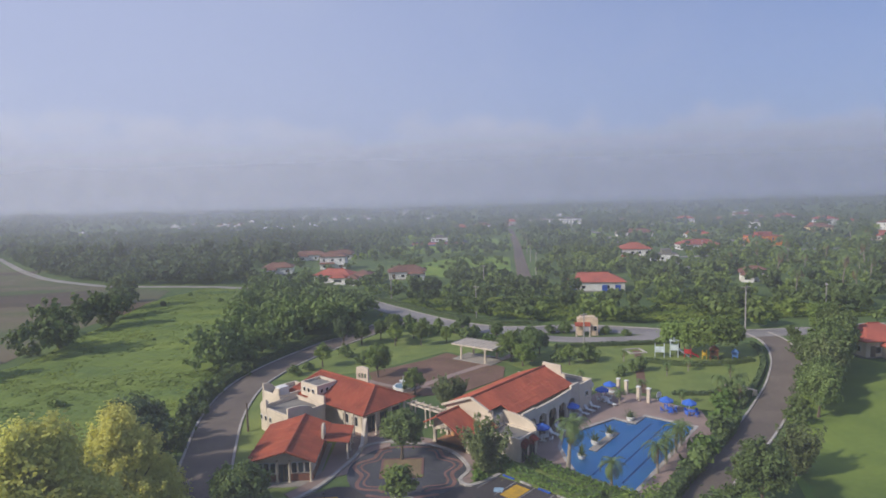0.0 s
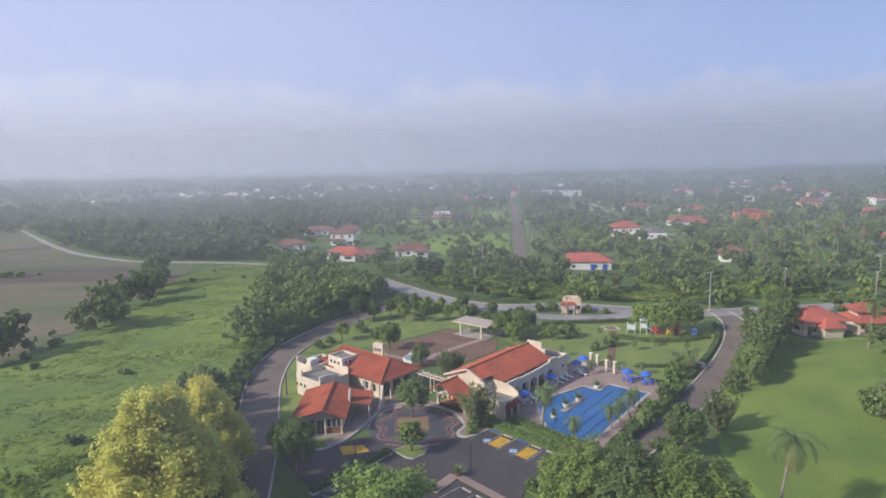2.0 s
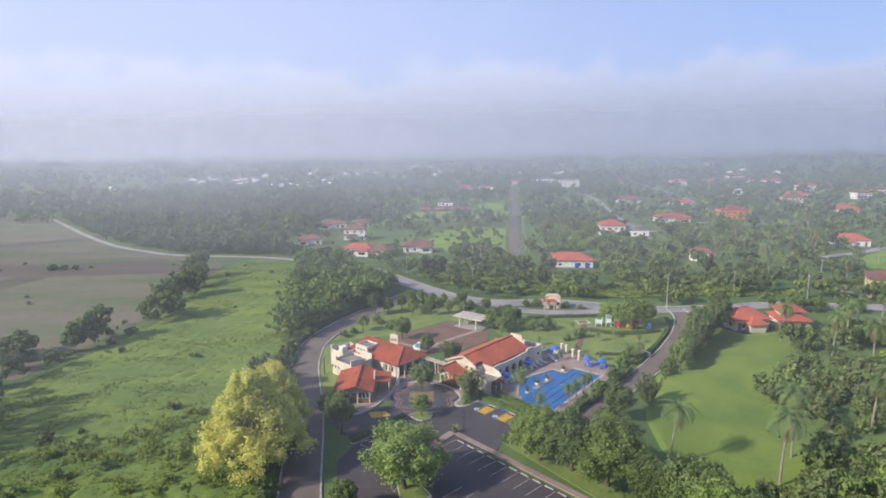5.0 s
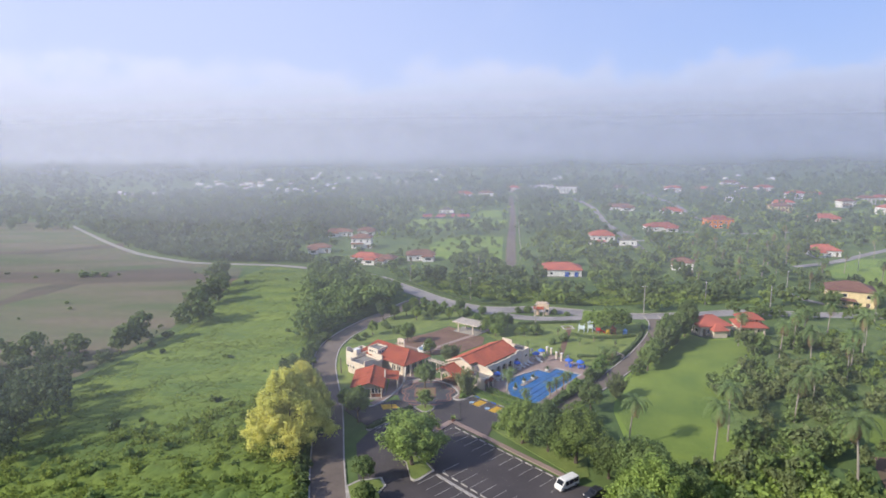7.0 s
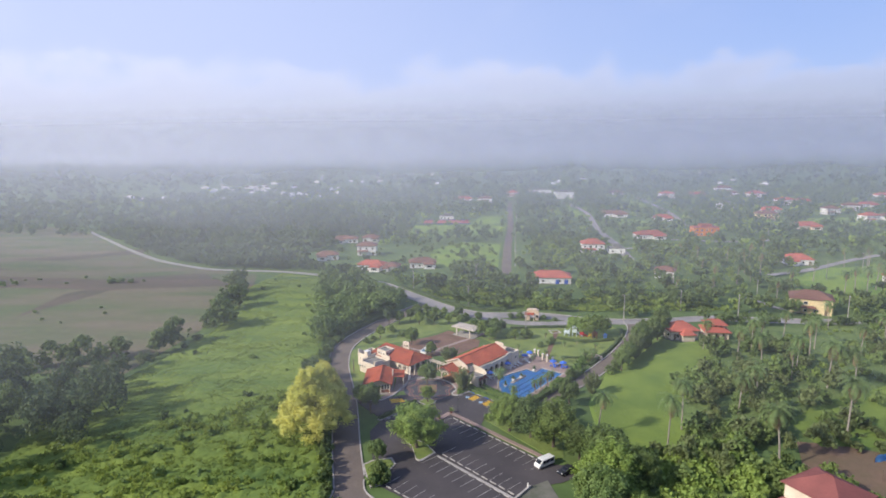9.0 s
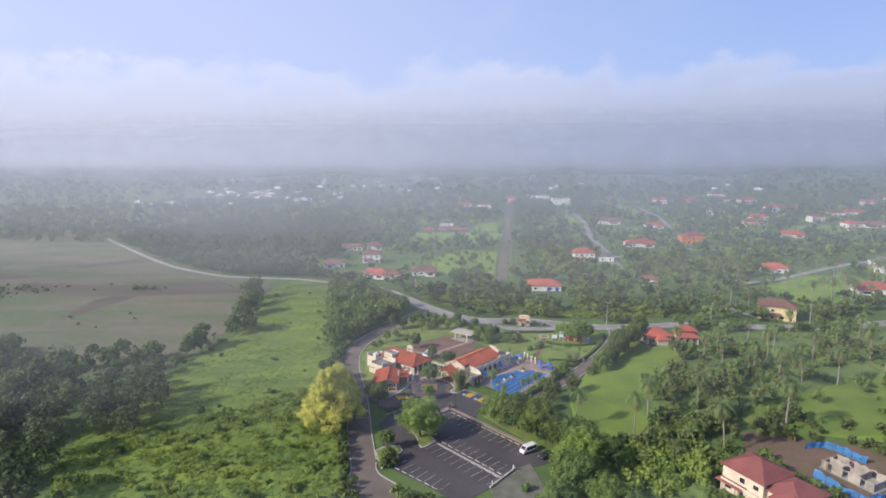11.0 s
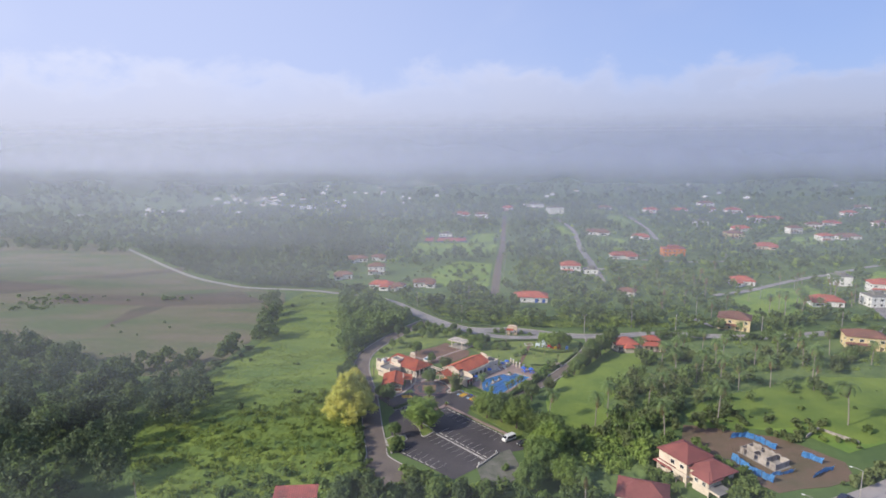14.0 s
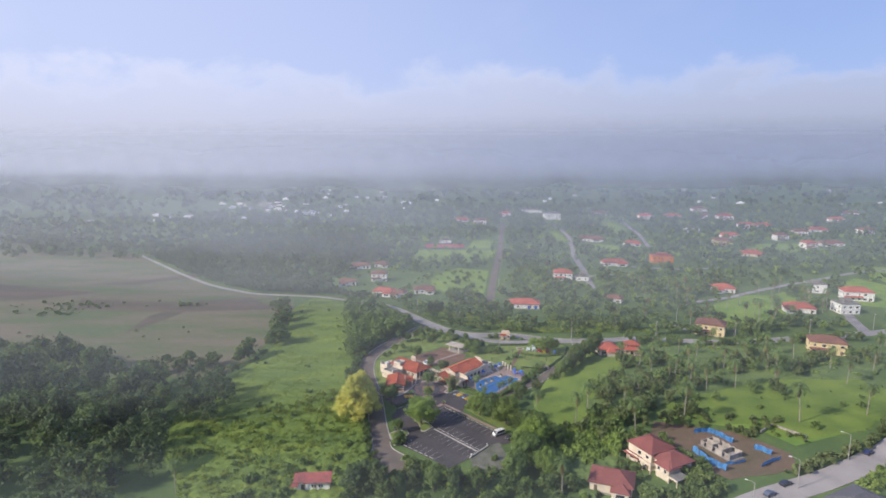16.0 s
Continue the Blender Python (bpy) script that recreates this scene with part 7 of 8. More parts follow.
# shed with a rusty roof
e = thing("tin_shed", pose(-39.2, -6.0, 0.7, 0, 0, 4), "small shed with a rusty red corrugated roof and pale walls", "shed")
part("wall", bbox(-5.3, 5.3, -1.5, 1.7, -1.0, 3.1, 0.02), M_TRIMW, e)
rusty = mat("rusty_tin", (0.42, 0.12, 0.10), 0.7, (0.24, 0.09, 0.08), 0.4)
bm = bmesh.new()
roof_plane(bm, [(-2.6, -2.3, 2.9), (5.9, -2.3, 2.9), (5.9, 2.2, 4.1), (-2.6, 2.2, 4.1)], 0.6, 0.06)
part("roof", bm, rusty, e)
bm = bmesh.new()
roof_plane(bm, [(-5.9, -2.0, 3.0), (-2.5, -2.0, 3.0), (-2.5, 2.2, 4.05), (-5.9, 2.2, 4.05)], 0.6, 0.06)
part("lean_to_roof", bm, rusty, e)
bm = bmesh.new()
roof_plane(bm, [(-6.3, -3.1, 2.2), (-4.2, -3.1, 2.2), (-4.2, -1.5, 2.7), (-6.3, -1.5, 2.7)], 0.6, 0.05)
part("awning", bm, rusty, e)
for a in (-5.9, -2.4, 1.2, 5.6):
    part("post", bbox(a - 0.1, a + 0.1, -2.1, -1.9, -0.9, 2.85, 0), M_WOOD, e)
for a in (0.4, 2.6):
    dark_opening(e, "window", a, -1.54, 1.5, 1.5, 1.0, -90)
dark_opening(e, "door", -2.9, -1.54, 1.1, 1.2, 2.2, -90)

# sports court
e = thing("sports_court", pose(-4, 484, H(-4, 484) + 0.06), "red painted sports court with low blue walls", "court")
part("court_floor", bbox(-22, 22, -14, 14, -0.3, 0.1, 0), mat("court_red", (0.36, 0.07, 0.06), 0.8), e)
part("court_inner", bbox(-15, 15, -8, 8, 0.1, 0.14, 0), mat("court_pink", (0.42, 0.13, 0.11), 0.8), e)
for a, b, c, d in ((-22.4, 22.4, -14.4, -14.0), (-22.4, 22.4, 14.0, 14.4)):
    part("low_wall", bbox(a, b, c, d, -0.3, 0.7, 0), mat("court_blue", (0.08, 0.12, 0.28), 0.8), e)

# building plot with tarpaulin fences
def tarp(pts, h, seed):
    rng = random.Random(seed)
    line = spline(pts, 0.6)
    e = thing("tarpaulin_fence", Matrix.Identity(4), "sagging blue tarpaulin fence round the building plot", "fence", "tarpaulin fences")
    bm = bmesh.new()
    rows = []
    for i, (x, y) in enumerate(line):
        j = 0.18 * math.sin(i * 1.7 + seed)
        z = H(x, y)
        rows.append([bm.verts.new((x + j + o, y + j - o, z + q * (h + 0.15 * math.sin(i * 0.9)) - (0.2 if q == 0 else 0))) for o, q in ((0, 0), (0.12 * math.sin(i * 2.3), 0.5), (0.3, 1.0))])
    for a, b in zip(rows, rows[1:]):
        for k in range(2):
            bm.faces.new((a[k], a[k + 1], b[k + 1], b[k]))
    bmesh.ops.solidify(bm, geom=bm.faces[:], thickness=0.04)
    part("tarpaulin", bm, M_TARP, e)
    for x, y in line[::6]:
        part("stake", bbox(x - 0.05, x + 0.05, y - 0.05, y + 0.05, H(x, y) - 0.2, H(x, y) + h + 0.2, 0), M_WOOD, e)


tarp([(93.1, 27.3), (97, 28.0), (100, 26.6), (103.6, 19.8)], 1.9, 1)
tarp([(109.3, 16.0), (111.4, 14.0), (113.0, 11.5)], 1.9, 2)
tarp([(87.6, 14.6), (88.6, 10.5), (89.7, 6.5), (93.3, 1.5)], 2.2, 3)
tarp([(94.8, 5.3), (98.5, 5.8), (102.4, 7.4)], 1.3, 4)
tarp([(106.0, 4.0), (110, 6.8), (114.4, 8.4)], 1.6, 5)
BLOCK = mat("raw_concrete_blocks", (0.42, 0.37, 0.32), 0.9, (0.24, 0.21, 0.185), 0.5, 3)
e = thing("unfinished_house", pose(97.2, 14.3, H(97.2, 14.3), 0, 0, -64) @ Matrix.Diagonal((1, 0.75, 1, 1)), "roofless grey block walls of an unfinished house", "construction")
for (x0, x1, y0, y1, ops) in ((-6, 6, -4, -3.8, [(-4.5, -3.5, 1.9, 0.01), (-1, 0.2, 1.9, 0.01), (3, 4, 1.9, 0.01)]), (-6, 6, 3.8, 4, [(-3, -2, 1.9, 0.01), (2, 3.2, 1.9, 0.01)]), (-6, 2, -0.1, 0.1, [(-2, -1, 1.9, 0.01)])):
    bm = bmesh.new()
    curve_wall(bm, x0, x1, y0, y1, lambda q: 2.2 + 0.2 * math.sin(q * 3) * (1 if abs(q) < 4 else 0), ops)
    part("wall", bm, BLOCK, e)
for x in (-6, -2, 2, 5.8):
    part("cross_wall", bbox(x, x + 0.2, -3.8, 3.8, 0, 1.9, 0), BLOCK, e)
part("slab", bbox(-6.5, 6.5, -4.6, 4.6, -0.4, 0.08, 0), M_CONCRETE, e)
for k in range(7):
    part("scaffold_pole", bbox(-8.5 + 0.9 * k, -8.4 + 0.9 * k, -5.8, -5.7, -0.2, 2.6, 0), M_WOOD, e)
e = thing("garden_plot", pose(124.2, 25.2, H(124.2, 25.2), 0, 0, -52), "overgrown walled plot with a broken white fence", "plot")
for a, b, c, d in ((-6, 6, 4.8, 5.1), (-6, -5.7, -4, 5)):
    part("wall", bbox(a, b, c, d, -0.2, 1.1, 0), BLOCK, e)
for k in range(8):
    part("fence_panel", bbox(-6 + 1.5 * k, -4.7 + 1.5 * k, 5.1, 5.2, 0.4, 1.0, 0), M_CONCRETE, e)
e = thing("grey_roof_house", pose(122, -19, H(122, -19), 0, 0, 28), "low house with a dark grey roof beside the street", "house")
part("wall", bbox(-7, 7, -5, 5, -0.5, 3.0, 0), M_CONCRETE, e)
bm = bmesh.new()
hip_roof(bm, -7, 7, -5, 5, 3.1, 2.0)
part("roof", bm, mat("grey_shingles", (0.13, 0.125, 0.135), 0.8), e)
HOUSE_SPOTS.append((122, -19, 10))
HOUSE_SPOTS.append((99, 13, 14))
HOUSE_SPOTS.append((-38.8, -5.2, 7))

# ---- trees that stand alone ----
put_tree("yellow", -33.0, 58.0, 0.72, "smaller tree covered in yellow-green blossom", name="flowering_tree", rot=140, sz=0.84)
put_tree("yellow", -33.3, 45.0, 1.1, "large tree covered in pale yellow blossom", name="flowering_tree", rot=20, sz=1.04)
for x, y, s, k in ((-36.5, 66.5, 1.3, "mid_dark"), (-39.5, 72, 1.15, "mid_dark"), (-41, 79, 1.0, "mid"), (-39, 58, 1.0, "mid")):
    put_tree(k, x, y, s, "dark green tree on the verge behind the flowering tree", group="verge trees")
put_tree("big", -7.2, 38.5, 1.4, "broad bright green tree on the car park island", sz=1.12)
for x, y, s, k in ((15.6, 47, 1.08, "big"), (20.6, 43.6, 1.2, "big_b"), (25.4, 39, 1.25, "big"), (30.5, 33.5, 0.95, "big_b"), (34.5, 27, 1.25, "big_b"), (33, 18, 1.35, "big"), (29.5, 9.5, 1.3, "big_b"), (40, 21, 1.1, "big_b"), (25, 1, 1.0, "big_b"), (36, 3, 1.05, "big")):
    put_tree(k, x, y, s, "leafy green tree beside the car park", group="car park trees", sz=s * 0.9)
put_tree("mid", -6.3, 76.0, 0.98, "green tree on a slim trunk in the forecourt", sz=0.85)
put_tree("small", -5.7, 64.2, 1.35, "young light green tree on the forecourt island", sz=1.0)
put_tree("wispy", 4.4, 71.8, 1.1, "feathery olive tree beside the kitchen wall", sz=1.08)
for k, x, y, s, lab in (("mid", -20.8, 57.2, 1.0, "dark green tree beside the drive"), ("mid_fresh", -24.6, 63.5, 0.8, "green tree beside the road bend"), ("small", -25.6, 120.3, 1.1, "young tree on the lawn"), ("mid_fresh", -13.4, 112.4, 0.95, "leafy tree behind the clubhouse wing"), ("mid_fresh", -5.8, 102.2, 0.75, "leafy tree beside the fountain"), ("mid_fresh", 13.3, 121.4, 1.0, "dense green tree beside the shelter"), ("mid", 17.6, 121.0, 0.85, "dense green tree beside the shelter"), ("mid_fresh", 15.2, 117.5, 0.8, "dense green tree beside the shelter"), ("small", -11.9, 136.5, 1.2, "young tree on the lawn"), ("flat", 53.6, 118.6, 1.5, "spreading bright green tree over the playground"), ("flat", 48.6, 123.0, 1.15, "spreading bright green tree over the playground"), ("wispy", -0.6, 95.5, 0.8, "dry brownish shrub tree between the wings"), ("wispy", 1.6, 97.5, 0.7, "dry brownish shrub tree between the wings"), ("mid", -16, 32.0, 0.75, "small tree in the kerbed bed"), ("bush", -14.5, 26.0, 1.6, "shrub in the kerbed bed"), ("small", 24.5, 117.5, 0.9, "young tree on the lawn"), ("mid_fresh", -29, 50, 0.8, "green tree beside the road")):
    put_tree(k, x, y, s, lab)
for x, y, k, s in ((81.5, 127.5, "mid_fresh", 0.95), (79, 121, "mid", 0.9), (76.5, 115, "mid", 1.0), (74, 110, "mid_fresh", 0.85), (70.5, 106, "mid", 0.95), (67.5, 102.5, "wispy", 1.2), (64.5, 98.5, "mid", 1.05), (61.5, 94.5, "wispy", 1.15), (58, 90, "mid", 0.85), (54.5, 85.5, "mid", 0.8), (41.6, 69.0, "wispy", 0.92), (33.6, 61.6, "mid", 0.86), (30, 55, "mid_fresh", 0.7)):
    put_tree(k, x, y, s * 1.15, "roadside tree with dense olive-green foliage", group="roadside trees")
for x, y, k, s in ((30.5, 70.5, "bush", 1.4), (33.5, 75.5, "bush_fresh", 1.4), (37.5, 80.8, "bush", 1.3), (40.8, 86, "bush_fresh", 1.5), (43.5, 92.5, "bush_fresh", 1.5), (46.5, 95.5, "bush", 1.2), (28.8, 119.8, "bush", 1.5), (32.8, 109.8, "bush", 0.9), (23.1, 120.2, "bush", 1.1), (37, 112, "bush", 1.2), (-20, 138, "mid", 0.7), (-12, 141, "mid_dark", 0.7), (-6, 136, "mid", 0.6), (4, 146, "mid_dark", 0.6), (-14, 150, "mid_fresh", 0.7), (12, 141, "mid", 0.55), (-24, 137, "mid_dark", 0.8), (-2, 150, "bush", 1.3), (2, 147.5, "bush", 1.3), (7, 143.6, "bush", 1.2), (12, 144, "bush", 1.1), (-10, 156, "bush", 1.4), (-6, 153, "bush", 1.3), (16, 128, "mid_dark", 0.6), (20, 126, "mid_dark", 0.6), (-17, 122, "bush", 1.3), (-22, 128, "bush", 1.2), (-30, 115, "bush", 1.0), (-28, 118, "bush", 0.8), (5, 141, "bush", 1.3), (-4, 147, "bush", 1.2), (10, 137, "bush_fresh", 1.3), (-8, 143, "mid_fresh", 0.6), (0, 138, "mid_fresh", 0.55), (-16, 143, "mid", 0.6), (18, 131, "bush", 1.2), (29, 144.5, "bush", 1.3), (25.5, 145, "bush", 1.1), (38.5, 142.5, "bush", 0.9), (43, 140.8, "bush", 0.8), (3.4, 69.8, "bush_fresh", 0.7), (6.8, 73.0, "bush_fresh", 0.8), (10.6, 53.4, "bush_fresh", 0.8), (-14.6, 25.4, "mid", 0.5), (-15.6, 22.8, "bush", 1.2), (-13.6, 23.4, "bush", 0.9), (19.5, 12.4, "bush", 0.9), (22.5, 8.5, "bush_fresh", 1.0)):
    put_tree(k, x, y, s, "rounded garden shrub with small green leaves", "shrub", "shrub", "garden shrubs")

# ---- palms ----
put_palm("garden", 14.7, 71.4, 1.25, "feathery palm beside the pool", "pool palms")
put_palm("short", 18.7, 66.6, 0.95, "short bright palm beside the pool", "pool palms")
for x, y, s in ((25.4, 70.4, 1.0), (27.4, 72.9, 0.95), (29.8, 75.9, 1.0), (31.4, 78.2, 0.85), (45, 95.8, 1.0), (47.5, 94.6, 0.9), (48.6, 97.2, 0.9)):
    put_palm("short", x, y, s, "short bushy palm at the pool edge", "pool palms")
for x, y in ((35.9, 119), (41, 109), (51.4, 106), (37.9, 94.2), (21.6, 102.8), (27.9, 94.6), (33.0, 99.4), (24.2, 106), (46, 111.5), (23.4, 123)):
    put_palm("short", x, y, 0.62, "young palm on the lawn", "young palms")
PALMS = [(37.5, 44.8, 0.9), (52.1, 37.6, 1.05), (58.3, 45.4, 1.0), (73.6, 48.6, 0.95), (71.0, 24.5, 1.15), (100.2, 72.4, 0.8), (106.6, 66.0, 1.15), (113, 64.2, 1.0), (93, 36.6, 1.2), (127, 68, 1.0), (151, 88, 1.1), (93.8, 77.4, 1.0), (91.9, 88.4, 0.9), (114.6, 88.3, 1.0), (131.7, 89.9, 0.9), (117, 107.8, 0.9), (141.9, 64.9, 0.9), (149, 77.5, 1.1), (178, 73, 0.8), (166, 42.4, 1.0), (136.4, 36, 1.2), (181, 90, 0.9), (81.5, 55, 0.9), (38.5, -9.0, 1.0), (147.7, 101.5, 0.9), (198.6, 86.4, 1.0), (104.7, 78, 0.9), (105, 100, 0.9), (86, 100, 0.8), (100, 96, 0.9), (122, 98, 0.9), (160, 108, 1.0), (172, 104, 1.0), (140, 120, 0.9), (214, 104, 1.0), (232, 126, 0.9), (-82, -8, 0.8), (150, -2, 0.7)]
for i, (x, y, s) in enumerate(PALMS):
    put_palm(("tall", "tall_b")[i % 2], x, y, s, sz=s * (1.0 if i % 2 == 0 else 1.15))
for x, y, s in scatter([(95, 160), (190, 155), (260, 190), (240, 260), (150, 280), (110, 240)], 34, 91, (0.9, 1.25), 7):
    put_palm("tall" if s > 1.05 else "tall_b", x, y, s)

# ---- woods and scrub ----
NO_GO = [LOT, LAWN, DECK, [(-34, 66), (-34, 112), (30, 104), (40, 90), (20, 62), (-28, 62)]]
stuff_trees("woodland", 520, 3.6, 7.5, 0.52, M_LEAF, scatter([(-43, 112), (-36, 134), (-28, 146), (-20, 160), (-22, 176), (-40, 198), (-66, 219), (-62, 180), (-54, 145), (-50, 118)], 150, 51, (0.7, 1.15)), 61, "green belt of trees along the road", "trees")
stuff_trees("woodland.001", 300, 4.2, 8.5, 0.85, M_LEAFD, scatter([(-62, 226), (-95, 244), (-138, 252), (-160, 264), (-192, 286), (-232, 328), (-278, 384), (-260, 520), (-120, 560), (-60, 440), (-62, 330), (-84, 300), (-88, 262)], 640, 52, (0.75, 1.35)), 62, "dark dense woodland behind the fields", "trees")
VILLAGE = [(-48, 210), (-16, 182), (-3, 170), (10, 158), (30, 154), (50, 146), (70, 142), (110, 145), (140, 140), (190, 146), (260, 165), (260, 240), (190, 300), (60, 330), (36, 245), (-6, 246), (-40, 232)]
VOPEN = [[(165, 165), (215, 180), (250, 240), (215, 240), (180, 215)]]
stuff_trees("woodland.002", 380, 3.4, 7.0, 0.62, M_LEAF, scatter(VILLAGE, 340, 53, (0.5, 1.25), keep_out=VOPEN + list(CLEARINGS)), 63, "green trees between the village houses", "trees")
stuff_trees("woodland.003", 320, 3.0, 5.5, 0.55, M_LEAF2, scatter(VILLAGE, 330, 153, (0.45, 1.0), keep_out=VOPEN + list(CLEARINGS)), 163, "light green trees and scrub between the village houses", "trees")
PLAIN = [(-60, 330), (60, 335), (190, 305), (270, 240), (480, 240), (620, 500), (700, 950), (100, 980), (-300, 980), (-560, 760), (-270, 520), (-120, 560)]
POPEN = [[(-8, 250), (28, 246), (36, 330), (10, 345), (-14, 300)], [(-30, 380), (40, 380), (52, 510), (-40, 505)], [(330, 240), (420, 250), (440, 330), (360, 350)]]
stuff_trees("woodland.004", 95, 4.4, 8.0, 1.15, M_LEAFD, scatter(PLAIN, 3300, 54, (0.6, 1.25), keep_out=POPEN + list(CLEARINGS)), 64, "distant green trees of the plain", "trees")
stuff_trees("woodland.005", 110, 3.6, 5.5, 1.1, M_LEAF2, scatter(PLAIN, 1300, 154, (0.5, 1.1), keep_out=POPEN + list(CLEARINGS)), 164, "distant light green scrub of the plain", "trees")
stuff_trees("woodland.006", 36, 6.5, 8.0, 3.0, M_LEAFD, scatter([(-1500, 800), (-600, 760), (-300, 985), (700, 955), (1700, 900), (2200, 2300), (-2200, 2300)], 3800, 55, (0.7, 1.5)), 65, "far dark trees on the horizon", "trees", count=3)
stuff_trees("woodland.007", 60, 5.0, 8.0, 2.0, M_LEAF, scatter([(480, 235), (900, 250), (1300, 600), (1100, 950), (705, 945), (620, 500)], 700, 56, (0.6, 1.3)), 66, "distant green trees of the plain", "trees", count=4)
stuff_trees("woodland.008", 60, 5.0, 8.0, 2.0, M_LEAFD, scatter([(-280, 390), (-520, 430), (-900, 500), (-1300, 760), (-600, 755), (-270, 525)], 1000, 57, (0.6, 1.2)), 67, "distant dark trees of the plain", "trees", count=4)
GROVE = [(-255, 112), (-204, 113), (-180, 107), (-148, 84), (-124, 70), (-108, 46), (-100, 24), (-92, -4), (-98, -34), (-140, -50), (-200, -30), (-270, 60)]
stuff_trees("grove.002", 1000, 6.0, 12.0, 0.52, M_LEAF, scatter(GROVE, 70, 258, (0.75, 1.15), 6), 268, "lighter green trees of the grove", "trees", bare=0.05, count=22)
stuff_trees("grove", 1100, 6.4, 12.5, 0.52, M_LEAFD, scatter(GROVE, 170, 58, (0.8, 1.2), 5) + [(-94, 47, 1.0), (-100, 41, 0.95), (-89, 55, 0.85), (-97, 58, 0.95), (-104, 50, 0.9), (-90, 38, 0.75), (-96, 66, 0.85), (-109, 62, 0.9), (-103, 72, 0.7), (-112, 76, 0.8), (-104, 84, 0.6), (-114, 88, 0.65), (-100, 92, 0.5)], 68, "dense dark grove of tall trees beside the field", "trees", bare=0.05, count=22)
stuff_trees("grove.001", 300, 3.4, 5.0, 0.5, M_LEAFD, scatter(GROVE, 120, 158, (0.7, 1.2)), 168, "undergrowth of green bushes in the grove", "shrubs", bare=0.02)
BELT = spline([(-134, 90), (-118, 104), (-103, 98), (-98, 108), (-98, 122), (-95, 130), (-94, 140), (-98, 162), (-106, 190), (-114, 200)], 3)
rb = np.random.default_rng(59)
BELT_TREES = ((-100, 111, 4, 1.5), (-104, 106, 3, 1.2), (-92, 132, 4, 1.45), (-94, 142, 3, 1.0), (-95, 164, 4, 1.5), (-100, 176, 3, 1.3), (-105, 192, 4, 1.5), (-110, 204, 3, 1.2), (-116, 100, 4, 1.2), (-126, 97, 4, 1.1), (-136, 92, 4, 1.2))
stuff_trees("tree_belt", 620, 3.2, 6.6, 0.42, M_LEAF, [(x + rb.normal(0, 2.4), y + rb.normal(0, 2.4), k * rb.uniform(0.75, 1.15)) for x, y, n, k in BELT_TREES for q in range(n)], 69, "line of tall bushy trees along the field edge", "trees", count=10)
stuff_trees("tree_belt.001", 300, 2.0, 2.6, 0.40, M_LEAFB, [(x + rb.normal(0, 2.2), y + rb.normal(0, 2.2), rb.uniform(0.4, 1.1)) for x, y in BELT], 169, "rough brushwood along the field edge", "shrubs", bare=0.02)
rf = np.random.default_rng(91)
stuff_trees("scrub.019", 260, 2.4, 2.6, 0.5, M_LEAF, [(rf.uniform(-185, -168), 213 + rf.normal(0, 1), rf.uniform(0.5, 1)) for k in range(9)] + [(-255 + rf.normal(0, 12), 205 + rf.normal(0, 9), rf.uniform(0.3, 0.9)) for k in range(40)] + [(rf.uniform(-300, -120), rf.uniform(110, 260), rf.uniform(0.2, 0.6)) for k in range(25)], 191, "scattered bushes in the harvested field", "shrubs", bare=0.0)
MIDRIGHT = [(58, 54), (66, 64), (70, 78), (84, 90), (98, 106), (120, 128), (190, 128), (215, 98), (190, 76), (150, 78), (112, 62), (96, 54), (80, 42), (62, 46)]
# clumps under the palms: x, y, spread, number
CLUMPS = ((72, 64, 5, 26), (77, 70, 5, 14), (84, 54, 4, 10), (80, 46, 3, 7), (93, 67, 5, 12), (58, 34, 5, 12), (66, 38, 4, 10), (75, 36, 4, 8), (62, 27, 4, 10), (50, 28, 4, 8), (92, 92, 5, 9), (102, 96, 5, 9), (112, 96, 5, 9), (128, 88, 5, 9), (140, 91, 5, 9), (150, 98, 5, 8), (138, 62, 4, 7), (97, 41, 3, 5), (176, 97, 5, 8), (190, 97, 5, 8), (207, 104, 5, 8), (108, 63, 4, 5), (122, 76, 4, 4), (162, 86, 4, 5), (104, 80, 4, 6))
rc = np.random.default_rng(60)
spots = [(x + rc.normal(0, r), y + rc.normal(0, r), rc.uniform(0.55, 1.15)) for x, y, r, n in CLUMPS for k in range(n)]
stuff_trees("scrub", 640, 2.9, 5.2, 0.38, M_LEAF, spots[::2], 70, "green trees and scrub under the palms", "trees", count=10)
stuff_trees("scrub.001", 640, 2.9, 5.2, 0.38, M_LEAFB, spots[1::2], 170, "greyish green trees under the palms", "trees", count=10)
stuff_trees("scrub.017", 420, 2.0, 2.6, 0.34, M_LEAF2, scatter(MIDRIGHT, 90, 160, (0.35, 1.0)), 171, "light green shrubs under the palms", "shrubs")
stuff_trees("scrub.018", 420, 2.9, 5.0, 0.40, M_LEAF, [(x + rc.normal(0, 1.2), y + rc.normal(0, 1.2), rc.uniform(0.5, 1.15)) for x, y in offset(MAIN_ROAD, -8) if 98 < x < 240 and math.sin(x * 0.13) + math.sin(x * 0.37) > -0.7], 172, "roadside trees half hiding the village road", "trees")
stuff_trees("scrub.002", 420, 2.2, 3.4, 0.38, M_LEAF2, scatter([(42, 34), (58, 36), (68, 34), (66, 22), (60, 10), (48, 6), (38, 8), (37, 18), (40, 28)], 170, 61, (0.5, 1.2)), 71, "tangled light green shrubs beside the house", "shrubs")
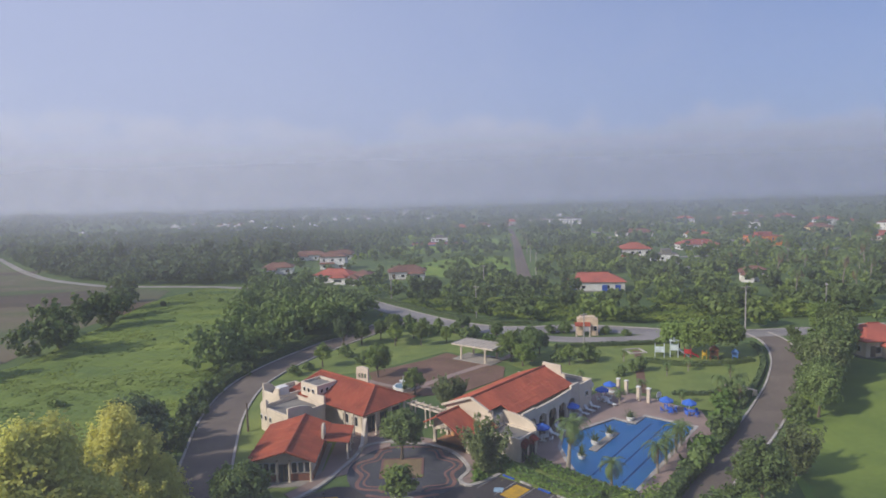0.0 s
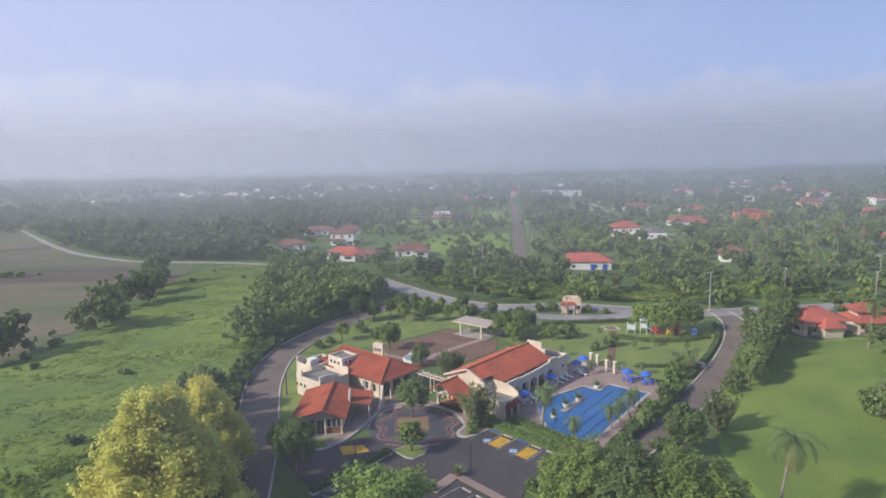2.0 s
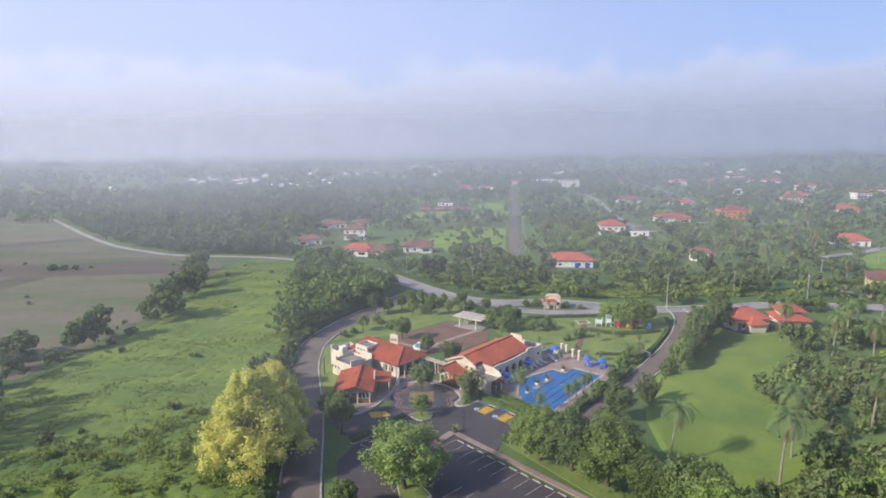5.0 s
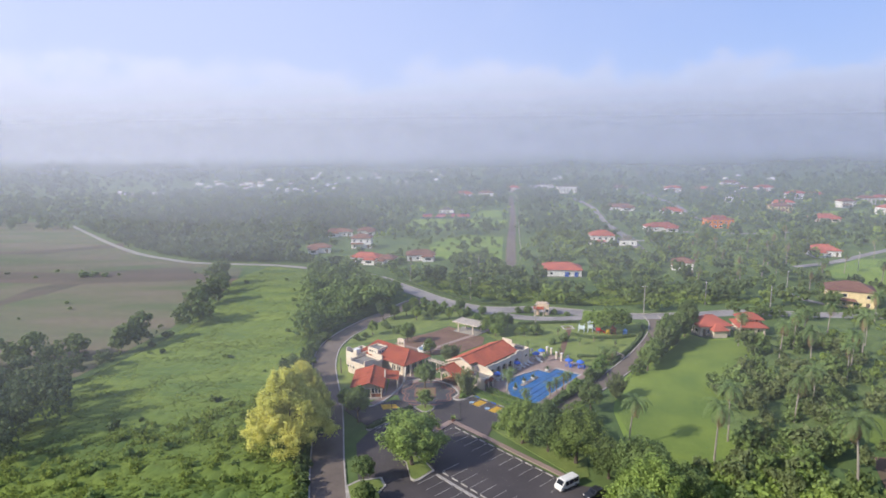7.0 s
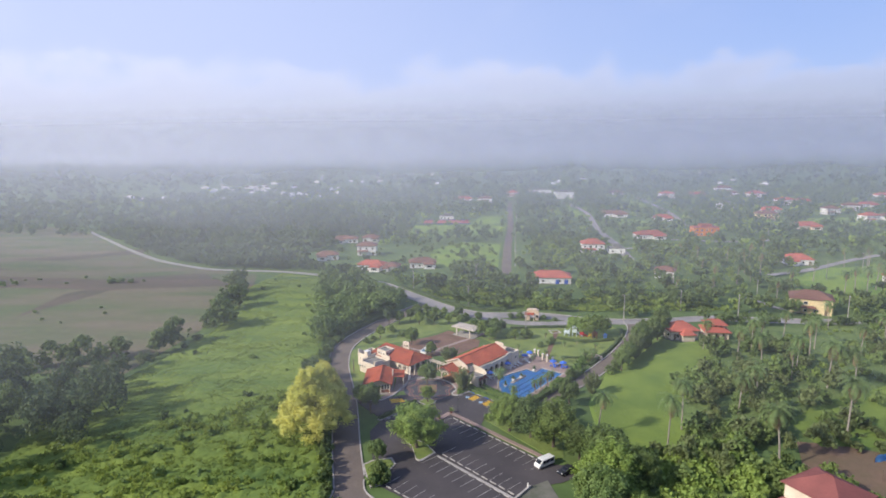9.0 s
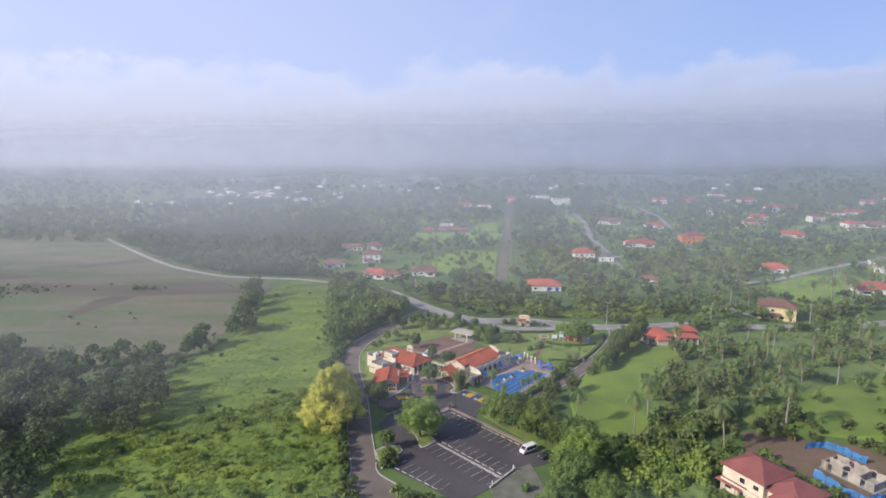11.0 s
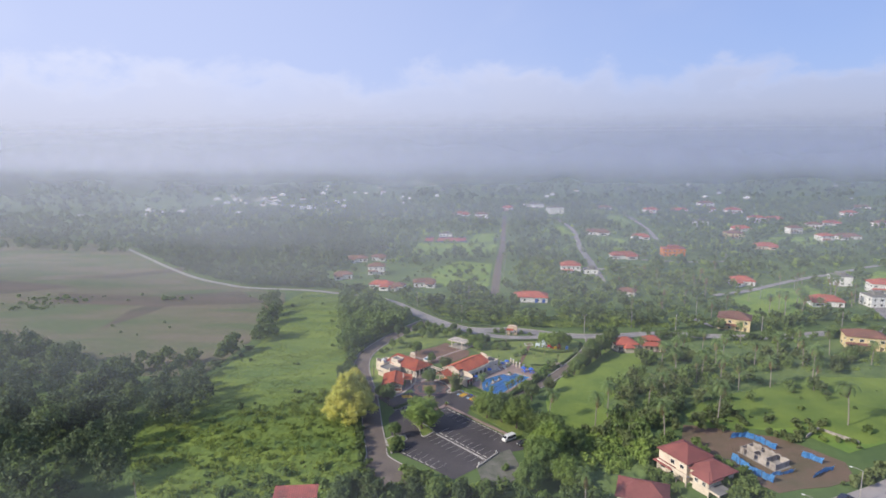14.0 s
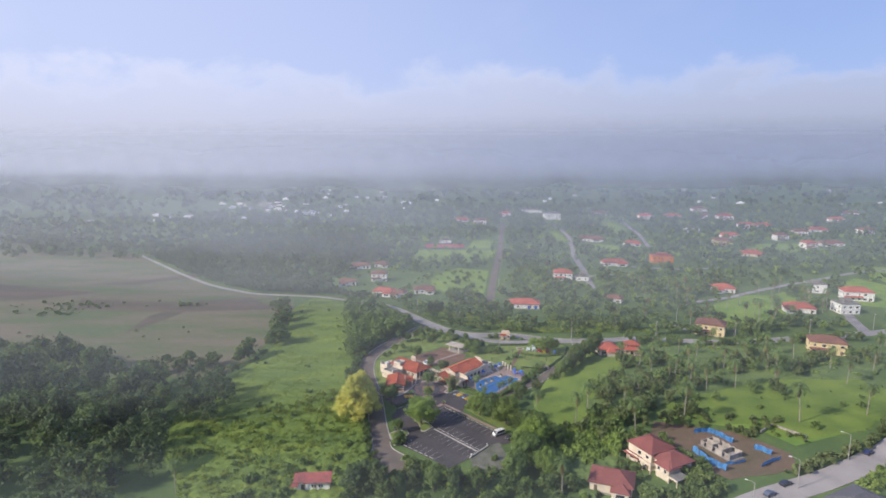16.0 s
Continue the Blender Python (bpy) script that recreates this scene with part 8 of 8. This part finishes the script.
SOUTH = [(-32, -3), (-24, 6), (-19, 3), (-9, 9), (-2, 7), (4, 3), (11, 1), (18, 0), (26, 5), (34, 12), (44, 4), (52, -8), (60, -16), (56, -60), (-80, -60), (-72, -18), (-52, -14)]
stuff_trees("scrub.003", 620, 3.2, 6.0, 0.42, M_LEAF, scatter(SOUTH, 130, 62, (0.5, 1.05)), 72, "tangled green trees and bushes", "trees")
stuff_trees("scrub.004", 520, 2.4, 3.6, 0.40, M_LEAF2, scatter(SOUTH, 130, 162, (0.5, 1.1)), 172, "light green bushes in a tangle", "shrubs")
re_ = np.random.default_rng(411)
EDGE = spline([(-10, 10.4), (-7.5, 8.6), (-3.5, 6.4), (0, 3.6), (4, 1.0), (10, 0.5), (15, -1.0)], 1.1)
stuff_trees("scrub.020", 480, 1.9, 3.0, 0.30, M_LEAF2, [(x + re_.normal(0, 0.9) - 0.6, y + re_.normal(0, 0.9) - 0.8, re_.uniform(0.5, 1.1)) for x, y in EDGE for k in range(2)], 412, "fresh green shrubs crowding the end of the car park", "shrubs", bare=0.02)
stuff_trees("scrub.021", 420, 2.0, 2.8, 0.32, M_LEAF, [(x, y, k) for x, y, k in scatter([(-66, -26), (-62, 2), (-46, 9), (-27, 3), (-27, -26)], 70, 413, (0.5, 1.15)) if not (-47 < x < -31 and y < 1)], 414, "dark green bushes round the shed", "shrubs", bare=0.02)
for x, y, sc, k in ((-22.5, -4.5, 1.15, "mid_dark"), (-26.5, -8.5, 1.1, "mid_dark"), (-18.5, -8.5, 1.2, "mid_dark"), (-13, -7.5, 1.0, "mid"), (-7.5, -5.5, 0.95, "mid_dark"), (-1.0, -7.0, 1.0, "mid"), (6, -7.5, 1.05, "mid_dark"), (12.5, -7.5, 1.0, "mid")):
    put_tree(k, x, y, sc, "dense dark green tree near the shed and car park", group="trees by the shed")
stuff_trees("scrub.005", 300, 1.6, 2.2, 0.32, M_LEAF2, scatter(GRASSFIELD, 14, 63, (0.35, 1.0)), 73, "low shrubs in the tall grass", "shrubs", bare=0.02)
stuff_trees("scrub.006", 300, 1.5, 2.0, 0.32, M_LEAF, scatter(GRASSFIELD, 8, 163, (0.4, 1.2)), 173, "low dark shrubs in the tall grass", "shrubs", bare=0.02)
WEEDS = [(-34, 70), (-29, 40), (-24, 14), (-22, 6), (-30, -8), (-50, -28), (-80, -10), (-98, 20), (-96, 40), (-76, 50), (-60, 60), (-48, 72)]
stuff_trees("weeds", 150, 1.6, 1.6, 0.22, M_WEED, [w for w in scatter(WEEDS, 700, 64, (0.4, 1.25)) if not (-47 < w[0] < -31 and -15 < w[1] < -3)], 79, "tangle of tall weeds in the rough field", "weeds", bare=0.0)
stuff_trees("weeds.001", 150, 1.4, 1.6, 0.30, M_LEAF, scatter(WEEDS, 40, 164, (0.4, 1.4)), 179, "darker tall weeds in the rough field", "weeds", bare=0.0)
stuff_trees("weeds.002", 200, 1.6, 2.2, 0.32, M_LEAF, [(x + rb.normal(0, 0.9), y + rb.normal(0, 0.9), rb.uniform(0.5, 1.2)) for x, y in offset(WEST_ROAD, 5.2) if 4 < y < 125 for k in range(2)], 279, "bushy weeds along the road verge", "weeds", bare=0.0)
stuff_trees("scrub.012", 260, 2.6, 4.0, 0.55, M_LEAF, scatter([(-62, 226), (-10, 232), (34, 240), (40, 335), (10, 352), (-60, 350), (-88, 300), (-90, 260)], 60, 69, (0.4, 1.2)), 85, "garden trees and bushes round the houses", "shrubs", bare=0.02)
stuff_trees("scrub.013", 200, 3.0, 5.0, 0.6, M_LEAFD, [(x + rb.normal(0, 1.5), y + rb.normal(0, 1.5), rb.uniform(0.4, 1.2)) for x, y in offset(FIELD_ROAD, 7.5) + offset(FIELD_ROAD, 11) if x > -300], 86, "bushes between the farm track and the wood", "shrubs", bare=0.02)
stuff_trees("scrub.014", 140, 3.2, 5.0, 0.9, M_LEAF, scatter([(-30, 380), (40, 380), (52, 500), (-45, 500)], 16, 71, (0.4, 1.2)), 87, "scattered bushes of the far clearing", "shrubs", bare=0.02)
stuff_trees("scrub.015", 420, 1.7, 2.4, 0.26, M_LEAF, [(x + rb.normal(0, 0.5), y + rb.normal(0, 0.5), rb.uniform(0.5, 1.15)) for x, y in offset(EAST_ROAD, 3.4) if 84 < y < 127 or 62 < y < 70], 88, "olive-green bushes hanging over the narrow road", "shrubs", bare=0.02)
stuff_trees("scrub.016", 200, 1.6, 1.3, 0.36, M_LEAF2, scatter([(58, 50), (74, 62), (84, 88), (104, 104), (190, 110), (200, 80), (176, 50), (128, 22), (96, 36)], 40, 73, (0.3, 1.0)), 89, "low rough growth in the meadow under the palms", "shrubs", bare=0.0)
ROW = offset(SOUTH_ROAD, 6.2)
stuff_trees("scrub.007", 320, 1.6, 2.2, 0.34, M_LEAFB, [(x + rb.normal(0, 1.0), y + rb.normal(0, 1.0), rb.uniform(0.5, 1.2)) for x, y in ROW if 112 < x < 240 for k in range(2)], 74, "dry brown-green bushes along the street", "shrubs", bare=0.02)
ROW2 = offset(SOUTH_ROAD, -7.5)
stuff_trees("scrub.008", 380, 2.0, 2.8, 0.36, M_LEAF2, [(x + rb.normal(0, 1.6), y - 2 + rb.normal(0, 1.6), rb.uniform(0.5, 1.2)) for x, y in ROW2 if x > 128 or x < 80 for k in range(2)], 75, "green bushes along the street", "shrubs", bare=0.02)

PLOT_EDGE = [(84, 44), (112, 36), (132, 30), (150, 26), (166, 36), (182, 58), (172, 72), (146, 68), (120, 56), (100, 52)]
stuff_trees("scrub.009", 300, 1.9, 2.4, 0.36, M_LEAF, scatter(PLOT_EDGE, 12, 66, (0.25, 1.1)), 76, "scattered green bushes in the meadow", "shrubs", bare=0.02)
stuff_trees("scrub.010", 420, 2.2, 3.4, 0.38, M_LEAF, scatter([(54, -20), (60, -6), (60, 10), (64, 26), (74, 27), (80, 22), (88, 0), (92, -8), (80, -24), (66, -30)], 150, 67, (0.5, 1.1)), 77, "tangled bushes round the cream house", "shrubs", bare=0.02)
stuff_trees("scrub.011", 380, 1.6, 2.2, 0.34, M_LEAFB, scatter([(74, 38), (92, 32), (112, 24), (122, 28), (128, 14), (118, 2), (132, 8), (130, 38), (100, 44)], 55, 68, (0.4, 1.1)), 78, "dry brushwood round the building plot", "shrubs", bare=0.02)


# ---- tall grass ----
def grass_stuff(name, poly, n, h, material, seed, label, size=0.5):
    """Soft sprays of grass heads over the land, in hummocks."""
    rng = np.random.default_rng(seed)
    P = np.array(scatter(poly, n, seed, (0.6, 1.4)))
    lump = np.array([noise.noise((x * 0.05, y * 0.05, seed)) + 0.35 * noise.noise((x * 0.16, y * 0.16, seed)) for x, y, s in P])
    wild = 1 + 1.4 * (1 - smooth(0, 70, P[:, 1]))
    z = height(P[:, 0], P[:, 1]) + h * wild * np.clip(0.6 + 0.8 * lump, 0.1, 1.6) * rng.uniform(0.85, 1.05, len(P))
    C = np.column_stack([P[:, :2], z])
    N = np.tile(np.array([0.0, -0.1, 0.8]), (len(P), 1))
    V = leaf_quads(rng, C, N, size, 0.2)
    return tagged(new(name, quads_mesh(name, V, material)), label, "grass", kind="stuff")


def grass_sheet(name, poly, cell, h, material, seed, label):
    """The closed top of standing grass: a rolling sheet of hummocks that drops to the land at its edges."""
    P = np.array(poly)
    xs, ys = np.arange(P[:, 0].min(), P[:, 0].max(), cell), np.arange(P[:, 1].min(), P[:, 1].max(), cell)
    X, Y = np.meshgrid(xs, ys)
    pts = np.stack([X.ravel(), Y.ravel()], 1)
    near = np.zeros(len(pts), bool)
    for k in range(0, len(pts), 4000):
        near[k:k + 4000] = (np.linalg.norm(pts[k:k + 4000, None] - CLEAR_P[None], axis=2) < CLEAR_W[None] - 2).any(1)
    ok = (inside(pts, poly) & ~near).reshape(X.shape)
    core = ok.copy()
    core[1:-1, 1:-1] &= ok[:-2, 1:-1] & ok[2:, 1:-1] & ok[1:-1, :-2] & ok[1:-1, 2:]
    core[0], core[-1], core[:, 0], core[:, -1] = False, False, False, False
    lump = np.array([1.0 + 0.7 * noise.noise((x * 0.05, y * 0.05, seed)) + 0.35 * noise.noise((x * 0.17, y * 0.17, seed)) + 0.6 * noise.noise((x * 0.55, y * 0.55, seed)) for x, y in pts]).reshape(X.shape)
    lump += np.random.default_rng(seed).normal(0, 0.22, X.shape)
    Z = height(X, Y) + np.where(core, h * (1 + 1.2 * (1 - smooth(0, 70, Y))) * np.clip(lump, 0.15, 3), -0.03)
    q = ok[:-1, :-1] & ok[:-1, 1:] & ok[1:, 1:] & ok[1:, :-1]
    idx = np.arange(X.size).reshape(X.shape)
    faces = np.stack([idx[:-1, :-1][q], idx[:-1, 1:][q], idx[1:, 1:][q], idx[1:, :-1][q]], 1)
    used, inv = np.unique(faces.ravel(), return_inverse=True)
    me = bpy.data.meshes.new(name)
    me.from_pydata(np.stack([X.ravel(), Y.ravel(), Z.ravel()], 1)[used].tolist(), [], inv.reshape(-1, 4).tolist())
    me.polygons.foreach_set("use_smooth", np.ones(len(faces), bool))
    me.materials.append(material)
    return tagged(new(name, me), label, "grass", kind="stuff")


grass_sheet("tall_grass", GRASSFIELD, 0.8, 0.42, M_GRASSTOP, 81, "tall light green grass of the rough field")
grass_stuff("tall_grass.002", GRASSFIELD, 70000, 0.62, M_TALLGRASS, 81, "seed heads of the tall light green grass", 0.34)
grass_sheet("scrub_cover", MIDRIGHT, 1.0, 0.7, M_SCRUBTOP, 85, "low tangled growth under the palms")
grass_sheet("scrub_cover.001", [(38, 8), (37, 18), (44, 34), (58, 38), (70, 34), (78, 26), (66, 14), (60, 4), (48, -14), (40, -4)], 1.0, 0.7, M_SCRUBTOP, 86, "low tangled growth beside the cream house")
grass_sheet("meadow_grass", MEADOW, 1.2, 0.14, M_SHORTGRASS, 83, "short bright grass of the meadow")
grass_sheet("meadow_grass.001", [(84, 34), (88, 70), (140, 84), (185, 84), (195, 60), (160, 30), (134, 22), (118, 33)], 1.5, 0.14, M_SHORTGRASS, 84, "short bright grass under the palms")
grass_stuff("tall_grass.001", [(-20, 170), (0, 176), (24, 160), (60, 152), (120, 152), (100, 185), (40, 190), (-10, 205)], 9000, 0.9, M_TALLGRASS, 82, "rough grass beyond the village road", 0.6)
